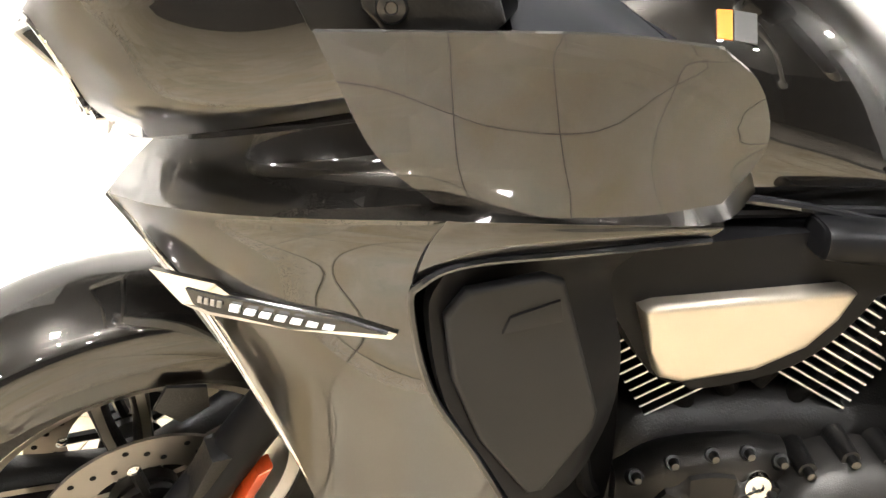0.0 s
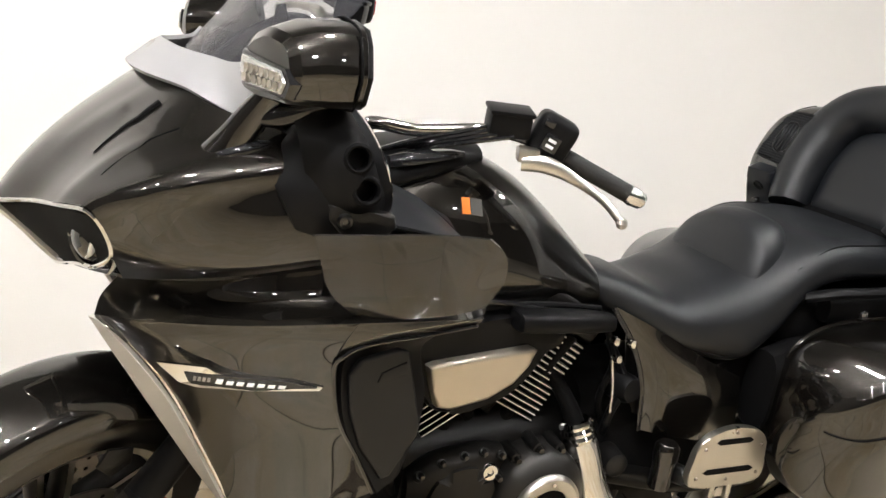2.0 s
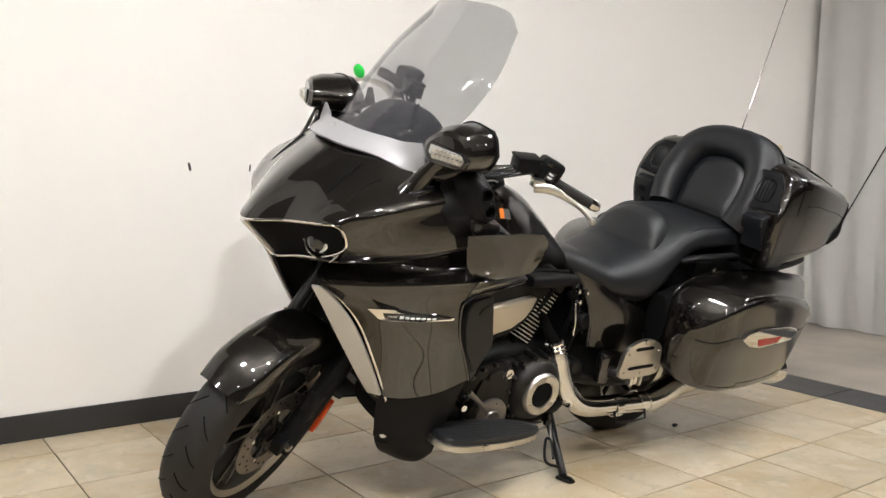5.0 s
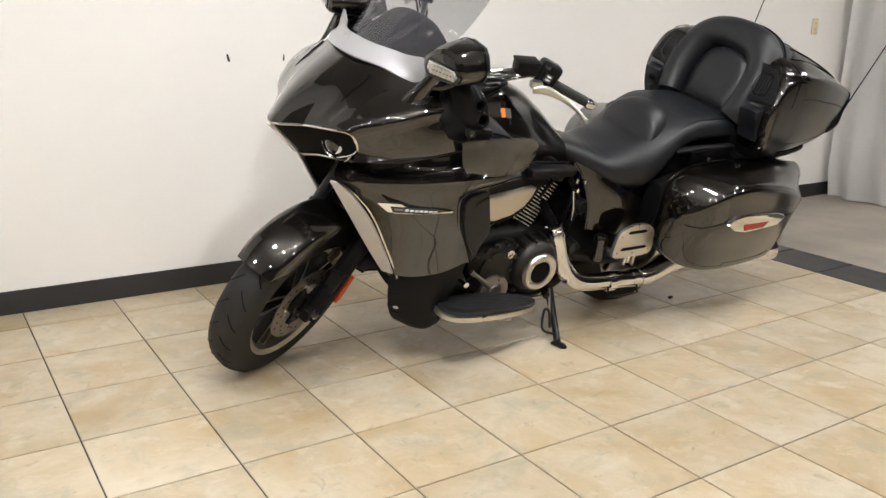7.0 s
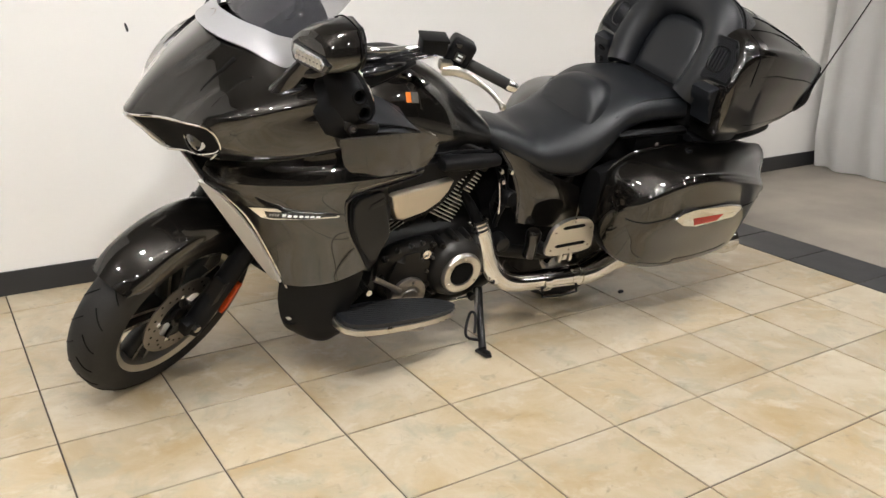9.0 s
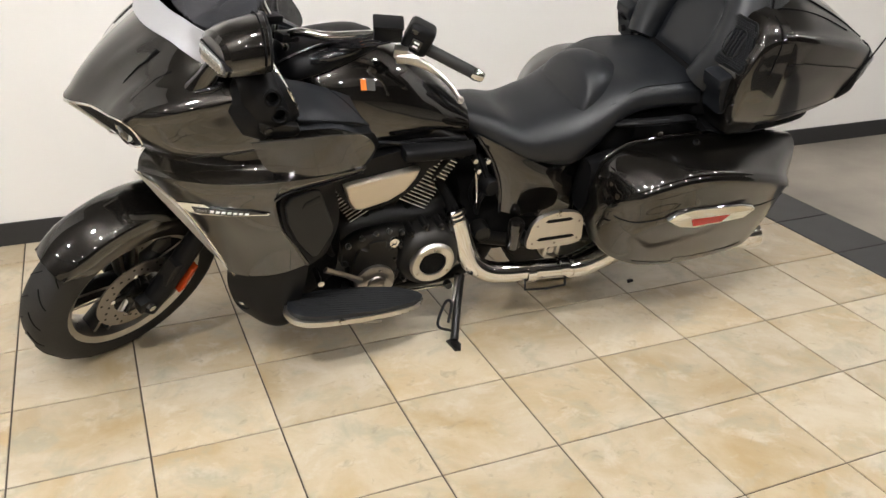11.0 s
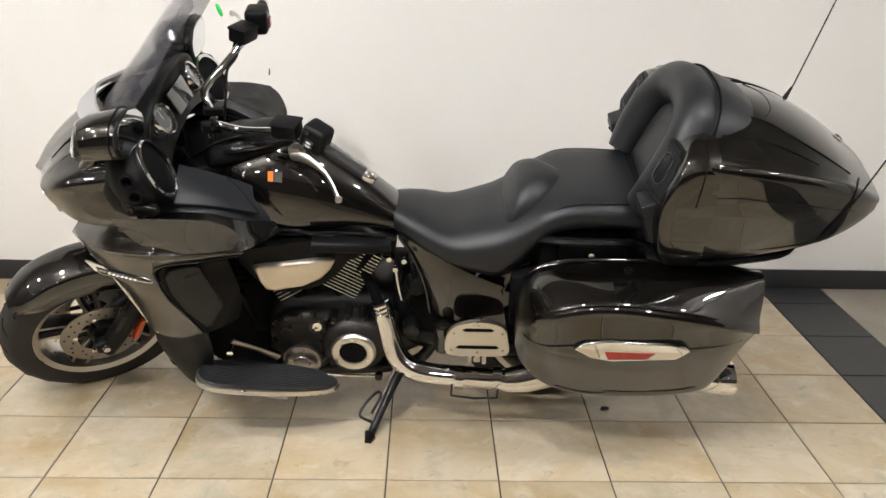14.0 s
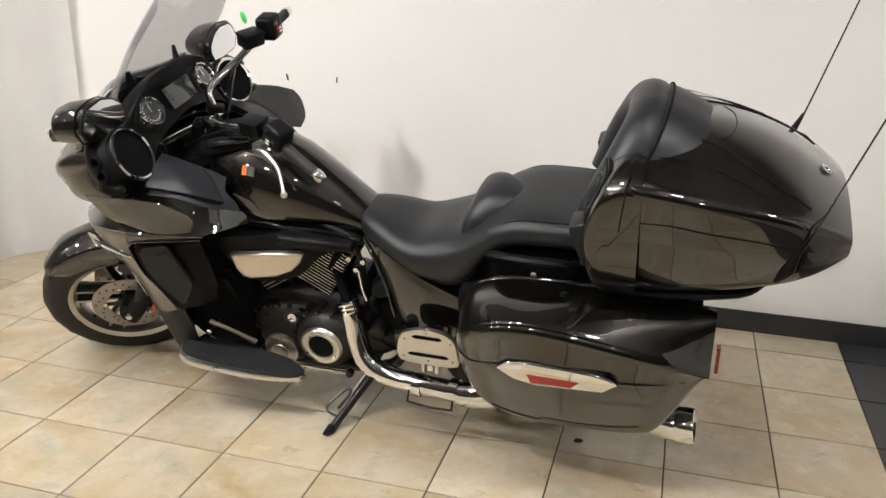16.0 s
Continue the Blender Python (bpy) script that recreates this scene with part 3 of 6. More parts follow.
def fork():
    for s in (-1, 1):
        y = s * 0.118
        top = Vector((0.045, y, 0.30)) + RAKE * 0.72
        bm = B()
        tube(bm, [Vector((0.0, y, 0.285)), Vector((0.045, y, 0.34)) + RAKE * 0.02, Vector((0.052, y, 0.30)) + RAKE * 0.32], [0.034, 0.037, 0.034], 8, 16)
        box(bm, (-0.035, y - 0.02, 0.29), (0.03, y + 0.02, 0.345), 0.01, 2)
        leg = part("fork_leg", turned(bm, STEER), PLASTIC, bike, "matt black fork slider")
        part("fork_tube", turned(tube(B(), [Vector((0.052, y, 0.30)) + RAKE * 0.30, top], 0.028, 0, 16), STEER), ENGINE, leg)
        part("axle_nut", turned(lathe(B(), [(0, 0.035), (0.013, 0.035), (0.016, 0.028), (0.016, -0.01), (0, -0.01)], (0, y, 0.32), (0, s, 0), 6), STEER), CHROME, leg)
        bm = B()
        plate(bm, [(0.045, 0.395), (0.075, 0.40), (0.115, 0.47), (0.085, 0.475)], y - 0.03, y + 0.015, 0.008)
        box(bm, (0.085, y - 0.02 + s * -0.02, 0.34), (0.16, y + 0.02 + s * -0.02, 0.45), 0.012, 2)
        cal = part("brake_caliper", turned(bm, STEER), ENGINE, bike, "black brake caliper")
        for q in (0.36, 0.40, 0.435):
            part("caliper_bolt", turned(lathe(B(), [(0, 0.004), (0.011, 0.004), (0.013, 0), (0, 0)], (0.125, y - 0.022 + s * -0.02, q), (0, -1, 0), 12), STEER), CHROME, cal)
        bm = B()
        plate(bm, [(0.095, 0.335), (0.118, 0.345), (0.165, 0.432), (0.142, 0.425)], y + s * 0.012, y + s * 0.040, 0.004)
        part("fork_reflector", turned(bm, STEER), ORANGE, leg, "orange side reflector")
        part("brake_hose", turned(tube(B(), [(0.13, y, 0.44), (0.2, y * 0.9, 0.52), (0.22, y * 0.7, 0.66), (0.25, y * 0.4, 0.8)], 0.006, 14, 8), STEER), PLASTIC, cal)


def front_fender():
    c = Vector((0.0, 0, 0.32))
    net = []
    for deg in range(46, 158, 7):
        a = radians(deg)
        f = (deg - 46) / 112
        rr = 0.362 + 0.010 * math.sin(math.pi * f)
        skirt = 0.075 + 0.03 * math.sin(math.pi * min(1, f * 1.1)) + (0.05 * max(0, f - 0.55))
        end = min(1, f / 0.10)
        hw = 0.088 * (0.8 + 0.2 * end)
        row = []
        for y, d in ((-hw * 0.97, 0.014 + (skirt - 0.014) * end ** 0.5), (-hw * 1.03, 0.014 + (skirt * 0.5 - 0.014) * end), (-hw * 0.9, 0.014), (-hw * 0.5, 0.001), (0, -0.003), (hw * 0.5, 0.001), (hw * 0.9, 0.014), (hw * 1.03, 0.014 + (skirt * 0.5 - 0.014) * end), (hw * 0.97, 0.014 + (skirt - 0.014) * end ** 0.5)):
            q = rr - d
            row.append((c.x - q * math.cos(a), y, c.z + q * math.sin(a)))
        net.append(row)
    fen = part("front_fender", turned(patch(B(), net, 44, 33, 0.004), STEER), PAINT, bike, "glossy dark front fender")
    for s in (-1, 1):
        bm = B()
        plate(bm, [(0.03, 0.555), (0.06, 0.515), (0.10, 0.53), (0.10, 0.57), (0.05, 0.59)], s * 0.093, s * 0.10, 0.003)
        part("fender_bracket", turned(bm, STEER), ENGINE, fen)


fork()
front_fender()

SLIT, CREASE = ((0.075, -0.19, 1.105), (0.172, -0.19, 1.19)), ((0.092, -0.262, 1.082), (0.200, -0.262, 1.155))
# upper fairing: columns from the nose edge back to the rear edge, the centre first
COWL = [
    [(-0.078, 0, 0.974), (-0.031, 0, 1.045), (0.052, 0, 1.132), (0.19, 0, 1.24)],
    [(-0.008, -0.12, 0.997), (0.026, -0.131, 1.046), (0.090, -0.142, 1.121), (0.205, -0.135, 1.222)],
    [(0.036, -0.222, 1.022), (0.070, -0.249, 1.062), (0.138, -0.262, 1.122), (0.25, -0.258, 1.196)],
    [(0.075, -0.292, 1.036), (0.130, -0.335, 1.078), (0.221, -0.359, 1.122), (0.355, -0.36, 1.172)],
    [(0.102, -0.297, 0.99), (0.187, -0.371, 1.037), (0.3, -0.41, 1.07), (0.41, -0.43, 1.125)],
    [(0.112, -0.275, 0.95), (0.188, -0.361, 0.972), (0.3, -0.415, 0.995), (0.42, -0.443, 1.025)],
    [(0.13, -0.22, 0.90), (0.2, -0.305, 0.93), (0.3, -0.38, 0.965), (0.42, -0.41, 0.995)],
]
full = [[(x, -y, z) for x, y, z in r] for r in COWL[:0:-1]] + COWL
bm = patch(B(), full, 110, 24, 0.005, ease=14)
for v in bm.verts:
    if v.co.z > 1.0 and v.co.x < 0.27:
        k = min(1, max(0, (v.co.x + 0.03) / 0.08)) * min(1, max(0, (0.205 - v.co.x) / 0.08))
        d = abs(v.co.y) - (0.085 + 0.22 * v.co.x)
        v.co.z += 0.003 * k * (math.exp(-(d / 0.012) ** 2) if d < 0 else math.exp(-(d / 0.035) ** 2))
        d = abs(v.co.y) - (0.21 + 0.30 * v.co.x)
        v.co.z += 0.003 * k * (math.exp(-(d / 0.012) ** 2) if d < 0 else math.exp(-(d / 0.035) ** 2))
brow = [Vector(p) for p in spline([(0.09, -0.296, 1.012), (0.15, -0.338, 1.062), (0.24, -0.375, 1.102), (0.39, -0.405, 1.150)], 40)]
for v in bm.verts:
    p = Vector((v.co.x, -abs(v.co.y), v.co.z))
    if p.y < -0.2:
        near = min(brow, key=lambda q: (q - p).length_squared)
        d = p - near
        h = d.dot(Vector((0.25, 0.5, 0.83)))
        k = min(1, max(0, (p.x - 0.09) / 0.09))
        a = 0.014 * k * (math.exp(-(h / 0.014) ** 2) if h < 0 else math.exp(-(h / 0.04) ** 2))
        v.co += a * Vector((-0.25, math.copysign(0.8, v.co.y), 0.5))
skin = [v.co.copy() for v in bm.verts]
cowl = part("upper_fairing", bm, PAINT, bike, "glossy dark upper fairing")
# Dark strips laid on the skin paint the shade in vent recess and crease.
for s in (-1, 1):
    for run, wide in ((SLIT, 0.0062), (CREASE, 0.0028)):
        line = []
        for k in range(7):
            q = Vector(run[0]).lerp(Vector(run[1]), k / 6)
            near = sorted(skin, key=lambda v: (v - q).length_squared)[:6]
            line.append(sum(near, Vector()) / 6 + Vector((-0.002, 0, 0.0015)))
        line = [Vector((p.x, -s * p.y, p.z)) for p in line]
        part("hood_slit", tube(B(), line, [0.001, wide * 0.6, wide], 14, 8), NEAR_BLACK, cowl)
part("cowl_underside", patch(B(), [[(0.03, -0.0, 0.865), (0.2, 0, 0.87), (0.4, 0, 0.88)], [(0.07, -0.11, 0.885), (0.2, -0.15, 0.89), (0.4, -0.2, 0.90)], [(0.13, -0.212, 0.903), (0.25, -0.335, 0.945), (0.43, -0.40, 0.99)]], 14, 12, 0.006, True), BLACK_GLOSS, cowl)


def headlamp():
    half = [(-0.076, 0, 0.970), (-0.005, -0.12, 0.998), (0.04, -0.222, 1.020), (0.074, -0.285, 1.030), (0.098, -0.298, 1.002), (0.108, -0.28, 0.958), (0.085, -0.20, 0.913), (0.062, -0.11, 0.888), (0.030, -0.03, 0.862)]
    loop = half + [(x, -y, z) for x, y, z in half[:0:-1]]
    hl = part("headlamp_unit", tube(B(), loop, 0.0042, 90, 8, True), CHROME, bike, "chrome-edged twin headlamp opening")
    rec = []
    for f in (0.0, 0.33, 0.66, 1.0):
        row = []
        for (x0, y0, z0), (x1, y1, z1) in zip([(-0.072, 0, 0.966), (-0.002, -0.12, 0.994), (0.042, -0.222, 1.014), (0.076, -0.283, 1.022)], [(0.030, 0, 0.864), (0.064, -0.11, 0.890), (0.087, -0.20, 0.916), (0.104, -0.285, 0.965)]):
            row.append((x0 + (x1 - x0) * f + 0.010, y0 + (y1 - y0) * f, z0 + (z1 - z0) * f))
        rec.append(row[::-1] + [(x, -y, z) for x, y, z in row[1:]])
    part("lamp_recess", patch(B(), rec, 12, 30, 0.004), NEAR_BLACK, hl)
    # Chrome trim whose gleam is painted white.
    part("centre_trim", tube(B(), [(-0.074, 0, 0.966), (-0.028, 0, 0.922), (0.004, 0, 0.886), (0.028, 0, 0.862)], 0.009, 10, 8, flat=1.7), VANE, hl)
    for s in (-1, 1):
        c, ax = Vector((0.078, s * 0.192, 0.962)), Vector((-0.82, s * 0.57, 0.05)).normalized()
        part("projector", lathe(B(), [(0, 0.020), (0.020, 0.017), (0.036, 0.008), (0.045, -0.006), (0.046, -0.02), (0, -0.02)], c, ax, 32), LAMP_GLASS, hl, "round dark projector lens")
        part("lamp_ring", lathe(B(), [(0.047, -0.02), (0.047, 0.0), (0.050, 0.003), (0.053, 0.0), (0.053, -0.03), (0.047, -0.02)], c, ax, 36), CHROME, hl)
        u = ax.cross(Vector((0, 0, 1))).normalized()
        w = u.cross(ax)
        for r0, q0, q1, th in ((0.030, -65, 65, 0.006), (0.062, -55, 60, 0.005)):
            arc = [c + ax * (0.013 if r0 < 0.05 else -0.01) + s * r0 * math.cos(radians(q)) * u + r0 * 1.15 * math.sin(radians(q)) * w for q in np.linspace(q0, q1, 14)]
            part("lamp_reflector", tube(B(), arc, [0.001, th, th, 0.001], 20, 8), VANE, hl, "bright curved reflector strip")


headlamp()

G0 = [[(0.140, 0, 1.216), (0.170, 0, 1.243), (0.196, 0, 1.262)], [(0.158, -0.10, 1.213), (0.192, -0.105, 1.235), (0.222, -0.10, 1.256)], [(0.210, -0.19, 1.208), (0.236, -0.19, 1.228), (0.262, -0.182, 1.256)],
      [(0.238, -0.238, 1.200), (0.264, -0.235, 1.222), (0.280, -0.228, 1.258)], [(0.284, -0.288, 1.190), (0.290, -0.286, 1.23), (0.295, -0.272, 1.266)], [(0.303, -0.318, 1.214), (0.304, -0.31, 1.24), (0.302, -0.292, 1.270)]]
gar = part("shield_garnish", patch(B(), [[(x, -y, z) for x, y, z in r] for r in G0[:0:-1]] + G0, 34, 8, 0.008), SILVER_PAINT, bike, "satin silver garnish at the windshield base")
part("emblem", lathe(B(), [(0.022, 0.0), (0.022, 0.006), (0.019, 0.007), (0.018, 0.004), (0, 0.004)], (0.170, 0, 1.243), (-0.68, 0, 0.73), 28), STEEL, gar)
for y, x, z in ((-0.105, 0.193, 1.232), (0.105, 0.193, 1.232), (-0.305, 0.298, 1.212), (0.305, 0.298, 1.212)):
    part("garnish_bolt", lathe(B(), [(0, 0.006), (0.005, 0.005), (0.006, -0.004), (0, -0.004)], (x, y, z), (-0.6, y * 0.5, 0.75), 12), CHROME, gar)

W0 = [
    [(0.235, 0, 1.25), (0.34, 0, 1.375), (0.46, 0, 1.52), (0.585, 0, 1.665)],
    [(0.245, -0.09, 1.25), (0.35, -0.12, 1.375), (0.468, -0.125, 1.52), (0.59, -0.10, 1.665)],
    [(0.28, -0.17, 1.245), (0.38, -0.225, 1.36), (0.493, -0.235, 1.505), (0.605, -0.19, 1.65)],
    [(0.345, -0.235, 1.238), (0.425, -0.288, 1.335), (0.52, -0.292, 1.47), (0.61, -0.235, 1.60)],
]
shield = part("windshield", patch(B(), [[(x, -y, z) for x, y, z in r] for r in W0[:0:-1]] + W0, 40, 20, 0.004), SHIELD, bike, "tall smoke-tinted clear windshield")
for s in (-1, 1):
    bm = B()
    plate(bm, [(-0.03, -0.02), (0.0, -0.022), (0.045, 0.005), (0.03, 0.055), (0.015, 0.052), (0.01, 0.0)], -0.004, 0.004, 0.002, m=pose(0.345, s * 0.15, 1.30, 0, 0, -25 * s))
    part("shield_bracket", bm, PLASTIC, shield)


def mirrors():
    out = [(-0.088, -0.052), (-0.104, -0.018), (-0.098, 0.012), (-0.060, 0.046), (-0.010, 0.064), (0.062, 0.056), (0.084, 0.036), (0.101, -0.006), (0.082, -0.046), (0.062, -0.056), (-0.03, -0.060)]

    def ring(k, d, up=0.0, shift=0.0):
        return [(x * k + shift, d, z * k + up) for x, z in out]
    for s in (-1, 1):
        a = Vector((0.31, s * 0.95, 0)).normalized()
        back = Vector((a.y * s, -a.x * s, 0))
        m = Matrix(((a.x, back.x, 0, 0.320), (a.y, back.y, 0, s * 0.415), (0, 0, 1, 1.291), (0, 0, 0, 1)))
        bm = B()
        rows = [ring(0.35, -0.036, -0.012), ring(0.66, -0.034, -0.012), ring(0.80, -0.024, -0.008), ring(0.93, 0.008, -0.002), ring(1.0, 0.048), ring(1.0, 0.070), ring(0.965, 0.073)]
        loops = []
        for r in rows:
            fine = []
            for i, p in enumerate(r):
                q = r[(i + 1) % len(r)]
                fine += [tuple(p[j] + (q[j] - p[j]) * f for j in range(3)) for f in (0.16, 0.5, 0.84)]
            loops.append([bm.verts.new(m @ Vector((p[0], p[1] + 0.36 * (0.085 - p[0]) * min(1, max(0, p[1] / 0.070)), p[2]))) for p in fine])
        for p, q in zip(loops, loops[1:]):
            for i in range(len(p)):
                bm.faces.new((p[i], p[(i + 1) % len(p)], q[(i + 1) % len(p)], q[i]))
        bm.faces.new(loops[0]), bm.faces.new(loops[-1])
        ms = m @ Matrix(((1, 0, 0, 0), (-0.36, 1, 0, 0.0306), (0, 0, 1, 0), (0, 0, 0, 1)))
        mi = part("mirror", bm, PAINT, bike, "dark painted rear-view mirror with clear signal lens", angle=28)
        part("mirror_rim", turned(plate(B(), [(x * 0.985, z * 0.985) for x, z in out], 0.070, 0.080, 0.003), ms), PLASTIC, mi)
        part("mirror_glass", turned(plate(B(), [(x * 0.90, z * 0.90) for x, z in out], 0.0795, 0.0815, 0.0), ms), MIRROR, mi)
        part("rim_band", turned(tube(B(), ring(1.004, 0.059), 0.0022, 66, 6, True), m @ Matrix(((1, 0, 0, 0), (-0.30, 1, 0, 0.0255), (0, 0, 1, 0), (0, 0, 0, 1)))), NEAR_BLACK, mi)
        lens = [(-0.046, 0.0), (0.054, -0.008), (0.068, -0.022), (0.058, -0.038), (-0.034, -0.038), (-0.050, -0.022)]
        part("lens_bezel", turned(plate(B(), [(x * 1.14, -0.021 + (z + 0.021) * 1.3) for x, z in lens], -0.041, -0.02, 0.003), m), BLACK_GLOSS, mi)
        part("signal_lens", turned(plate(B(), lens, -0.046, -0.03, 0.004), m), LENS, mi, "clear ribbed signal lens")
        for q in range(7):
            for w in (0, 1):
                part("signal_led", turned(lathe(B(), [(0.0065, 0), (0.0065, 0.003), (0.0035, 0.001), (0, 0.001)], (-0.030 + q * 0.0138 + 0.004 * w, -0.046, -0.029 + 0.013 * w), (0, -1, 0), 8), m), SILVER, mi)
        part("mirror_stem", tube(B(), [(0.256, s * 0.328, 1.130), (0.272, s * 0.338, 1.165), (0.300, s * 0.356, 1.215), (0.326, s * 0.376, 1.25)], [0.037, 0.027, 0.022, 0.022], 14, 16, flat=0.7), PAINT, mi)
        part("stem_foot", loft(B(), [(0.225, s * 0.325, 1.125, 0.008, 0.006, 2.2, 1), (0.25, s * 0.332, 1.138, 0.026, 0.012, 2.4, 1), (0.29, s * 0.345, 1.152, 0.026, 0.012, 2.4, 1), (0.318, s * 0.355, 1.160, 0.008, 0.006, 2.2, 1)], 20, 12), BLACK_GLOSS, mi)


mirrors()

# dash and speaker pods
D0 = [
    [(0.27, 0, 1.225), (0.365, 0, 1.305), (0.445, 0, 1.335), (0.432, 0, 1.27), (0.475, 0, 1.17)],
    [(0.28, -0.11, 1.22), (0.37, -0.12, 1.295), (0.44, -0.12, 1.325), (0.422, -0.12, 1.25), (0.47, -0.12, 1.15)],
    [(0.315, -0.19, 1.205), (0.385, -0.205, 1.262), (0.435, -0.215, 1.282), (0.425, -0.22, 1.21), (0.47, -0.21, 1.12)],
    [(0.35, -0.29, 1.175), (0.385, -0.295, 1.20), (0.42, -0.30, 1.20), (0.44, -0.295, 1.15), (0.48, -0.27, 1.07)],
]
dash = part("dashboard", patch(B(), [[(x, -y, z) for x, y, z in r] for r in D0[:0:-1]] + D0, 40, 26, 0.006), PLASTIC, bike, "black dashboard with round gauges")
for s in (-1, 1):
    ax = (0.86, s * 0.08, 0.50)
    c = (0.440, s * 0.172, 1.224)
    part("gauge_ring", lathe(B(), [(0.046, 0.0), (0.046, 0.016), (0.050, 0.019), (0.055, 0.013), (0.056, -0.03), (0.046, 0.0)], c, ax, 36), CHROME, dash)
    part("gauge_face", lathe(B(), [(0, 0.008), (0.046, 0.008), (0.046, -0.01), (0, -0.01)], c, ax, 36), GAUGE, dash)
    bm = B()
    a0 = Vector(ax).normalized()
    u = a0.orthogonal().normalized()
    w = a0.cross(u)
    for k in range(18):
        d = math.cos(k * 0.3) * u + math.sin(k * 0.3) * w
        p = Vector(c) + a0 * 0.0088
        tube(bm, [p + d * 0.031, p + d * 0.037], 0.0008, 0, 4)
    tube(bm, [Vector(c) + a0 * 0.010, Vector(c) + a0 * 0.010 + (u * 0.8 + w * 0.6) * 0.03], 0.001, 0, 4)
    part("gauge_marks", bm, WHITE_MARK, dash)
bm = B()
plate(bm, [(-0.075, -0.042), (0.075, -0.042), (0.08, 0.038), (-0.08, 0.038)], -0.004, 0.004, 0.003, m=pose(0.452, 0, 1.235, -24, 0, 90))
part("display_screen", bm, GAUGE, dash, "dark switched-off display screen")


def speaker_pods():
    for s in (-1, 1):
        ax = Vector((0.88, -s * 0.10, 0.42)).normalized()
        c = Vector((0.462, s * 0.338, 1.146))
        bm = B()
        lathe(bm, [(0.0, -0.15), (0.06, -0.14), (0.092, -0.10), (0.104, -0.05), (0.104, -0.01), (0.098, 0.004), (0.09, 0.004), (0.09, -0.006), (0, -0.006)], c, ax, 36)
        for v in bm.verts:
            k = (v.co - c).dot(ax)
            if k < -0.02:
                v.co.y += s * 0.018 * min(1, (-0.02 - k) / 0.06)
                v.co.z -= 0.02 * min(1, (-0.02 - k) / 0.06)
        pod = part("speaker_pod", bm, PLASTIC, bike, "black speaker pod with chrome trim ring")
        part("trim_ring", lathe(B(), [(0.082, 0.002), (0.082, 0.008), (0.088, 0.011), (0.094, 0.007), (0.095, -0.004), (0.082, 0.002)], c, ax, 44), CHROME, pod)
        part("speaker_grille", lathe(B(), [(0, 0.004), (0.05, 0.003), (0.083, -0.002), (0.083, -0.01), (0, -0.01)], c, ax, 36), NEAR_BLACK, pod)
        cheek = [
            [(0.335, -0.385, 1.225), (0.37, -0.398, 1.236), (0.405, -0.392, 1.240), (0.432, -0.365, 1.230)],
            [(0.345, -0.420, 1.18), (0.38, -0.450, 1.190), (0.42, -0.455, 1.190), (0.456, -0.420, 1.180)],
            [(0.355, -0.438, 1.13), (0.39, -0.466, 1.135), (0.435, -0.472, 1.13), (0.474, -0.436, 1.122)],
            [(0.370, -0.438, 1.085), (0.405, -0.458, 1.088), (0.445, -0.460, 1.086), (0.482, -0.428, 1.080)],
            [(0.388, -0.415, 1.052), (0.415, -0.428, 1.052), (0.45, -0.428, 1.052), (0.482, -0.405, 1.052)]]
        bm = patch(B(), [[(x, -s * y, z) for x, y, z in r] for r in cheek], 70, 70, 0)
        spots = [min((v.co.copy() for v in bm.verts), key=lambda p: (p - Vector(q)).length) for q in ((0.421, s * 0.468, 1.172), (0.436, s * 0.474, 1.126))]
        bmesh.ops.delete(bm, geom=[f for f in bm.faces if min((f.calc_center_median() - p).length for p in spots) < 0.0165], context="FACES")
        part("pod_cheek", bm, PLASTIC, pod)
        for p in spots:
            part("vent_hole", lathe(B(), [(0.0, -0.03), (0.0155, -0.03), (0.0155, 0.002), (0.0185, 0.0042), (0.0225, 0.002), (0.023, -0.006)], p, (-0.1, s, 0.2), 24), NEAR_BLACK, pod)
        # trim panel under the pod with its bolt
        tab = [(0.386, 1.100), (0.411, 1.099), (0.45, 1.092), (0.486, 1.088), (0.492, 1.070), (0.478, 1.056), (0.411, 1.054), (0.390, 1.076)]
        tilt = pose(0.44, s * 0.452, 0, 0, 0, s * 4) @ Matrix.Translation((-0.44, 0, 0))
        trim = part("pod_trim", plate(B(), tab, -0.012, 0.012, 0.005, 3, m=tilt), ENGINE, pod)
        part("pod_cap", loft(B(), [(0.292, s * 0.352, 1.196, 0.008, 0.008, 2.4, 0.9), (0.325, s * 0.366, 1.210, 0.032, 0.020, 2.6, 0.8), (0.38, s * 0.378, 1.232, 0.036, 0.020, 2.8, 0.8), (0.425, s * 0.372, 1.242, 0.026, 0.012, 2.6, 0.8)], 24, 16), BLACK_GLOSS, pod)
        part("trim_bolt", lathe(B(), [(0, 0.016), (0.004, 0.016), (0.005, 0.019), (0.010, 0.018), (0.012, 0.010), (0, 0.010)], (0.411, s * 0.452, 1.077), (0, s, 0.05), 16), BOLT, trim)


speaker_pods()


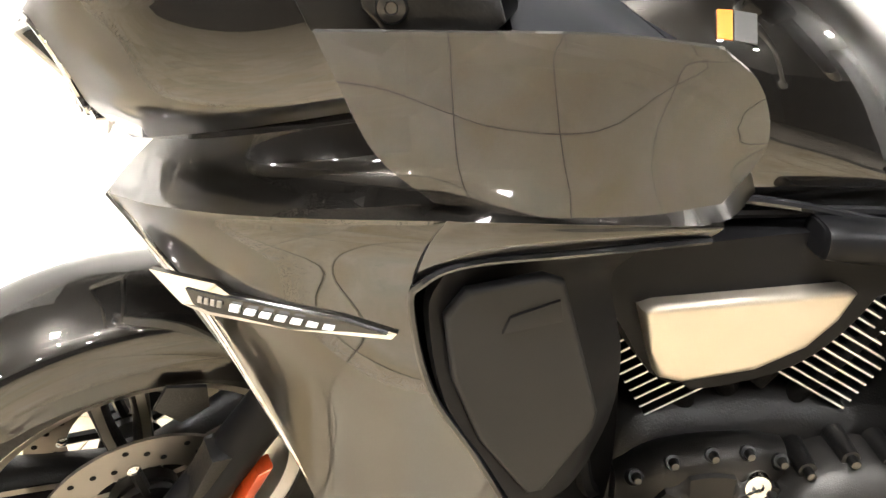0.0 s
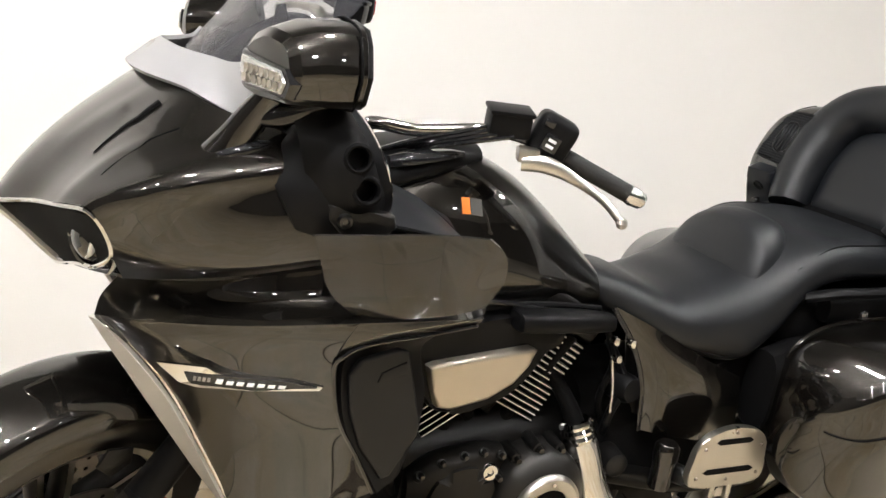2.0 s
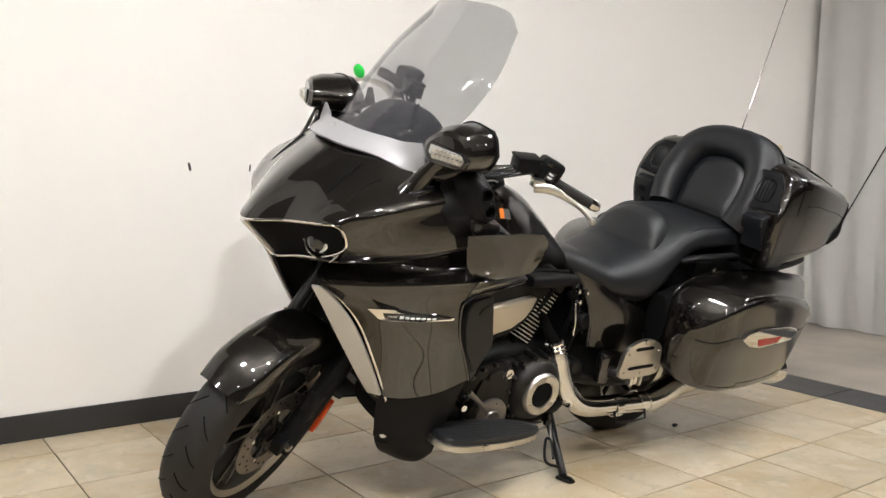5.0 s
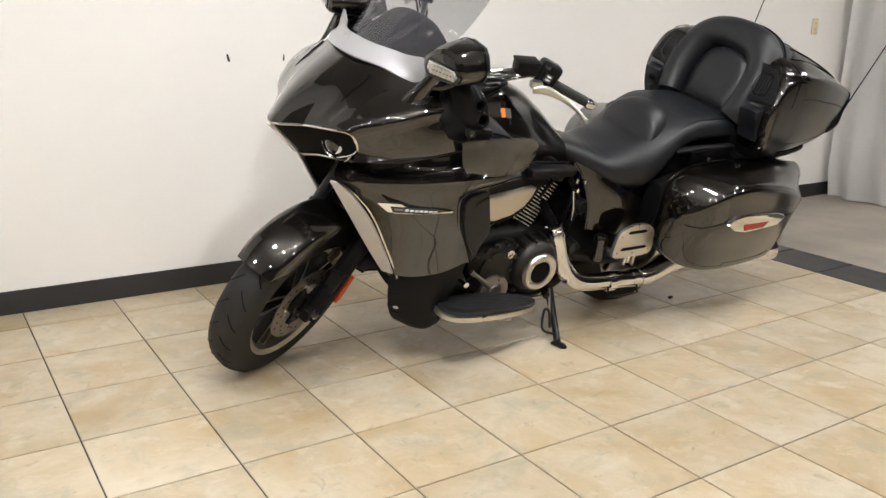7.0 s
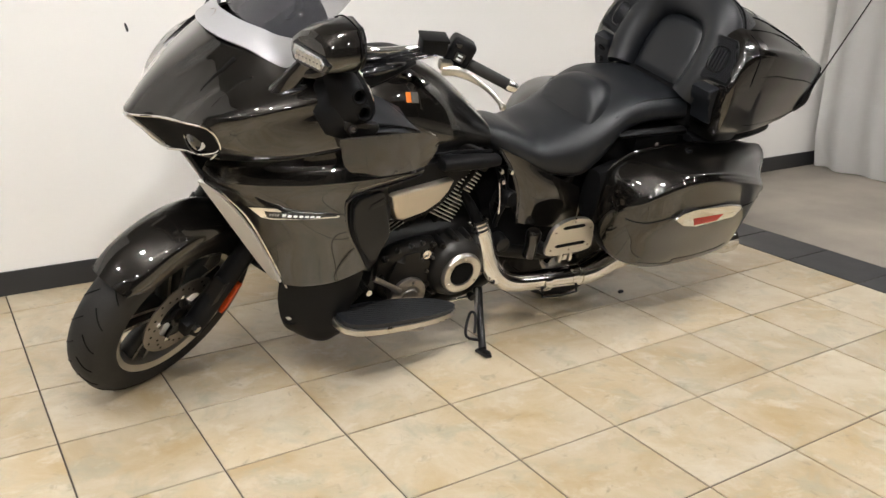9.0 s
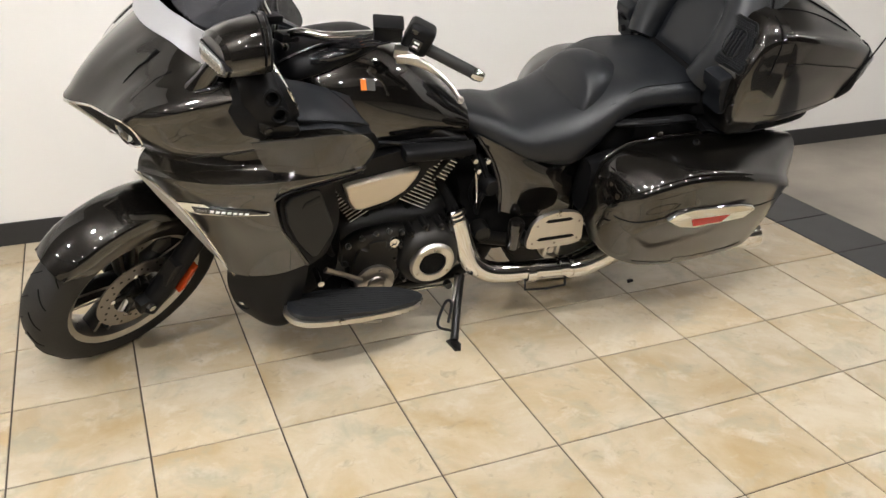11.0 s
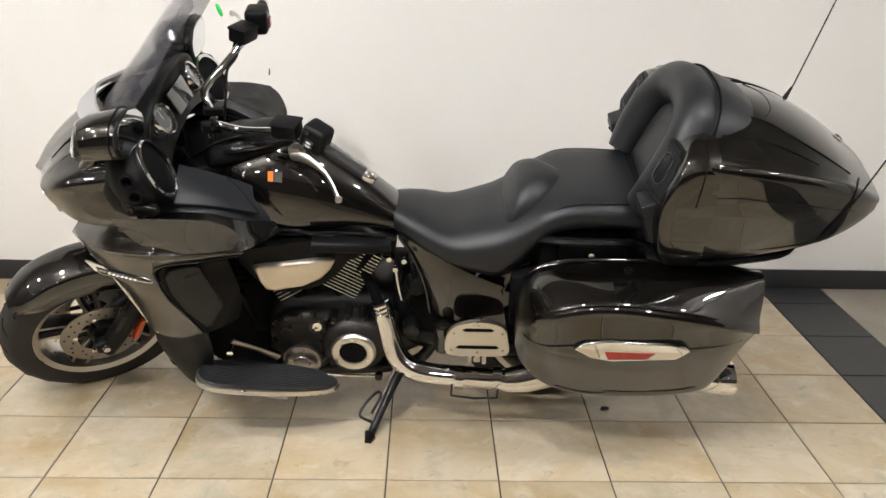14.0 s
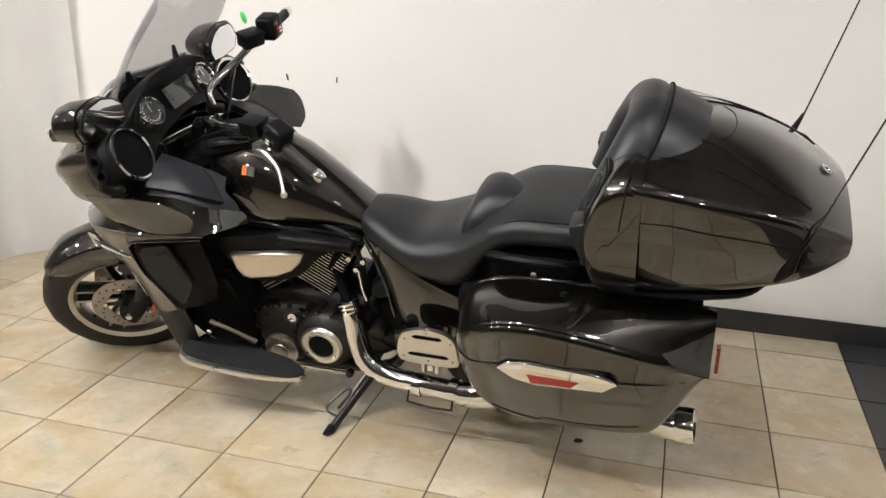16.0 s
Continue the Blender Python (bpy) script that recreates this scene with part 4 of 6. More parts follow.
def lower_fairing(s):
    def f(net):
        return [[(x, -s * y, z) for x, y, z in r] for r in net]

    main = [
        [(0.088, -0.205, 0.832), (0.19, -0.33, 0.868), (0.31, -0.42, 0.898), (0.46, -0.457, 0.914)],
        [(0.115, -0.225, 0.815), (0.19, -0.337, 0.85), (0.31, -0.423, 0.877), (0.437, -0.452, 0.885)],
        [(0.150, -0.252, 0.785), (0.205, -0.335, 0.80), (0.30, -0.395, 0.815), (0.428, -0.435, 0.83)],
        [(0.205, -0.268, 0.72), (0.25, -0.325, 0.725), (0.33, -0.385, 0.732), (0.447, -0.426, 0.735)],
        [(0.262, -0.277, 0.61), (0.31, -0.318, 0.61), (0.395, -0.370, 0.622), (0.490, -0.413, 0.655)],
        [(0.315, -0.285, 0.482), (0.37, -0.325, 0.490), (0.45, -0.370, 0.520), (0.532, -0.402, 0.570)],
    ]
    lf = part("lower_fairing", patch(B(), f(main), 36, 24, 0.006, ease=30), PAINT, bike, "glossy dark lower fairing panel")
    arm = [
        [(0.455, -0.457, 0.914), (0.52, -0.453, 0.912), (0.60, -0.432, 0.904), (0.70, -0.39, 0.892)],
        [(0.442, -0.455, 0.893), (0.51, -0.455, 0.896), (0.59, -0.436, 0.894), (0.70, -0.392, 0.886)],
        [(0.430, -0.44, 0.852), (0.47, -0.444, 0.872), (0.57, -0.432, 0.882), (0.69, -0.392, 0.878)],
    ]
    part("fairing_arm", patch(B(), f(arm), 14, 20, 0.006), PAINT, lf)
    ledge = [
        [(0.088, -0.205, 0.832), (0.19, -0.33, 0.868), (0.31, -0.42, 0.898), (0.46, -0.457, 0.914), (0.60, -0.432, 0.904), (0.70, -0.385, 0.890), (0.786, -0.240, 0.866)],
        [(0.10, -0.16, 0.85), (0.2, -0.28, 0.89), (0.31, -0.37, 0.92), (0.46, -0.41, 0.945), (0.60, -0.40, 0.945), (0.69, -0.358, 0.922), (0.780, -0.236, 0.884)],
        [(0.13, -0.14, 0.88), (0.22, -0.26, 0.93), (0.32, -0.355, 0.965), (0.46, -0.385, 1.022), (0.60, -0.36, 1.005), (0.68, -0.33, 0.966), (0.770, -0.234, 0.904)],
    ]
    part("fairing_ledge", patch(B(), f(ledge), 16, 36, 0.006), PAINT, lf)
    pad = [
        [(0.45, -0.388, 1.026), (0.60, -0.362, 1.01), (0.68, -0.332, 0.970), (0.762, -0.240, 0.908)],
        [(0.46, -0.35, 1.045), (0.60, -0.325, 1.026), (0.67, -0.30, 0.992), (0.745, -0.232, 0.940)],
        [(0.48, -0.29, 1.065), (0.58, -0.275, 1.045), (0.66, -0.255, 1.012), (0.715, -0.232, 0.980)],
        [(0.50, -0.22, 1.075), (0.57, -0.21, 1.06), (0.64, -0.20, 1.04), (0.70, -0.19, 1.01)],
    ]
    part("storage_tray", patch(B(), f(pad), 20, 20, 0.008), PLASTIC_GREY, lf, "dark grey storage tray rim")
    lid = [
        [(0.505, -0.374, 1.050), (0.60, -0.346, 1.026), (0.68, -0.315, 0.996), (0.732, -0.286, 0.968)],
        [(0.50, -0.335, 1.068), (0.59, -0.315, 1.048), (0.665, -0.284, 1.012), (0.712, -0.260, 0.984)],
        [(0.495, -0.27, 1.092), (0.57, -0.262, 1.070), (0.635, -0.245, 1.040), (0.675, -0.230, 1.018)],
        [(0.49, -0.225, 1.100), (0.55, -0.222, 1.084), (0.60, -0.215, 1.064), (0.63, -0.208, 1.050)],
    ]
    sl = part("storage_lid", patch(B(), f(lid), 16, 16, 0.012), PLASTIC_GREY, lf, "dark grey storage lid")
    rim = [*lid[0], lid[1][3], lid[2][3], lid[3][3]]
    part("lid_gap", tube(B(), [(x, -s * (y - 0.004), z - 0.003) for x, y, z in rim], 0.0028, 40, 6), NEAR_BLACK, sl)
    # radiator side duct with its inset panel
    duct = [
        [(0.452, -0.425, 0.862), (0.50, -0.395, 0.868), (0.57, -0.37, 0.86), (0.64, -0.34, 0.85)],
        [(0.438, -0.425, 0.82), (0.50, -0.388, 0.82), (0.56, -0.355, 0.81), (0.62, -0.31, 0.80)],
        [(0.456, -0.416, 0.72), (0.52, -0.384, 0.72), (0.58, -0.355, 0.715), (0.64, -0.31, 0.71)],
        [(0.498, -0.404, 0.64), (0.55, -0.374, 0.635), (0.60, -0.35, 0.635), (0.64, -0.30, 0.63)],
        [(0.536, -0.396, 0.566), (0.56, -0.376, 0.566), (0.59, -0.35, 0.566), (0.62, -0.30, 0.56)],
    ]
    du = part("radiator_duct", patch(B(), f(duct), 20, 16, 0.01), PLASTIC, lf, "matt black radiator duct panel")
    bm = B()
    plate(bm, [(x - 0.54, z - 0.73) for x, z in ((0.452, 0.815), (0.470, 0.840), (0.540, 0.850), (0.560, 0.842), (0.612, 0.690), (0.610, 0.668), (0.566, 0.594), (0.548, 0.592), (0.494, 0.668), (0.463, 0.745))], -s * 0.006, s * 0.008, 0.006, 3, m=pose(0.54, s * 0.404, 0.73, -s * 4, 0, -s * 12))
    part("duct_panel", bm, DUCT, du)
    bm = B()
    plate(bm, [(-0.026, -0.034), (0.020, -0.028), (0.026, 0.002), (-0.028, -0.004)], -0.004, 0.004, 0.002, m=pose(0.538, s * 0.411, 0.80, -s * 4, 0, -s * 12))
    part("latch_slot", bm, NEAR_BLACK, du)
    bm = B()
    plate(bm, [(-0.032, -0.006), (0.026, 0.002), (0.020, 0.026), (-0.026, 0.012)], -0.010, 0.004, 0.004, m=pose(0.538, s * 0.411, 0.80, -s * 4, 0, -s * 12))
    part("duct_latch", bm, DUCT, du)
    edge = [(x, -s * y, z) for x, y, z in ((0.69, -0.394, 0.876), (0.57, -0.436, 0.88), (0.475, -0.446, 0.872), (0.437, -0.445, 0.852), (0.428, -0.438, 0.825), (0.447, -0.429, 0.735), (0.490, -0.416, 0.655), (0.533, -0.404, 0.570))]
    part("edge_trim", tube(B(), edge, 0.0035, 40, 6), BLACK_GLOSS, lf)
    # chrome vane at the leading edge, its reflection painted as white
    vane = [
        [(0.100, -0.203, 0.826), (0.150, -0.237, 0.778), (0.208, -0.253, 0.70), (0.262, -0.263, 0.60), (0.318, -0.266, 0.482)],
        [(0.086, -0.172, 0.820), (0.126, -0.181, 0.755), (0.196, -0.186, 0.64), (0.268, -0.197, 0.525), (0.310, -0.206, 0.464)],
    ]
    part("chrome_vane", patch(B(), f(vane), 6, 26, 0.008), VANE, lf, "chrome vane on the leading edge, its gleam painted white")
    part("vane_trim", tube(B(), [(x, -s * (y - 0.006), z) for x, y, z in ((0.092, -0.203, 0.832), (0.150, -0.245, 0.79), (0.205, -0.262, 0.72), (0.262, -0.272, 0.61), (0.325, -0.275, 0.475), (0.328, -0.25, 0.458), (0.316, -0.222, 0.462))], 0.0042, 30, 8), CHROME, lf)
    part("vane_screw", lathe(B(), [(0, 0.004), (0.008, 0.003), (0.010, 0.0), (0, 0)], (0.296, s * 0.232, 0.510), (-0.85, s * 0.45, 0.2), 14), BOLT, lf)
    part("vane_backing", patch(B(), f([[(0.10, -0.19, 0.83), (0.165, -0.20, 0.72), (0.315, -0.24, 0.47)], [(0.17, -0.14, 0.86), (0.26, -0.15, 0.73), (0.36, -0.17, 0.47)]]), 6, 14, 0.006), NEAR_BLACK, lf)
    # name badge
    m = pose(0, 0, 0) if s < 0 else Matrix.Diagonal((1, -1, 1, 1))

    def at(u, v, lift=0.0):
        """A place on the badge: u along it, v up."""
        p = Vector((0.176, -0.336, 0.790)).lerp(Vector((0.418, -0.424, 0.794)), u)
        bulge = 0.008 * math.sin(math.pi * u)
        n = Vector((-0.33, -0.94, 0))
        return m @ (p + Vector((0, 0, v * 0.8)) + n * (0.004 + lift + bulge))

    def flat(name, pts, material, lift, parent, thick=0.003):
        b = B()
        a = [b.verts.new(at(u, v, lift)) for u, v in pts]
        c = [b.verts.new(at(u, v, lift - thick - 0.004)) for u, v in pts]
        k = len(a)
        b.faces.new(a), b.faces.new(c[::-1])
        for i in range(k):
            b.faces.new((a[i], c[i], c[(i + 1) % k], a[(i + 1) % k]))
        return part(name, b, material, parent, smooth=False)

    bd = flat("name_badge", [(0, 0.022), (0.30, 0.024), (0.36, 0.014), (0.80, 0.012), (1.0, 0.0), (0.98, -0.008), (0.6, -0.016), (0.25, -0.020), (0.14, -0.014)], CHROME, 0.002, lf)
    tagged(bd, "chrome-edged black name badge")
    flat("badge_field", [(0.17, 0.010), (0.34, 0.010), (0.80, 0.008), (0.965, -0.002), (0.6, -0.011), (0.27, -0.014), (0.20, -0.009)], BLACK_GLOSS, 0.004, bd)
    for k in range(4):
        u = 0.225 + 0.028 * k
        flat("badge_mark", [(u, -0.004), (u + 0.018, -0.004), (u + 0.022, 0.004), (u + 0.004, 0.004)], GREY_MARK, 0.0055, bd, 0.0)
    for k in range(7):
        u = 0.36 + 0.062 * k
        flat("badge_mark", [(u, -0.0055), (u + 0.040, -0.0055), (u + 0.048, 0.0005 + (0.0025 if k == 0 else 0)), (u + 0.008, 0.0005 + (0.0025 if k == 0 else 0))], WHITE_MARK, 0.0055, bd, 0.0)
    # lower scoop with fog lamp
    sc = [
        [(0.310, -0.262, 0.478), (0.38, -0.318, 0.490), (0.46, -0.362, 0.520), (0.540, -0.385, 0.560)],
        [(0.312, -0.255, 0.40), (0.39, -0.315, 0.40), (0.47, -0.345, 0.41), (0.535, -0.352, 0.44)],
        [(0.338, -0.24, 0.30), (0.40, -0.300, 0.295), (0.46, -0.325, 0.30), (0.52, -0.325, 0.33)],
        [(0.378, -0.225, 0.246), (0.425, -0.278, 0.236), (0.47, -0.300, 0.236), (0.515, -0.30, 0.250)],
        [(0.42, -0.14, 0.236), (0.45, -0.16, 0.230), (0.50, -0.16, 0.225), (0.54, -0.16, 0.22)],
    ]
    so = part("lower_scoop", patch(B(), f(sc), 22, 16, 0.008), PLASTIC, bike, "matt black lower air scoop")
    part("fog_recess", lathe(B(), [(0, -0.004), (0.026, -0.004), (0.03, 0.003), (0.034, 0.0), (0.034, -0.02), (0, -0.02)], (0.352, s * 0.262, 0.335), (-0.72, s * 0.69, 0), 20), NEAR_BLACK, so)
    part("fog_lens", lathe(B(), [(0, 0.006), (0.012, 0.004), (0.017, -0.006), (0, -0.006)], (0.351, s * 0.263, 0.335), (-0.72, s * 0.69, 0), 16), LENS, so)
    # clear knee deflector
    dn = [
        [(0.36, -0.49, 1.066), (0.46, -0.496, 1.069), (0.56, -0.494, 1.07), (0.64, -0.485, 1.062)],
        [(0.372, -0.48, 1.035), (0.47, -0.488, 1.035), (0.58, -0.482, 1.035), (0.68, -0.465, 1.03)],
        [(0.40, -0.458, 0.97), (0.49, -0.466, 0.97), (0.60, -0.456, 0.965), (0.705, -0.43, 0.975)],
        [(0.445, -0.44, 0.926), (0.52, -0.445, 0.918), (0.61, -0.438, 0.918), (0.68, -0.425, 0.925)],
    ]
    part("wind_deflector", patch(B(), f(dn), 16, 20, 0.004), DEFLECTOR, bike, "smoked see-through knee wind deflector")


lower_fairing(-1)
lower_fairing(1)

TANK = [(0.585, 0, 1.00, 0.10, 0.055, 2.4, 0.9), (0.61, 0, 0.985, 0.15, 0.085, 2.5, 0.85), (0.68, 0, 0.96, 0.20, 0.135, 2.5, 0.72), (0.78, 0, 0.945, 0.222, 0.168, 2.4, 0.62),
        (0.90, 0, 0.922, 0.206, 0.148, 2.4, 0.58), (1.00, 0, 0.888, 0.173, 0.113, 2.4, 0.58), (1.09, 0, 0.847, 0.137, 0.077, 2.4, 0.64), (1.16, 0, 0.815, 0.11, 0.045, 2.4, 0.75)]
tank = part("fuel_tank", loft(B(), TANK, 44, 36), PAINT, bike, "glossy dark fuel tank")
bm = B()
p = [on_loft(TANK, x, a) for x, a in ((0.745, radians(163)), (0.762, radians(163)), (0.762, radians(152)), (0.745, radians(152)))]
q = [on_loft(TANK, x, a) for x, a in ((0.764, radians(163)), (0.79, radians(163)), (0.79, radians(152)), (0.764, radians(152)))]
for nm, pts, mt in (("warning_label", p, ORANGE_STICKER), ("label_text", q, PAPER)):
    bm = B()
    vs = [bm.verts.new(v + Vector((0, -0.0022, 0.0014))) for v in pts] + [bm.verts.new(v + Vector((0, 0.003, -0.002))) for v in pts]
    bm.faces.new(vs[:4])
    for i in range(4):
        bm.faces.new((vs[i], vs[4 + i], vs[4 + (i + 1) % 4], vs[(i + 1) % 4]))
    part(nm, bm, mt, tank, "orange warning sticker" if mt is ORANGE_STICKER else "", smooth=False)
CON = [(0.52, 0, 1.045, 0.09, 0.03, 2.6, 0.7), (0.56, 0, 1.06, 0.135, 0.045, 2.8, 0.7), (0.66, 0, 1.085, 0.14, 0.04, 2.8, 0.7), (0.76, 0, 1.105, 0.11, 0.03, 2.8, 0.7), (0.82, 0, 1.105, 0.07, 0.018, 2.6, 0.7)]
con = part("tank_console", loft(B(), CON, 28, 20), PLASTIC, bike, "black plastic console on the tank")
part("console_panel", loft(B(), [(0.60, -0.10, 1.09, 0.02, 0.012, 3, 0.8), (0.64, -0.105, 1.10, 0.03, 0.014, 3, 0.8), (0.72, -0.10, 1.112, 0.025, 0.01, 3, 0.8), (0.76, -0.09, 1.112, 0.012, 0.006, 3, 0.8)], 16, 12), BLACK_GLOSS, con)

# seat
SEAT = [(1.135, 0, 0.83, 0.085, 0.03, 2.4, 0.9), (1.16, 0, 0.815, 0.12, 0.048, 2.6, 0.85), (1.24, 0, 0.79, 0.17, 0.058, 2.7, 0.82), (1.34, 0, 0.752, 0.205, 0.064, 3.0, 0.88), (1.44, 0, 0.752, 0.228, 0.094, 2.8, 0.88),
        (1.51, 0, 0.762, 0.238, 0.108, 3.0, 0.90), (1.58, 0, 0.812, 0.238, 0.100, 3.0, 0.92), (1.65, 0, 0.884, 0.236, 0.070, 3.0, 0.93), (1.73, 0, 0.920, 0.238, 0.058, 3.4, 0.92), (1.85, 0, 0.928, 0.240, 0.052, 3.6, 0.92), (1.97, 0, 0.926, 0.236, 0.050, 3.6, 0.92), (2.03, 0, 0.922, 0.20, 0.045, 2.8, 0.95)]
bm = loft(B(), SEAT, 48, 64)
seat = part("seat", bm, VINYL, bike, "black vinyl two-up saddle")
PAD = [(1.52, 0, 0.885, 0.14, 0.035, 2.3, 0.9), (1.528, 0, 0.90, 0.17, 0.068, 2.4, 0.82), (1.545, 0, 0.915, 0.182, 0.092, 2.6, 0.76), (1.60, 0, 0.928, 0.178, 0.094, 2.6, 0.70), (1.68, 0, 0.93, 0.14, 0.07, 2.4, 0.64), (1.76, 0, 0.928, 0.075, 0.048, 2.3, 0.66), (1.80, 0, 0.925, 0.03, 0.034, 2.2, 0.8)]


def pad_lean(p):
    return Vector((p.x + 0.006 + 0.30 * (p.z - 0.93) + 0.5 * p.y ** 2, p.y, p.z - 0.026))


bm = loft(B(), PAD, 40, 36)
for v in bm.verts:
    v.co = pad_lean(v.co)
part("lumbar_pad", bm, VINYL, seat, "raised rider lumbar bolster")
for s in (-1, 1):
    rim = [(1.578, s * 0.148, 0.832), (1.605, s * 0.142, 0.864), (1.65, s * 0.122, 0.908), (1.70, s * 0.088, 0.940), (1.745, s * 0.046, 0.962), (1.772, 0, 0.972)]
    part("pad_seam", tube(B(), [(1.578, s * 0.148, 0.842), (1.556, s * 0.10, 0.868), (1.546, s * 0.05, 0.880), (1.543, 0, 0.883)], 0.0035, 16, 6), NEAR_BLACK, seat)
    part("pad_seam", tube(B(), rim, 0.0042, 30, 6), NEAR_BLACK, seat)
for s in (-1, 1):
    line = [on_loft(SEAT, x, radians(90 + s * d)) + Vector((0, 0, 0.001)) for x, d in ((1.62, 60), (1.72, 55), (1.85, 52), (1.97, 50))]
    part("seat_seam", tube(B(), line, 0.0018, 20, 6), NEAR_BLACK, seat)
    line = [on_loft(SEAT, x, radians(90 - s * 118)) + Vector((0, s * 0.001, 0)) for x in (1.2, 1.3, 1.4, 1.5, 1.58, 1.66)]
    part("seat_seam", tube(B(), line, 0.002, 30, 6), NEAR_BLACK, seat)
    bm = B()
    tube(bm, [(1.645, s * 0.225, 0.848), (1.69, s * 0.268, 0.872), (1.78, s * 0.286, 0.880), (1.88, s * 0.284, 0.880), (1.92, s * 0.262, 0.860), (1.93, s * 0.225, 0.845)], 0.013, 30, 10, flat=1.5)
    gr = part("grab_rail", bm, PLASTIC, bike, "black passenger grab rail")
    part("rail_bracket", loft(B(), [(1.70, s * 0.235, 0.82, 0.02, 0.03, 2.5, 1), (1.80, s * 0.24, 0.81, 0.025, 0.045, 2.5, 1), (1.92, s * 0.235, 0.82, 0.02, 0.03, 2.5, 1)], 16, 10), NEAR_BLACK, gr)
    part("rail_bolt", lathe(B(), [(0, 0.01), (0.011, 0.008), (0.013, 0), (0, 0)], (1.80, s * 0.264, 0.815), (0, s, 0.2), 6), CHROME, gr)


def side_cover(s):
    net = [
        [(1.165, 0.135, 0.80), (1.27, 0.175, 0.755), (1.40, 0.20, 0.69), (1.525, 0.205, 0.635)],
        [(1.215, 0.16, 0.72), (1.29, 0.195, 0.69), (1.40, 0.215, 0.645), (1.53, 0.215, 0.59)],
        [(1.255, 0.175, 0.62), (1.31, 0.205, 0.60), (1.41, 0.22, 0.575), (1.535, 0.215, 0.53)],
        [(1.275, 0.175, 0.50), (1.33, 0.205, 0.495), (1.42, 0.215, 0.48), (1.55, 0.205, 0.45)],
    ]
    sc = part("side_cover", patch(B(), [[(x, s * y, z) for x, y, z in r] for r in net], 20, 20, 0.008), PAINT, bike, "glossy dark frame side cover")
    part("cover_trim", tube(B(), [(x, s * y, z) for x, y, z in ((1.165, 0.14, 0.795), (1.215, 0.166, 0.72), (1.255, 0.182, 0.62), (1.275, 0.182, 0.50))], 0.006, 16, 8), BLACK_GLOSS, sc)


side_cover(-1), side_cover(1)

# trunk
# top case: x, ridge height, crease height and half width, floor half width and height
CASE = [(2.085, 1.240, 1.206, 0.372, 0.318, 0.848), (2.10, 1.246, 1.211, 0.384, 0.326, 0.846), (2.18, 1.270, 1.203, 0.388, 0.330, 0.850), (2.28, 1.278, 1.186, 0.380, 0.324, 0.860), (2.42, 1.242, 1.154, 0.355, 0.304, 0.876),
        (2.52, 1.194, 1.124, 0.328, 0.280, 0.890), (2.57, 1.162, 1.102, 0.309, 0.262, 0.901), (2.61, 1.134, 1.082, 0.290, 0.244, 0.916), (2.65, 1.106, 1.060, 0.266, 0.222, 0.938), (2.682, 1.082, 1.042, 0.240, 0.200, 0.960)]


def case_section(st):
    """Ring of a top-case section: flat floor, swelling flanks, a sharp shoulder and a low domed lid."""
    x, zr, zc, w, wb, zb = st
    zs = zb + 0.60 * (zc - zb)
    h = min(1, (zc - zb) / 0.2)
    half = [(0.0, zb), (wb * 0.55, zb), (wb * 0.92, zb + 0.004 * h), (wb + 0.012, zb + 0.022 * h), (w * 0.965, zs - 0.05 * h), (w - 0.002, zs + 0.01 * h), (w + 0.003, zc - 0.030 * h), (w + 0.001, zc - 0.008 * h), (w - 0.010, zc + 0.006 * h)]
    half += [(w * f, zc + (zr - zc) * (1 - f ** 1.7)) for f in (0.90, 0.75, 0.58, 0.40, 0.20)]
    return [(-y, z) for y, z in half] + [(0.0, zr)] + half[:0:-1]


def on_case(x, f, s):
    """A place on the flank or lid of the top case: f runs from the floor (0) over the shoulder to the ridge (1)."""
    ks = np.array(spline(CASE, 120))
    st = [float(np.interp(x, ks[:, 0], ks[:, c])) for c in range(6)]
    run = spline([(*p, 0) for p in case_section(st)[:15]], 200)
    y, z, _ = run[int(f * 199)]
    return Vector((x, -s * y, z))


trunk = part("top_case", body(B(), CASE, case_section, 112, 60), PAINT, bike, "large dark top case with backrest", angle=32)


def seam(pts, s, parent, r=0.003):
    part("seam", tube(B(), spline([on_case(x, f, s) for x, f in pts], 40), r, 0, 6), NEAR_BLACK, parent)


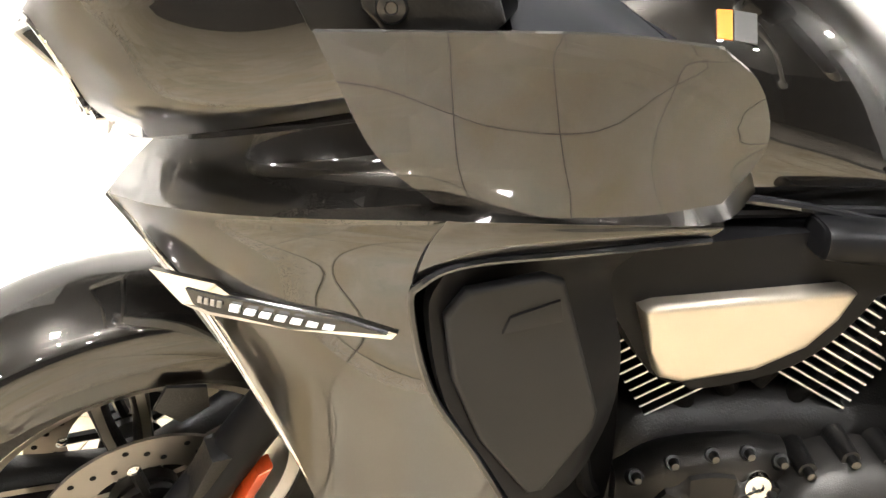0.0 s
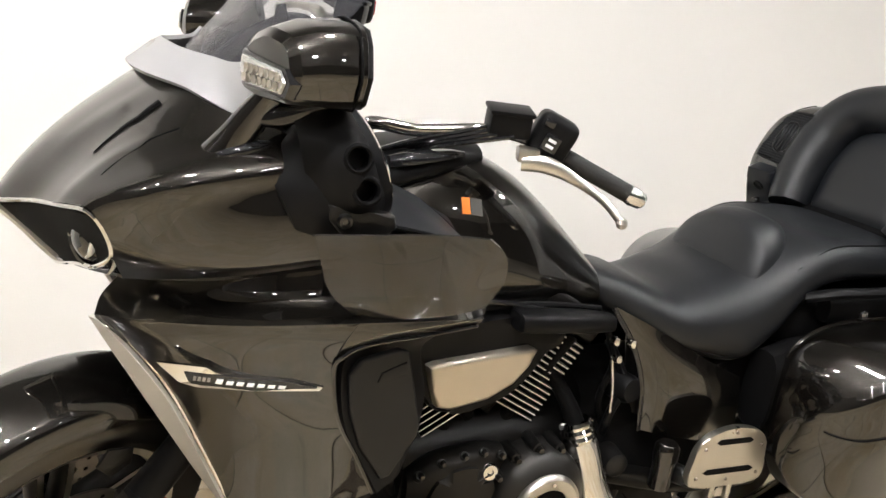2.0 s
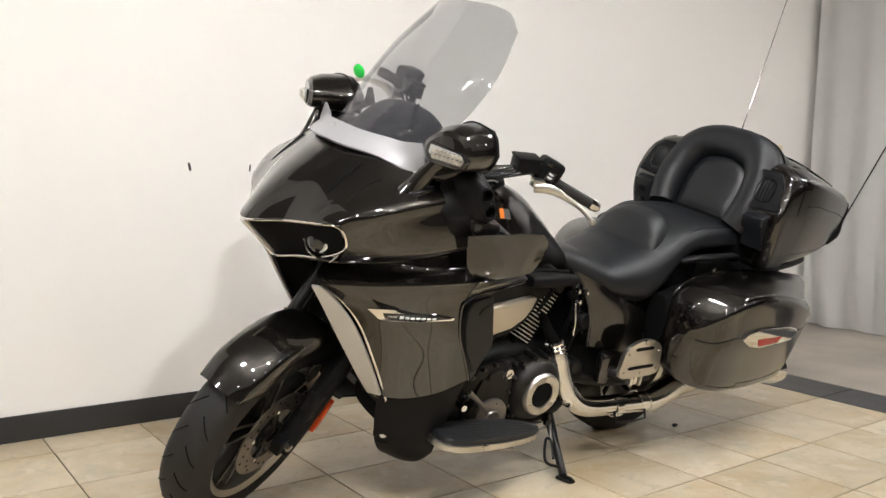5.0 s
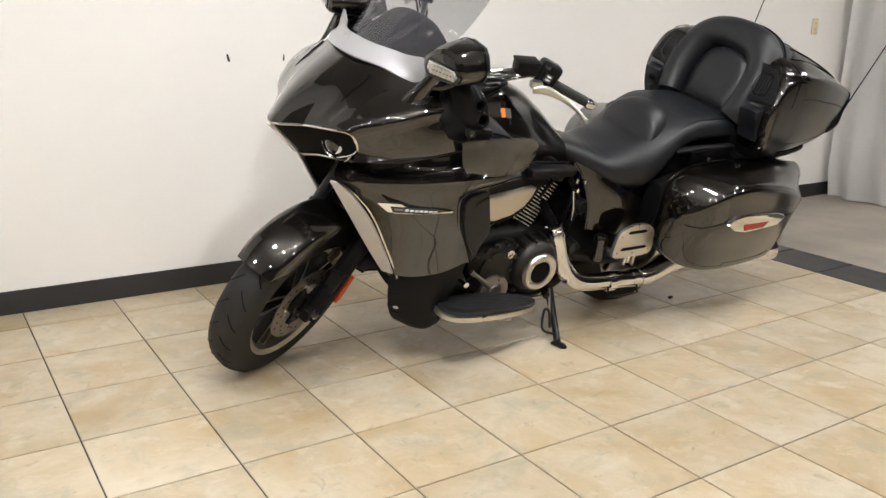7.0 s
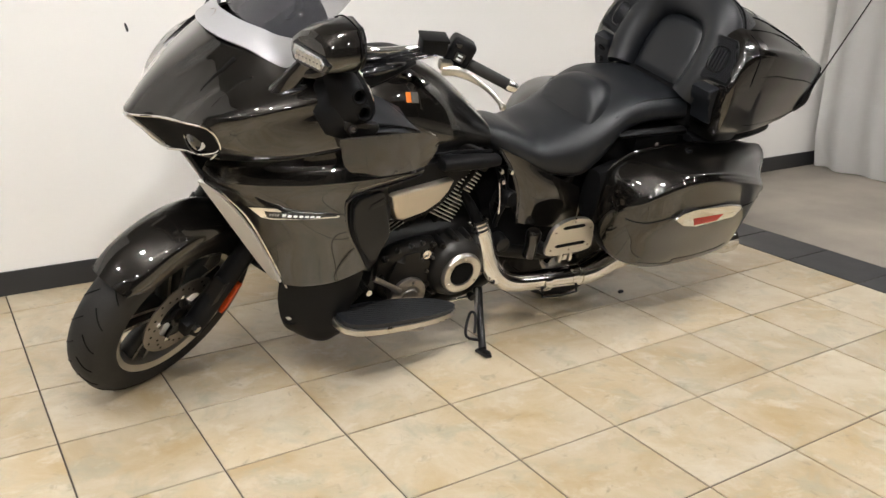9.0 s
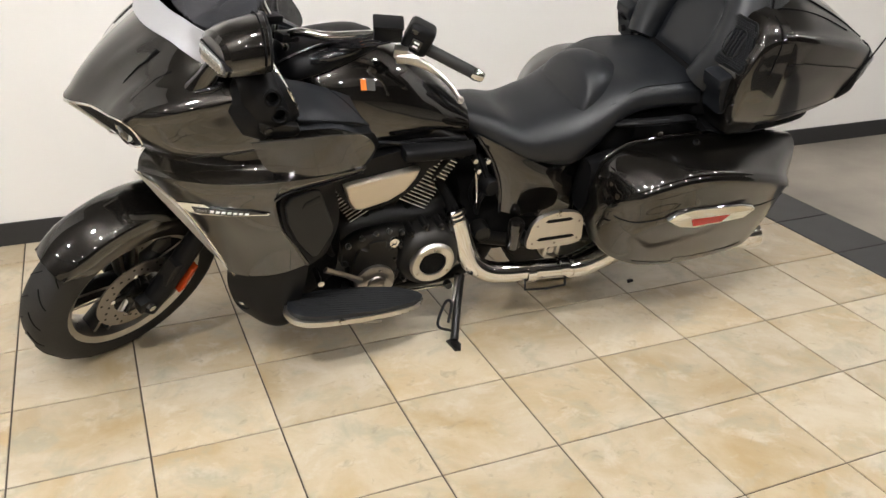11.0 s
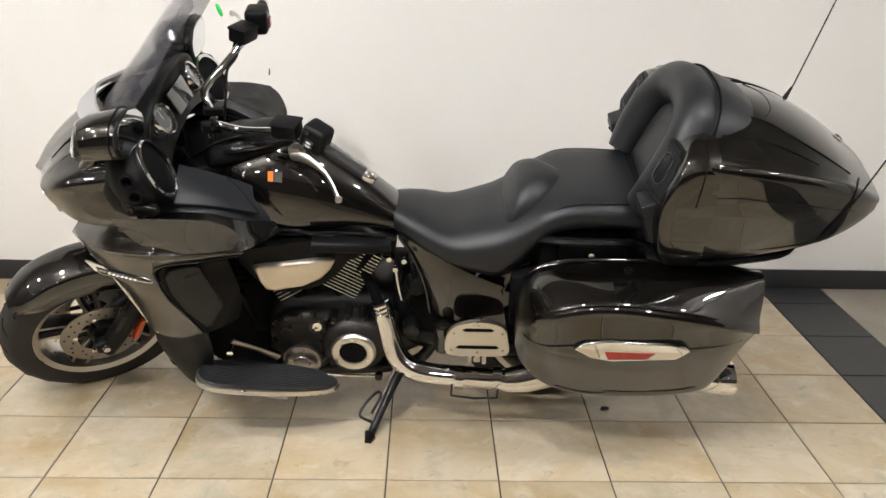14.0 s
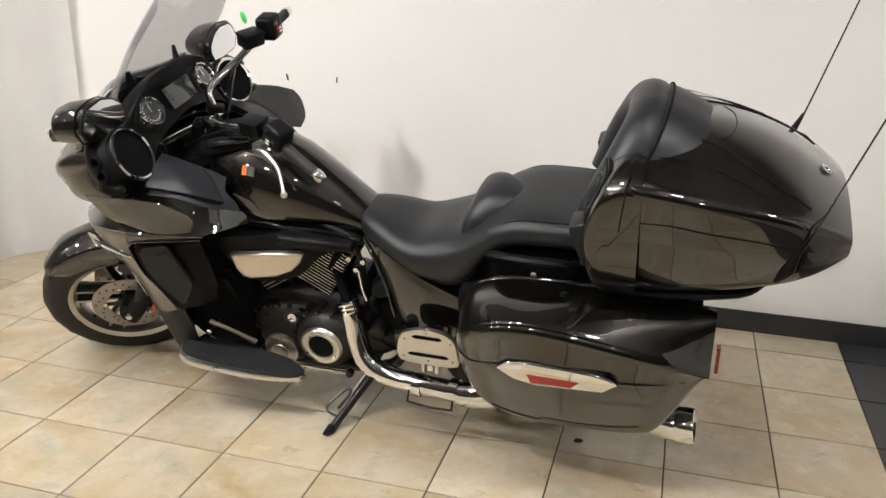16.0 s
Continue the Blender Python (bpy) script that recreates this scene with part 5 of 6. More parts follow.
for s in (0, 1):
    sg = -1 if s == 0 else 1
    seam([(2.10, 0.385), (2.2, 0.39), (2.3, 0.385), (2.42, 0.38), (2.50, 0.37), (2.58, 0.36)], sg, trunk, 0.0022)
    seam([(2.24, 0.87), (2.30, 0.85), (2.38, 0.80), (2.47, 0.75), (2.56, 0.70)], sg, trunk, 0.0045)
    seam([(2.14, 0.78), (2.2, 0.77), (2.32, 0.74), (2.44, 0.69)], sg, trunk, 0.0035)
    seam([(2.35, 1.0), (2.34, 0.93), (2.31, 0.88)], sg, trunk, 0.0016)
    seam([(2.53, 0.14), (2.55, 0.28), (2.555, 0.45), (2.57, 0.60), (2.60, 0.70)], sg, trunk, 0.0035)
    seam([(2.13, 0.24), (2.2, 0.235), (2.38, 0.23), (2.5, 0.23)], sg, trunk, 0.0016)
    rows = []
    for z, xf, yo, yr in ((0.842, 1.995, 0.345, 0.345), (0.90, 1.968, 0.370, 0.372), (0.98, 1.952, 0.384, 0.386), (1.06, 1.952, 0.388, 0.392), (1.12, 1.968, 0.384, 0.391), (1.165, 1.988, 0.378, 0.391), (1.195, 2.002, 0.366, 0.388), (1.215, 2.014, 0.348, 0.372), (1.232, 2.026, 0.318, 0.342), (1.246, 2.045, 0.285, 0.30), (1.254, 2.075, 0.25, 0.26)):
        rows.append([(2.105, sg * 0.185, z), (xf + 0.006, sg * 0.188, z), (xf + 0.002, sg * 0.22, z), (xf + 0.006, sg * (yo - 0.06), z), (xf + 0.013, sg * (yo - 0.014), z), (xf + 0.028, sg * yo, z), (0.5 * xf + 1.06, sg * (0.4 * yo + 0.6 * yr), z), (2.118, sg * yr, z)])
    part("case_wing", patch(B(), rows, 44, 36, 0), PAINT, trunk, "satin dark wing beside the backrest")
    part("seam", tube(B(), [(2.086, sg * 0.300, 1.247), (2.082, sg * 0.340, 1.233), (2.076, sg * 0.370, 1.214), (2.072, sg * 0.387, 1.18), (2.066, sg * 0.3905, 1.12), (2.062, sg * 0.391, 1.08)], 0.0018, 40, 6), NEAR_BLACK, trunk)
    part("case_screw", lathe(B(), [(0, 0.003), (0.005, 0.003), (0.006, 0), (0, 0)], (2.092, sg * 0.3805, 0.99), (0, sg, 0), 10), ENGINE, trunk)
    # speaker in the wing beside the backrest
    U = Vector((0.14, sg, 0)).normalized()
    V = Vector((0.40, 0, 0.915))
    V = (V - U * V.dot(U)).normalized()
    N = U.cross(V) * -sg
    if N.x > 0:
        N = -N
    o = Vector((1.951, sg * 0.242, 1.072))
    look_m = Matrix(((U.x, N.x, V.x, o.x), (U.y, N.y, V.y, o.y), (U.z, N.z, V.z, o.z), (0, 0, 0, 1)))
    face = [(-0.006, -0.002), (0.122, 0.002), (0.130, 0.016), (0.112, 0.100), (0.096, 0.140), (0.070, 0.166), (-0.036, 0.168), (-0.046, 0.10), (-0.030, 0.02)]
    pod = part("rear_speaker", turned(plate(B(), face, -0.03, 0.009, 0.004), look_m), PLASTIC, bike, "black rear speaker with mesh and slats")
    cx, cz = 0.045, 0.082
    part("speaker_mesh", turned(plate(B(), [(cx + (x - cx) * 0.93, cz + (z - cz) * 0.93) for x, z in face], 0.0, 0.0098, 0.0), look_m), NEAR_BLACK, pod, smooth=False)
    inner = [(cx + (x - cx) * 0.90, cz + (z - cz) * 0.90) for x, z in face]

    def inside(x, z):
        n, c = len(inner), False
        for i in range(n):
            (x1, z1), (x2, z2) = inner[i], inner[i - 1]
            if (z1 > z) != (z2 > z) and x < (x2 - x1) * (z - z1) / (z2 - z1) + x1:
                c = not c
        return c
    bm = B()
    for k in range(-6, 16):
        for j in range(-1, 22):
            u, v = k * 0.0092 + (0.0046 if j % 2 else 0), j * 0.0080
            if inside(u, v) and not (abs((u - 0.040) / 0.040) ** 2.5 + abs((v - 0.080) / 0.052) ** 2.5 < 1):
                lathe(bm, [(0.0053, 0.0), (0.0053, 0.0035), (0.0036, 0.0035), (0.0036, 0.0)], (u, 0.0095, v), (0, 1, 0), 6)
    tagged(part("grille_web", turned(bm, look_m), PLASTIC_GREY, pod, smooth=False), kind="stuff")
    bm = B()
    oval = [(0.040 + math.copysign(abs(math.cos(q)) ** 0.8, math.cos(q)) * 0.038, 0.012, 0.080 + math.copysign(abs(math.sin(q)) ** 0.8, math.sin(q)) * 0.050) for q in np.linspace(0, 2 * math.pi, 28, endpoint=False)]
    part("slat_rim", turned(tube(bm, oval, 0.0022, 0, 6, True), look_m), BLACK_GLOSS, pod)
    for k in range(-2, 3):
        hz = 0.046 - 0.005 * abs(k)
        part("grille_slat", turned(box(B(), (0.040 + k * 0.0135 - 0.0032, 0.008, 0.080 - hz), (0.040 + k * 0.0135 + 0.0032, 0.016, 0.080 + hz), 0.002, 1), look_m), PLASTIC_GREY, pod)
    # bracket block under the speaker
    blk = [(1.915, 1.046), (1.919, 1.014), (1.946, 0.985), (1.952, 0.92), (2.03, 0.90), (2.03, 1.060), (1.955, 1.062)]
    part("speaker_bracket", plate(B(), blk, sg * 0.340, sg * 0.246, 0.010, 3), PLASTIC_GREY, pod)
    if sg > 0:
        part("bracket_knob", lathe(B(), [(0, 0.012), (0.010, 0.012), (0.013, 0.008), (0.014, -0.01), (0, -0.01)], (1.946, sg * 0.30, 0.948), (-1, 0, -0.1), 18), ENGINE, pod)
        part("bracket_socket", lathe(B(), [(0, 0.002), (0.012, 0.002), (0.016, 0.004), (0.018, -0.01), (0, -0.01)], (1.930, sg * 0.292, 1.0), (-0.7, 0, -0.7), 18), NEAR_BLACK, pod)
    # antenna
    b = Vector((2.535, sg * 0.315, 1.0 if s == 0 else 1.085))
    an = part("antenna", tube(B(), [b + Vector((0.0, 0, 0.0)), b + Vector((0.04, sg * 0.012, 0.12)), b + Vector((0.272, sg * 0.10, 0.98))], [0.0035, 0.003, 0.0018], 12, 6), BLACK_GLOSS, bike, "thin black whip antenna")
    part("antenna_base", tube(B(), [b + Vector((-0.035, -sg * 0.02, -0.075)), b + Vector((-0.01, 0, -0.03)), b + Vector((0.005, 0, 0.03)), b + Vector((0.028, sg * 0.008, 0.085))], [0.016, 0.017, 0.011, 0.004], 14, 12), PLASTIC, an)
part("case_emblem", lathe(B(), [(0.018, 0.0), (0.018, 0.005), (0.014, 0.005), (0.013, 0.002), (0, 0.002)], (2.612, -0.01, 1.136), (0.58, 0, 0.81), 24), CHROME, trunk)
part("case_base", loft(B(), [(1.98, 0, 0.82, 0.28, 0.022, 3, 1), (2.1, 0, 0.815, 0.31, 0.028, 3, 1), (2.4, 0, 0.83, 0.28, 0.022, 3, 1), (2.5, 0, 0.845, 0.2, 0.015, 3, 1)], 24, 14), PLASTIC, trunk)
part("tail_lamp", loft(B(), [(2.60, 0, 0.93, 0.20, 0.035, 3, 0.9), (2.64, 0, 0.94, 0.19, 0.03, 3, 0.9), (2.665, 0, 0.95, 0.15, 0.02, 3, 0.9)], 20, 8), RED, trunk, "red tail lamp bar")

# passenger backrest: a slab with a horseshoe bolster round an inset panel
REST = Matrix.Translation((1.990, 0, 0.988)) @ Matrix.Rotation(radians(23), 4, "Y")
ARCH = [(-0.190, -0.03), (-0.210, 0.05), (-0.214, 0.13), (-0.196, 0.215), (-0.145, 0.280), (-0.07, 0.308), (0.0, 0.313)]
ARCH += [(-y, w) for y, w in ARCH[-2::-1]]
OUTER = [(-0.225, -0.06), (-0.268, 0.04), (-0.280, 0.13), (-0.262, 0.245), (-0.195, 0.338), (-0.095, 0.378), (0.0, 0.384)]
OUTER += [(-y, w) for y, w in OUTER[-2::-1]]


def rest_slices(bm, outline, rows, n=64):
    """A padded form: one outline, grown or shrunk about its middle at several depths."""
    ring = spline([(0, y, w) for y, w in outline], n) + [(0, y, outline[0][1]) for y in np.linspace(outline[-1][0], outline[0][0], 14)[1:-1]]
    loops = [[bm.verts.new(REST @ Vector((d, y * k, 0.14 + (w - 0.14) * k + up))) for _, y, w in ring] for d, k, up in rows]
    q = len(ring)
    for a, b in zip(loops, loops[1:]):
        for j in range(q):
            bm.faces.new((a[j], a[(j + 1) % q], b[(j + 1) % q], b[j]))
    bm.faces.new(loops[0][::-1]), bm.faces.new(loops[-1])
    return bm


back = part("backrest", rest_slices(B(), OUTER, [(0.005, 0.90, 0), (0.018, 0.985, 0), (0.045, 1.0, 0), (0.11, 0.995, 0.0), (0.18, 0.975, -0.006), (0.235, 0.93, -0.016), (0.27, 0.85, -0.03), (0.287, 0.72, -0.04), (0.292, 0.4, -0.045)]), VINYL, bike, "padded black vinyl passenger backrest")
part("bolster", tube(B(), [REST @ Vector((-0.008 - 0.012 * (1 - w / 0.32), y, w)) for y, w in ARCH], [0.058, 0.070, 0.074, 0.073, 0.070, 0.069, 0.070, 0.073, 0.074, 0.070, 0.058], 56, 22), VINYL, back, "horseshoe bolster round the rest")
PANEL = [(-0.135, -0.02), (-0.146, 0.06), (-0.148, 0.13), (-0.125, 0.205), (-0.07, 0.246), (0.0, 0.254)]
PANEL += [(-y, w) for y, w in PANEL[-2::-1]]
part("inset_panel", rest_slices(B(), PANEL, [(-0.030, 0.42, 0), (-0.027, 0.7, 0), (-0.018, 0.9, 0), (0.0, 1.02, 0), (0.03, 1.05, 0)], 40), VINYL, back)
part("piping", tube(B(), [REST @ Vector((0.022, y * 1.004, w + 0.001)) for y, w in OUTER[1:-1]], 0.0042, 60, 6), NEAR_BLACK, back)
part("cushion_base", loft(B(), [(1.93, 0, 0.90, 0.20, 0.05, 4, 0.95), (1.96, 0, 0.905, 0.24, 0.075, 4, 0.95), (2.05, 0, 0.92, 0.26, 0.10, 4, 0.95), (2.12, 0, 0.92, 0.26, 0.10, 4, 0.95)], 28, 10), NEAR_BLACK, back)

# saddlebags
BAG = [(1.562, 0.352, 0.605, 0.650, 0.330, 0.520), (1.570, 0.388, 0.632, 0.695, 0.345, 0.470), (1.590, 0.430, 0.664, 0.737, 0.365, 0.430), (1.625, 0.470, 0.705, 0.770, 0.395, 0.400), (1.68, 0.497, 0.746, 0.793, 0.425, 0.380), (1.76, 0.511, 0.776, 0.805, 0.442, 0.366),
       (1.86, 0.515, 0.783, 0.808, 0.448, 0.361), (1.98, 0.512, 0.768, 0.808, 0.448, 0.362), (2.09, 0.502, 0.744, 0.806, 0.442, 0.365), (2.18, 0.484, 0.716, 0.799, 0.432, 0.370), (2.215, 0.474, 0.704, 0.796, 0.427, 0.384), (2.25, 0.461, 0.690, 0.793, 0.420, 0.430), (2.29, 0.441, 0.669, 0.789, 0.409, 0.505), (2.33, 0.414, 0.642, 0.784, 0.390, 0.573), (2.358, 0.392, 0.622, 0.780, 0.375, 0.603)]


def bag_section(st):
    """Ring of a bag section: flat deck, sharp shoulder, a slightly hollow flank and a turned-in bottom."""
    x, yo, zc, zt, yb, zb = st
    h = zc - zb
    return [(0.262, zt - 0.03), (0.262, zb + 0.25 * h), (0.275, zb + 0.03), (0.30, zb + 0.004), (yb - 0.04, zb), (yb - 0.008, zb + 0.004), (yb + 0.006, zb + 0.022), (yb + 0.45 * (yo - yb), zb + 0.30 * h), (yo - 0.010, zb + 0.58 * h), (yo - 0.002, zb + 0.82 * h),
            (yo + 0.003, zc - 0.016), (yo, zc - 0.003), (yo - 0.008, zc + 0.008), (yo - 0.024, zc + 0.018 + 0.06 * (zt - zc)), (0.5 * (yo + 0.30), zc + 0.75 * (zt - zc) + 0.006), (0.31, zt), (0.275, zt - 0.006)]


def on_bag(x, z, s):
    """The place on the bag's outer flank at a given x and height."""
    ks = np.array(spline(BAG, 160))
    st = [float(np.interp(x, ks[:, 0], ks[:, c])) for c in range(6)]
    run = [p for p in spline([(*p, 0) for p in bag_section(st)], 260, True) if p[0] > 0.30 and p[1] < st[2] + 0.004]
    y = min(run, key=lambda p: abs(p[1] - z))[0]
    return Vector((x, s * y, z))


for s in (-1, 1):
    bm = body(B(), BAG, bag_section, 96, 64)
    for v in bm.verts:
        v.co.y *= s
    bag = part("saddlebag", bm, PAINT, bike, "glossy dark hard saddlebag", angle=34)
    line = [on_bag(x, z, s) for x, z in ((1.585, 0.605), (1.60, 0.603), (1.64, 0.607), (1.69, 0.622), (1.75, 0.634), (1.9, 0.63), (2.1, 0.622), (2.2, 0.618), (2.29, 0.612))]
    part("seam", tube(B(), line, 0.0022, 60, 6), NEAR_BLACK, bag)
    line = [on_bag(x, z, s) for x, z in ((1.70, 0.405), (1.78, 0.392), (1.86, 0.388), (1.87, 0.402), (1.95, 0.40), (2.1, 0.405), (2.17, 0.418))]
    part("seam", tube(B(), line, 0.0018, 50, 6), NEAR_BLACK, bag)
    yy = s * 0.500
    bm = B()
    plate(bm, [(1.735, 0.630), (1.765, 0.655), (1.83, 0.666), (2.03, 0.658), (2.08, 0.647), (2.10, 0.630), (2.06, 0.596), (1.86, 0.583), (1.79, 0.596)], yy + s * 0.02, yy - s * 0.03, 0.007, 3)
    lid = part("latch_bezel", bm, CHROME, bag, "chrome latch bezel with red reflector")
    bm = B()
    plate(bm, [(1.83, 0.624), (1.99, 0.622), (1.965, 0.597), (1.845, 0.593)], yy + s * 0.0225, yy - s * 0.02, 0.002)
    part("reflector", bm, RED, lid)
    part("bag_lock", lathe(B(), [(0, 0.012), (0.012, 0.012), (0.014, 0.008), (0.014, -0.01), (0, -0.01)], (1.91, s * 0.335, 0.805), (0, s * 0.12, 1), 16), PLASTIC, bag)
    part("lock_face", lathe(B(), [(0, 0.0135), (0.006, 0.0135), (0.007, 0.012), (0, 0.012)], (1.91, s * 0.335, 0.805), (0, s * 0.12, 1), 12), CHROME, bag)
    # Near-black filler that keeps the gap behind the bag dark.
    part("bag_mount", loft(B(), [(1.55, s * 0.24, 0.62, 0.05, 0.10, 3, 0.9), (1.7, s * 0.23, 0.62, 0.05, 0.13, 3, 0.9), (2.0, s * 0.23, 0.62, 0.05, 0.13, 3, 0.9), (2.2, s * 0.24, 0.64, 0.04, 0.08, 3, 0.9)], 16, 12), NEAR_BLACK, bag)
    # exhaust
    line = [(1.098, s * 0.184, 0.528), (1.112, s * 0.198, 0.488), (1.135, s * 0.225, 0.400), (1.176, s * 0.252, 0.330), (1.250, s * 0.270, 0.296), (1.39, s * 0.283, 0.290), (1.56, s * 0.290, 0.282)]
    ex = part("exhaust", tube(B(), line, [0.037, 0.039, 0.040, 0.040, 0.039, 0.038, 0.039], 44, 20), CHROME, bike, "polished chrome exhaust pipe and silencer")
    part("silencer", tube(B(), [(1.55, s * 0.290, 0.282), (1.62, s * 0.285, 0.290), (1.78, s * 0.272, 0.332), (2.0, s * 0.285, 0.345), (2.29, s * 0.335, 0.35)], [0.044, 0.052, 0.056, 0.058, 0.056], 24, 24), CHROME, ex)
    tip = Vector((2.29, s * 0.335, 0.35))
    part("exhaust_tip", lathe(B(), [(0.054, -0.01), (0.062, 0.0), (0.062, 0.05), (0.058, 0.052), (0.050, 0.05), (0.045, 0.0), (0, 0.0)], tip, (1, s * 0.05, 0.13), 28), CHROME, ex)
    for x in (1.385, 1.52):
        part("pipe_clamp", lathe(B(), [(0.038, -0.016), (0.0435, -0.016), (0.0435, 0.016), (0.038, 0.016)], (x, s * 0.2855, 0.287), (1, 0.05 * s, 0), 24), CHROME, ex)
    part("header_stub", tube(B(), [(1.030, s * 0.12, 0.650), (1.072, s * 0.158, 0.585), (1.100, s * 0.186, 0.520)], [0.016, 0.019, 0.024], 16, 16), NEAR_BLACK, ex, "black header stub")
    part("heat_joint", lathe(B(), [(0.030, -0.034), (0.037, -0.032), (0.041, -0.024), (0.038, -0.016), (0.0415, -0.008), (0.038, 0.0), (0.0415, 0.008), (0.037, 0.018), (0.030, 0.026)], (1.103, s * 0.190, 0.512), (0.28, s * 0.32, -0.9), 24), CHROME, ex)
    bm = B()
    tube(bm, [(1.36, s * 0.30, 0.31), (1.355, s * 0.335, 0.245), (1.44, s * 0.338, 0.236), (1.52, s * 0.338, 0.24), (1.525, s * 0.30, 0.32)], 0.005, 0, 8)
    part("pipe_guard", bm, ENGINE, ex)

# rear fender between the bags
fen = []
for deg in range(10, 172, 9):
    a = radians(deg)
    rr = 0.375
    fen.append([(1.70 - (rr - d) * math.cos(a), y, 0.315 + (rr - d) * math.sin(a) * 1.1) for y, d in ((-0.15, 0.14), (-0.155, 0.05), (-0.12, 0.005), (0, 0), (0.12, 0.005), (0.155, 0.05), (0.15, 0.14))])
rf = part("rear_fender", patch(B(), fen, 40, 20, 0.006), BLACK_GLOSS, bike, "dark rear fender")
part("plate_holder", loft(B(), [(2.06, 0, 0.52, 0.11, 0.05, 3, 1), (2.25, 0, 0.50, 0.10, 0.05, 3, 1), (2.36, 0, 0.50, 0.10, 0.04, 3, 1)], 16, 8), PLASTIC, rf)
bm = B()
plate(bm, [(-0.014, -0.045), (0.014, -0.045), (0.014, 0.045), (-0.014, 0.045)], -0.006, 0.006, 0.003, m=pose(2.385, -0.20, 0.53, 0, 12, 90))
part("rear_reflector", bm, RED, rf, "red rear reflector")


def engine():
    part("engine_case", loft(B(), [(0.66, 0, 0.36, 0.12, 0.10, 3, 0.9), (0.70, 0, 0.37, 0.17, 0.15, 3.2, 0.9), (0.82, 0, 0.38, 0.18, 0.17, 3.2, 0.9), (1.0, 0, 0.38, 0.18, 0.18, 3.2, 0.9), (1.15, 0, 0.38, 0.16, 0.16, 3.2, 0.9), (1.28, 0, 0.40, 0.13, 0.12, 3, 0.9)], 28, 22), ENGINE, bike, "black crankcase of the vee-twin engine")
    s = -1
    c = Vector((1.004, -0.16, 0.378))
    pr = part("clutch_cover", lathe(B(), [(0, 0.103), (0.07, 0.103), (0.078, 0.10), (0.108, 0.082), (0.118, 0.06), (0.12, 0.0), (0, 0)], c, (0, s, 0), 48), COVER, bike, "black clutch cover with silver ring")
    part("cover_ring", lathe(B(), [(0.049, 0.100), (0.049, 0.110), (0.053, 0.113), (0.074, 0.113), (0.081, 0.106), (0.082, 0.096), (0.049, 0.100)], c, (0, s, 0), 48), SILVER, pr)
    part("cover_disc", lathe(B(), [(0, 0.106), (0.048, 0.106), (0.049, 0.10), (0, 0.10)], c, (0, s, 0), 40), NEAR_BLACK, pr)
    for k in range(3):
        a = radians(90 + 120 * k)
        part("ring_screw", lathe(B(), [(0, 0.117), (0.005, 0.116), (0.006, 0.108), (0, 0.108)], c + Vector((0.064 * math.cos(a), 0, 0.064 * math.sin(a))), (0, s, 0), 10), CHROME, pr)
    for k in range(9):
        a = radians(20 + 26 * k)
        part("bolt_boss", lathe(B(), [(0, 0.06), (0.012, 0.056), (0.015, 0.0), (0, 0)], c + Vector((0.122 * math.cos(a), 0, 0.122 * math.sin(a))), (0, s, 0), 12), ENGINE, pr)
        part("cover_bolt", lathe(B(), [(0, 0.072), (0.006, 0.071), (0.007, 0.055), (0, 0.055)], c + Vector((0.124 * math.cos(a), 0, 0.124 * math.sin(a))), (0, s, 0), 10), BOLT, pr)
    g = Vector((0.813, -0.15, 0.302))
    gc = part("stator_cover", lathe(B(), [(0, 0.06), (0.08, 0.06), (0.10, 0.04), (0.105, 0.0), (0, 0)], g + Vector((0.01, 0, 0.02)), (0, s, 0), 40), COVER, bike, "black stator cover with round cap")
    part("stator_cap", lathe(B(), [(0, 0.098), (0.028, 0.098), (0.032, 0.092), (0.06, 0.09), (0.069, 0.084), (0.071, 0.05), (0, 0.05)], g, (0, s, 0), 40), STEEL, gc)
    for k in range(3):
        a = radians(80 + 120 * k)
        part("cap_bolt", lathe(B(), [(0, 0.094), (0.005, 0.093), (0.006, 0.08), (0, 0.08)], g + Vector((0.056 * math.cos(a), 0, 0.056 * math.sin(a))), (0, s, 0), 10), CHROME, gc)
    bm = loft(B(), [(0.70, -0.16, 0.40, 0.03, 0.04, 2.6, 1), (0.76, -0.175, 0.41, 0.04, 0.075, 2.8, 1), (0.86, -0.175, 0.43, 0.04, 0.07, 2.8, 1), (0.92, -0.165, 0.44, 0.03, 0.05, 2.6, 1)], 20, 14)
    cc = part("cam_cover", bm, COVER, bike, "black engine side cover")
    part("filler_plug", lathe(B(), [(0, 0.012), (0.007, 0.012), (0.008, 0.016), (0.017, 0.016), (0.02, 0.01), (0.02, -0.01), (0, -0.01)], (0.875, -0.205, 0.452), (0, s, 0.1), 20), CHROME, cc)
    bm = plate(B(), [(0.735, 0.30), (0.738, 0.40), (0.765, 0.452), (0.815, 0.470), (0.865, 0.458), (0.892, 0.41), (0.895, 0.30), (0.815, 0.265)], -0.222, -0.15, 0.028, 4, rounded=36)
    part("cover_barrel", bm, COVER, cc)
    for x, z in ((0.72, 0.455), (0.765, 0.48), (0.815, 0.492), (0.86, 0.497), (0.905, 0.485), (0.712, 0.38)):
        part("bolt_boss", tube(B(), [(x, -0.205, z), (x + 0.004, -0.175, z - 0.025)], [0.010, 0.014], 0, 10), ENGINE, cc)
        part("case_bolt", lathe(B(), [(0, 0.012), (0.005, 0.011), (0.007, 0), (0, 0)], (x, -0.205, z), (0, s, 0.1), 10), BOLT, cc)
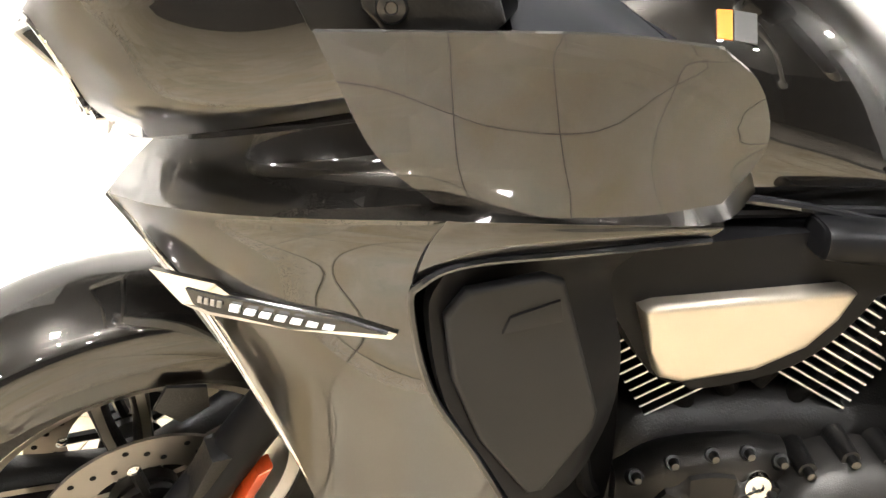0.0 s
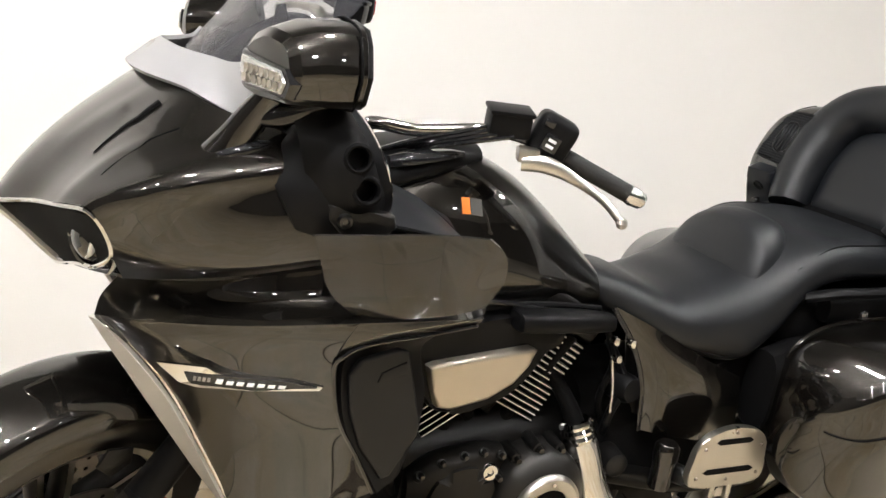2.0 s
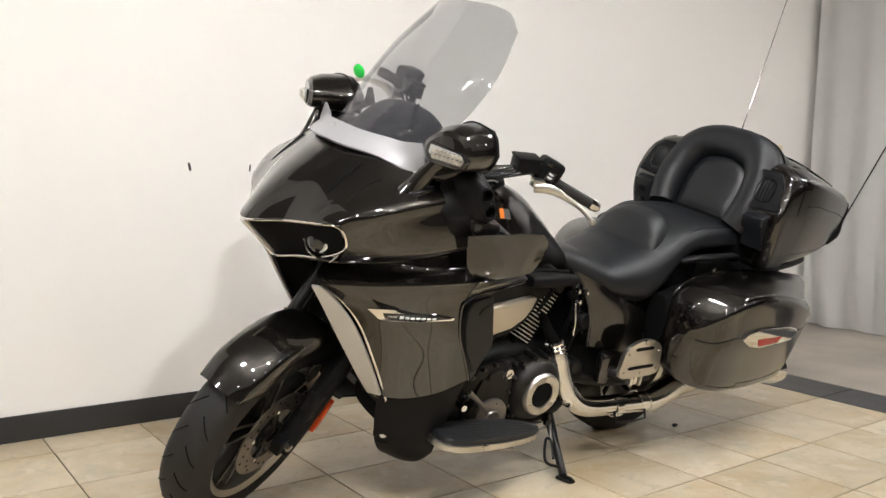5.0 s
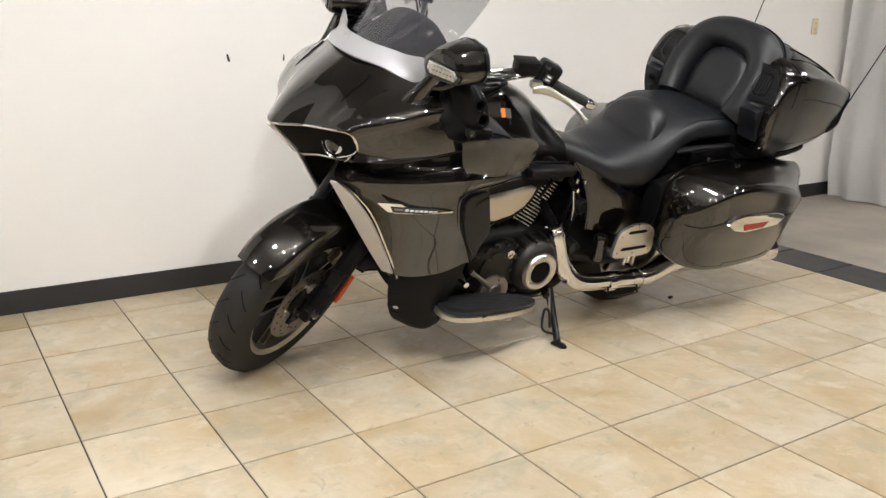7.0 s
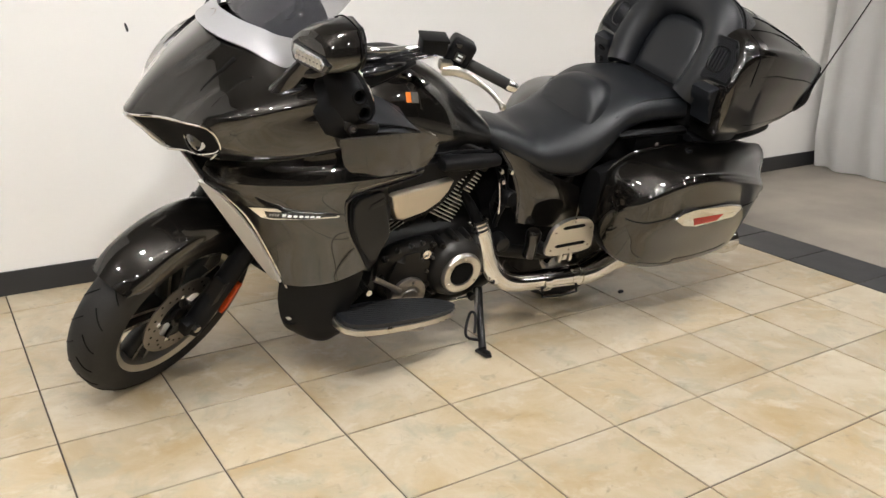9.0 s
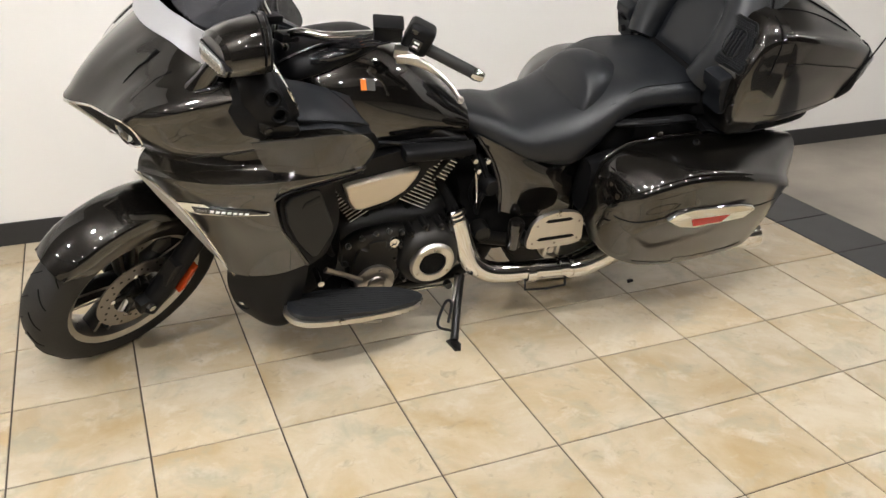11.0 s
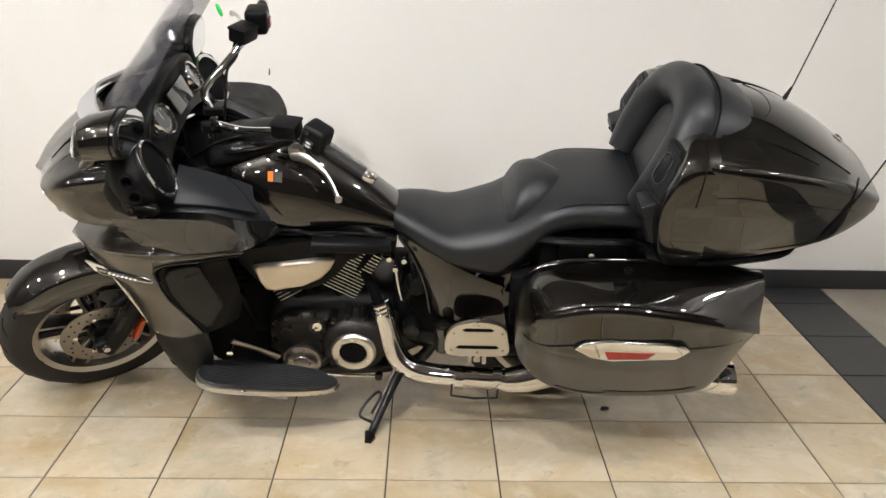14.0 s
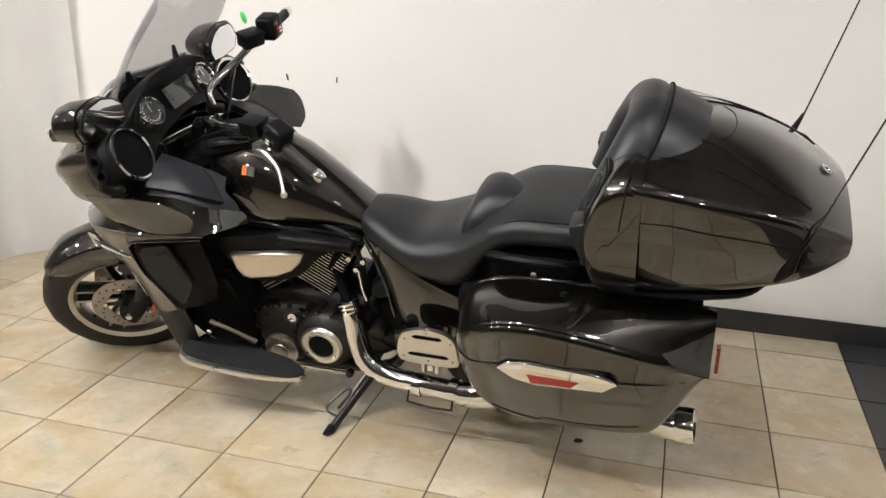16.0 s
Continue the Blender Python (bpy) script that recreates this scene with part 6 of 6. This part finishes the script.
    # cylinders with fins
    for nm, base, top in (("rear_cylinder", Vector((0.915, 0, 0.515)), Vector((1.045, 0, 0.745))), ("front_cylinder", Vector((0.83, 0, 0.50)), Vector((0.68, 0, 0.735)))):
        ax = (top - base).normalized()
        cyl = part(nm, tube(B(), [base, top], 0.085, 0, 24), NEAR_BLACK, bike, "black finned engine cylinder")
        side = ax.cross(Vector((0, 1, 0))).normalized()
        rot = Matrix((side, Vector((0, 1, 0)), ax)).transposed().to_4x4()
        me = None
        for k in range(15):
            cpt = base + (top - base) * (0.20 + 0.054 * k)
            if me is None:
                bm = B()
                box(bm, (-0.086, -0.142, -0.0026), (0.086, 0.142, 0.0026), 0.0012, 1)
                for v in bm.verts:
                    if abs(v.co.x) > 0.06 and abs(v.co.y) > 0.12:
                        v.co.x *= 0.86
                fin = part("fin", bm, ENGINE, cyl)
                me = fin.data
                me.materials.append(FIN_GLINT)
                # The rim faces of each fin carry the painted glint.
                for face in me.polygons:
                    if abs(face.normal.z) < 0.5:
                        face.material_index = 1
            else:
                fin = new("fin", me)
                fin.parent = cyl
            fin.matrix_basis = Matrix.Translation(cpt) @ rot
        part("cylinder_head", turned(box(B(), (-0.095, -0.14, 0.0), (0.095, 0.14, 0.07), 0.02, 3), Matrix.Translation(top) @ rot), ENGINE, cyl)
        bm = B()
        tube(bm, [base + Vector((0, -0.115, 0.02)) + side * 0.03, top + Vector((0, -0.135, 0)) + side * 0.03], 0.016, 0, 12)
        tube(bm, [base + Vector((0, -0.115, 0.02)) - side * 0.03, top + Vector((0, -0.135, 0)) - side * 0.03], 0.016, 0, 12)
        part("pushrod_tube", bm, NEAR_BLACK, cyl)
    # air cleaner cover
    net = [(0.615, 0.775), (0.70, 0.79), (0.90, 0.80), (1.02, 0.79), (1.065, 0.755), (1.02, 0.735), (0.965, 0.66), (0.90, 0.615), (0.80, 0.597), (0.735, 0.606), (0.70, 0.645), (0.665, 0.70)]
    TURN = Matrix.Translation((0.70, -0.24, 0)) @ Matrix.Rotation(radians(11), 4, "Z") @ Matrix.Translation((-0.70, 0.24, 0))
    ac = part("air_cleaner", turned(plate(B(), net, -0.225, -0.10, 0.02, 3, rounded=40), TURN), PLASTIC, bike, "black air cleaner housing with champagne metal insert")
    ins = [(0.682, 0.724), (0.70, 0.729), (0.94, 0.733), (0.955, 0.726), (0.938, 0.69), (0.902, 0.655), (0.84, 0.63), (0.745, 0.622), (0.715, 0.632), (0.70, 0.67)]
    part("metal_insert", turned(plate(B(), ins, -0.248, -0.215, 0.010, 3), TURN), CREAM_METAL, ac, "champagne metal insert")
    part("intake_bar", loft(B(), [(0.88, -0.20, 0.80, 0.03, 0.018, 3, 1), (0.90, -0.205, 0.80, 0.035, 0.022, 3, 1), (1.05, -0.195, 0.79, 0.033, 0.022, 3, 1), (1.14, -0.17, 0.775, 0.025, 0.018, 3, 1)], 16, 12), PLASTIC, ac)
    bm = B()
    for k in range(6):
        box(bm, (0.60 + 0.004 * k, -0.21, 0.77 - 0.028 * k - 0.01), (0.635 + 0.004 * k, -0.17, 0.77 - 0.028 * k + 0.006), 0.003, 1)
    part("intake_ribs", bm, NEAR_BLACK, ac)
    # plumbing and wiring round the engine
    lines = [("cable", [(0.60, -0.15, 0.84), (0.75, -0.17, 0.815), (0.95, -0.17, 0.82), (1.12, -0.15, 0.80)], 0.007, PLASTIC), ("cable", [(0.62, -0.16, 0.815), (0.80, -0.18, 0.835), (1.0, -0.18, 0.805), (1.15, -0.14, 0.78)], 0.006, BLACK_GLOSS),
             ("hose", [(1.14, -0.15, 0.77), (1.17, -0.17, 0.68), (1.16, -0.16, 0.58), (1.20, -0.14, 0.50)], 0.008, NEAR_BLACK), ("clutch_rod", [(1.155, -0.185, 0.69), (1.165, -0.195, 0.62), (1.175, -0.19, 0.56)], 0.0045, CHROME),
             ("hose", [(1.20, -0.10, 0.70), (1.22, -0.16, 0.62), (1.19, -0.17, 0.54), (1.22, -0.12, 0.44)], 0.011, PLASTIC),
             ("hose", [(0.62, -0.22, 0.60), (0.64, -0.20, 0.50), (0.66, -0.18, 0.42), (0.70, -0.12, 0.36)], 0.014, PLASTIC)]
    for nm, pts, r, mt in lines:
        part(nm, tube(B(), pts, r, 22, 8), mt, bike)
    for p in ((1.155, -0.20, 0.70), (1.185, -0.20, 0.735), (1.135, -0.205, 0.745)):
        part("linkage_nut", lathe(B(), [(0, 0.012), (0.009, 0.010), (0.011, 0), (0.008, -0.01), (0, -0.01)], p, (0.1, -1, 0.1), 10), CHROME, bike)
    part("brake_master", lathe(B(), [(0, 0.03), (0.028, 0.028), (0.034, 0.015), (0.036, -0.03), (0, -0.03)], (1.225, -0.16, 0.605), (0.2, -1, 0.1), 24), PLASTIC, bike, "black round hydraulic housing")
    part("swingarm_pivot", lathe(B(), [(0, 0.03), (0.022, 0.03), (0.03, 0.024), (0.034, -0.03), (0, -0.03)], (1.21, -0.19, 0.43), (0, -1, 0), 20), ENGINE, bike)
    fr = part("frame", tube(B(), [(0.42, -0.10, 0.92), (0.48, -0.13, 0.6), (0.56, -0.14, 0.32), (0.72, -0.15, 0.22), (1.0, -0.15, 0.20), (1.24, -0.13, 0.24), (1.30, -0.12, 0.45), (1.26, -0.11, 0.74)], 0.022, 44, 12), ENGINE, bike, "black tubular frame")
    part("frame_rail", tube(B(), [(0.42, 0.10, 0.92), (0.48, 0.13, 0.6), (0.56, 0.14, 0.32), (0.72, 0.15, 0.22), (1.0, 0.15, 0.20), (1.24, 0.13, 0.24), (1.30, 0.12, 0.45), (1.26, 0.11, 0.74)], 0.022, 44, 12), ENGINE, fr)
    # Near-black filler bodies inside the frame, so the gaps look deep in shade.
    part("backbone", tube(B(), [(0.38, 0, 1.0), (0.6, 0, 0.92), (0.9, 0, 0.80), (1.25, 0, 0.76), (1.6, 0, 0.78), (2.0, 0, 0.78)], 0.05, 24, 12), NEAR_BLACK, fr)
    part("head_tube", tube(B(), [Vector((0.045, 0, 0.30)) + RAKE * 0.55, Vector((0.045, 0, 0.30)) + RAKE * 0.84], 0.05, 0, 16), ENGINE, fr)
    part("radiator_shroud", loft(B(), [(0.46, 0, 0.55, 0.30, 0.22, 3, 0.95), (0.52, 0, 0.52, 0.29, 0.27, 3.2, 0.95), (0.60, 0, 0.47, 0.24, 0.25, 3.2, 0.95), (0.70, 0, 0.42, 0.16, 0.18, 3, 0.95)], 24, 12), NEAR_BLACK, fr, "black radiator shroud")
    part("belly_pan", loft(B(), [(0.50, 0, 0.26, 0.18, 0.05, 3, 1), (0.65, 0, 0.24, 0.2, 0.06, 3, 1), (0.85, 0, 0.23, 0.18, 0.05, 3, 1), (1.15, 0, 0.24, 0.14, 0.05, 3, 1)], 20, 10), NEAR_BLACK, fr)
    part("radiator", box(B(), (0.40, -0.24, 0.38), (0.46, 0.24, 0.80), 0.012, 2), NEAR_BLACK, fr)
    part("gearbox", loft(B(), [(1.14, 0, 0.45, 0.14, 0.16, 3, 1), (1.3, 0, 0.46, 0.14, 0.15, 3, 1), (1.48, 0, 0.48, 0.14, 0.14, 3, 1), (1.55, 0, 0.50, 0.12, 0.1, 3, 1)], 20, 12), NEAR_BLACK, fr)
    part("rear_case", loft(B(), [(1.16, 0, 0.42, 0.15, 0.14, 3, 1), (1.28, 0, 0.41, 0.160, 0.15, 3.2, 1), (1.45, 0, 0.41, 0.165, 0.14, 3.2, 1), (1.60, 0, 0.43, 0.15, 0.12, 3, 1)], 24, 12), NEAR_BLACK, fr)
    part("subframe", loft(B(), [(1.60, 0, 0.76, 0.17, 0.05, 4, 0.95), (1.68, 0, 0.775, 0.225, 0.075, 4, 0.95), (2.0, 0, 0.78, 0.245, 0.075, 4, 0.95), (2.3, 0, 0.80, 0.245, 0.05, 4, 0.95), (2.42, 0, 0.815, 0.20, 0.03, 4, 0.95)], 28, 16), NEAR_BLACK, fr)
    part("swingarm", tube(B(), [(1.22, -0.15, 0.38), (1.45, -0.16, 0.33), (1.70, -0.15, 0.315)], 0.03, 14, 12), ENGINE, fr)


engine()


def floorboards():
    for s in (-1, 1):
        out = [(0.47, 0.335), (0.50, 0.305), (0.66, 0.272), (0.86, 0.275), (0.950, 0.31), (0.957, 0.335), (0.90, 0.372), (0.75, 0.408), (0.58, 0.428), (0.50, 0.42), (0.468, 0.385)]
        tilt = Matrix.Translation((0.51, 0, 0.335)) @ Matrix.Rotation(radians(9), 4, "Y") @ Matrix.Translation((-0.51, 0, 0)) @ Matrix(((1, 0, 0, 0), (0, 0, s, 0), (0, 1, 0, 0), (0, 0, 0, 1)))
        fb = part("floorboard", turned(plate(B(), out, -0.004, 0.016, 0.005, rounded=44), tilt), SILVER, bike, "silver floorboard with black ribbed rubber pad")
        cx, cy = 0.712, 0.352
        pad = part("rubber_pad", turned(plate(B(), [(cx + (x - cx) * 0.965, cy + (y - cy) * 0.88) for x, y in out], 0.015, 0.034, 0.007, rounded=44), tilt), VINYL, fb)
        bm = B()
        for k in range(11):
            y = 0.295 + 0.011 * k
            ins = [x for x in np.linspace(0.48, 0.95, 60) if ((x - cx) / 0.225) ** 2 + ((y - cy) / 0.062) ** 2 < 1]
            if len(ins) > 4:
                tube(bm, [(ins[0], 0.0345, y), (ins[-1], 0.0340, y)], 0.0016, 0, 6)
        part("pad_rib", turned(bm, tilt), RUBBER, pad)
        bm = B()
        box(bm, (0.72, -0.016, 0.385), (0.79, -0.003, 0.41), 0.004, 1)
        part("wear_stud", turned(bm, tilt), STEEL, fb)
        part("board_bracket", tube(B(), [(0.72, s * 0.14, 0.25), (0.72, s * 0.24, 0.27), (0.72, s * 0.33, 0.292)], 0.018, 8, 10), ENGINE, fb)
        # folded passenger board
        pb = [(1.338, 0.425), (1.335, 0.50), (1.352, 0.54), (1.40, 0.562), (1.45, 0.568), (1.505, 0.557), (1.535, 0.535), (1.545, 0.49), (1.545, 0.425), (1.44, 0.418)]
        bm = B()
        plate(bm, pb, s * 0.318, s * 0.300, 0.004, rounded=40)
        pp = part("passenger_board", bm, SILVER, bike, "folded silver passenger floorboard with black inlays")
        for z, w in ((0.534, 0.055), (0.458, 0.075)):
            bm = B()
            plate(bm, [(1.442 - w, z), (1.442 - w + 0.012, z + 0.008), (1.442 + w - 0.012, z + 0.008), (1.442 + w, z), (1.442 + w - 0.012, z - 0.006), (1.442 - w + 0.012, z - 0.006)], s * 0.3205, s * 0.31, 0.002)
            part("rubber_inlay", bm, NEAR_BLACK, pp)
        for x, z in ((1.36, 0.52), (1.525, 0.52), (1.352, 0.445), (1.53, 0.445), (1.442, 0.556), (1.442, 0.436)):
            part("board_screw", lathe(B(), [(0, 0.003), (0.0035, 0.003), (0.0045, 0), (0, 0)], (x, s * 0.318, z), (0, s, 0), 8), STEEL, pp)
        bm = B()
        box(bm, (1.41, s * 0.29, 0.375), (1.425, s * 0.315, 0.43), 0.004, 1)
        box(bm, (1.46, s * 0.29, 0.375), (1.475, s * 0.315, 0.43), 0.004, 1)
        box(bm, (1.43, s * 0.27, 0.38), (1.455, s * 0.31, 0.41), 0.004, 1)
        part("hinge", bm, SILVER, pp)
        part("board_mount", tube(B(), [(1.36, s * 0.20, 0.40), (1.38, s * 0.27, 0.415), (1.44, s * 0.29, 0.405)], [0.026, 0.024, 0.02], 12, 14), ENGINE, pp)
        part("mount_post", lathe(B(), [(0, 0.058), (0.022, 0.056), (0.029, 0.048), (0.030, 0.02), (0.026, 0.0), (0.026, -0.06), (0, -0.06)], (1.322, s * 0.240, 0.440), (0, 0, 1), 28), PAINT, pp)
    # shift lever and rod
    sl = part("shift_lever", tube(B(), [(0.604, -0.338, 0.482), (0.618, -0.334, 0.470), (0.68, -0.308, 0.420), (0.742, -0.284, 0.364)], [0.011, 0.010, 0.009, 0.013], 16, 10, flat=0.6), STEEL, bike, "steel gear shift lever")
    part("shift_peg", tube(B(), [(0.59, -0.27, 0.43), (0.59, -0.345, 0.43)], 0.011, 0, 12), CHROME, sl)
    part("shift_rod", tube(B(), [(0.80, -0.245, 0.25), (1.08, -0.235, 0.238)], 0.006, 0, 10), CHROME, bike, "chrome shift rod")
    part("rod_joint", lathe(B(), [(0, 0.014), (0.014, 0.012), (0.016, 0), (0.014, -0.012), (0, -0.014)], (1.09, -0.235, 0.24), (0, 1, 0), 14), ENGINE, bike)


floorboards()


def sidestand():
    foot = Vector((1.066, -0.405, 0.100))
    piv = Vector((1.165, -0.17, 0.215))
    d = foot - piv
    st = part("sidestand", tube(B(), [piv, piv + d * 0.5, piv + d * 0.93], [0.020, 0.015, 0.015], 10, 10), ENGINE, bike, "black steel sidestand, folded out")
    m = Matrix.Translation(foot) @ Matrix.Rotation(radians(-LEAN_DEG), 4, "X")
    bm = B()
    plate(bm, [(-0.020, -0.024), (0.014, -0.034), (0.022, 0.016), (0.008, 0.046), (-0.014, 0.042)], 0.0, 0.012, 0.004, m=m @ pose(0, 0, 0.0, 90, 0, 0) @ Matrix.Diagonal((1, 1, 1, 1)))
    part("stand_foot", bm, ENGINE, st)
    part("stand_tang", tube(B(), [piv + d * 0.80 + Vector((-0.01, 0, 0)), piv + d * 0.62 + Vector((-0.078, -0.02, 0.0)), piv + d * 0.30 + Vector((-0.058, -0.025, 0.0)), piv + d * 0.34 + Vector((-0.032, -0.022, 0)), piv + d * 0.64 + Vector((-0.034, -0.01, 0))], 0.0055, 24, 8), ENGINE, st)
    part("stand_spring", tube(B(), [piv + Vector((-0.02, -0.02, 0.02)), piv + d * 0.5 + Vector((-0.02, 0, 0))], 0.006, 0, 8), STEEL, st)


sidestand()


def handlebar():
    c = Vector((0.54, 0.02, 1.165))
    turn = Matrix.Translation(c) @ Matrix.Rotation(radians(25), 4, RAKE) @ Matrix.Translation(-c)
    back = turn.inverted()
    L = [Vector(p) for p in ((0.548, -0.035, 1.125), (0.575, -0.055, 1.155), (0.66, -0.085, 1.152), (0.80, -0.130, 1.170), (0.89, -0.152, 1.156), (0.955, -0.175, 1.130), (1.070, -0.230, 1.080))]
    R = [Vector(p) for p in ((0.525, 0.085, 1.13), (0.50, 0.108, 1.20), (0.55, 0.18, 1.255), (0.615, 0.27, 1.32), (0.634, 0.35, 1.343), (0.634, 0.43, 1.352), (0.632, 0.53, 1.362))]

    def basis(p, q, flip):
        a = (q - p).normalized()
        u = (Vector((0, 0, 1)) - a * a.z).normalized()
        return Matrix((a, u, a.cross(u) * flip)).transposed()
    BL, BR = basis(L[4], L[6], 1), basis(R[4], R[6], -1)

    def both(p):
        """The same place on the other side of the bar."""
        return R[4] + BR @ (BL.transposed() @ (Vector(p) - L[4]))
    hb = part("handlebar", tube(B(), [L[0] + Vector((0, 0, -0.03))] + L, 0.0135, 40, 14), CHROME, bike, "chrome pull-back handlebar turned to full lock")
    part("bar_half", tube(B(), [R[0] + Vector((0, 0, -0.03))] + R, 0.0135, 40, 14), CHROME, hb)
    for k, side in enumerate((L, R)):
        f = (lambda p: Vector(p)) if k == 0 else both
        a, b = side[4] + (side[5] - side[4]) * 0.6, side[6]
        ax = (b - a).normalized()
        gp = part("grip", tube(B(), [a, b], 0.0185, 0, 20), RUBBER, hb, "black rubber grip")
        part("bar_end", lathe(B(), [(0.0, -0.002), (0.019, -0.002), (0.021, 0.008), (0.017, 0.03), (0.012, 0.036), (0, 0.036)], b, ax, 20), CHROME, gp)
        sw = side[4] + (side[5] - side[4]) * 0.15
        rot = ax.to_track_quat("X", "Z").to_matrix().to_4x4()
        bm = B()
        box(bm, (-0.040, -0.040, -0.044), (0.044, 0.038, 0.046), 0.022, 4)
        hs = part("switch_housing", turned(bm, Matrix.Translation(sw + Vector((0.012, 0, 0.018))) @ rot), PLASTIC, hb, "black handlebar switch housing")
        place = Matrix.Translation(sw + Vector((0.012, 0, 0.018))) @ rot
        part("switch_button", turned(box(B(), (-0.016, -0.047, -0.024), (0.018, -0.036, 0.010), 0.004, 2), place), BLACK_GLOSS if k == 0 else RED, hs)
        part("switch_toggle", turned(box(B(), (-0.030, -0.045, 0.018), (-0.008, -0.034, 0.034), 0.005, 2), place), BLACK_GLOSS, hs)
        bm = B()
        for q in (-0.013, -0.001):
            box(bm, (-0.007, -0.0478, q - 0.003), (0.009, -0.047, q + 0.003))
        part("switch_mark", turned(bm, place), WHITE_MARK, hs)
        rs = f((0.820, -0.145, 1.192))
        bm = B()
        box(bm, (-0.042, -0.033, -0.026), (0.042, 0.033, 0.022), 0.010, 2)
        box(bm, (-0.045, -0.036, 0.018), (0.045, 0.036, 0.028), 0.006, 2)
        part("fluid_reservoir", turned(bm, Matrix.Translation(rs) @ pose(0, 0, 0, 8, 0, (-15 if k == 0 else 65))), PLASTIC, hb, "black clutch fluid reservoir" if k == 0 else "black brake fluid reservoir")
        lv = [f(p) for p in ((0.838, -0.190, 1.122), (0.885, -0.215, 1.124), (0.938, -0.248, 1.102), (0.972, -0.29, 1.078), (0.995, -0.327, 1.046))]
        le = part("lever", tube(B(), lv, [0.016, 0.017, 0.010, 0.008, 0.008], 22, 12, flat=0.7), SILVER, hb, "polished alloy hand lever")
        part("lever_ball", lathe(B(), [(0, 0.012), (0.0085, 0.0085), (0.012, 0), (0.0085, -0.0085), (0, -0.012)], lv[-1], (0, 0, 1), 14), SILVER, le)
        bm = B()
        box(bm, (-0.02, -0.02, -0.012), (0.022, 0.022, 0.016), 0.006, 2)
        part("lever_perch", turned(bm, Matrix.Translation(f((0.852, -0.182, 1.135))) @ pose(0, 0, 0, 0, 0, -20)), SILVER, le)
        # clamps and risers
        bm = B()
        box(bm, (-0.03, -0.022, -0.012), (0.034, 0.022, 0.016), 0.008, 2)
        part("bar_clamp", turned(bm, Matrix.Translation(side[0] + Vector((0.0, 0, 0.008))) @ pose(0, 0, 0, 0, 10, 25)), PLASTIC, hb)
        for j in range(4):
            o = 0.009 * j
            part("control_cable", tube(B(), [f((0.82, -0.15 - o, 1.195 - o)), f((0.74, -0.13 - o, 1.165 - o * 0.6)), Vector((0.64, -0.09 + o, 1.13 - o)) if k == 0 else Vector((0.56, 0.17 + o, 1.23)), Vector((0.545, -0.08 + 2 * o if k == 0 else 0.12 - o, 1.09 - o)), Vector((0.46, -0.06 + 0.1 * k, 1.03 - 2 * o))], 0.0045, 24, 6), BLACK_GLOSS, hb)
    tc = part("triple_clamp", turned(box(B(), (0.44, -0.13, 1.02), (0.56, 0.13, 1.06), 0.015, 2), turn), PLASTIC, bike, "black upper fork clamp")
    part("key_tag", lathe(B(), [(0, 0.008), (0.020, 0.006), (0.026, 0), (0.020, -0.006), (0, -0.008)], Vector((0.492, 0.45, 1.365)), (1, 0.4, 0.3), 18), GREEN, hb, "bright green tag")


handlebar()
floor_debris()
tiles()
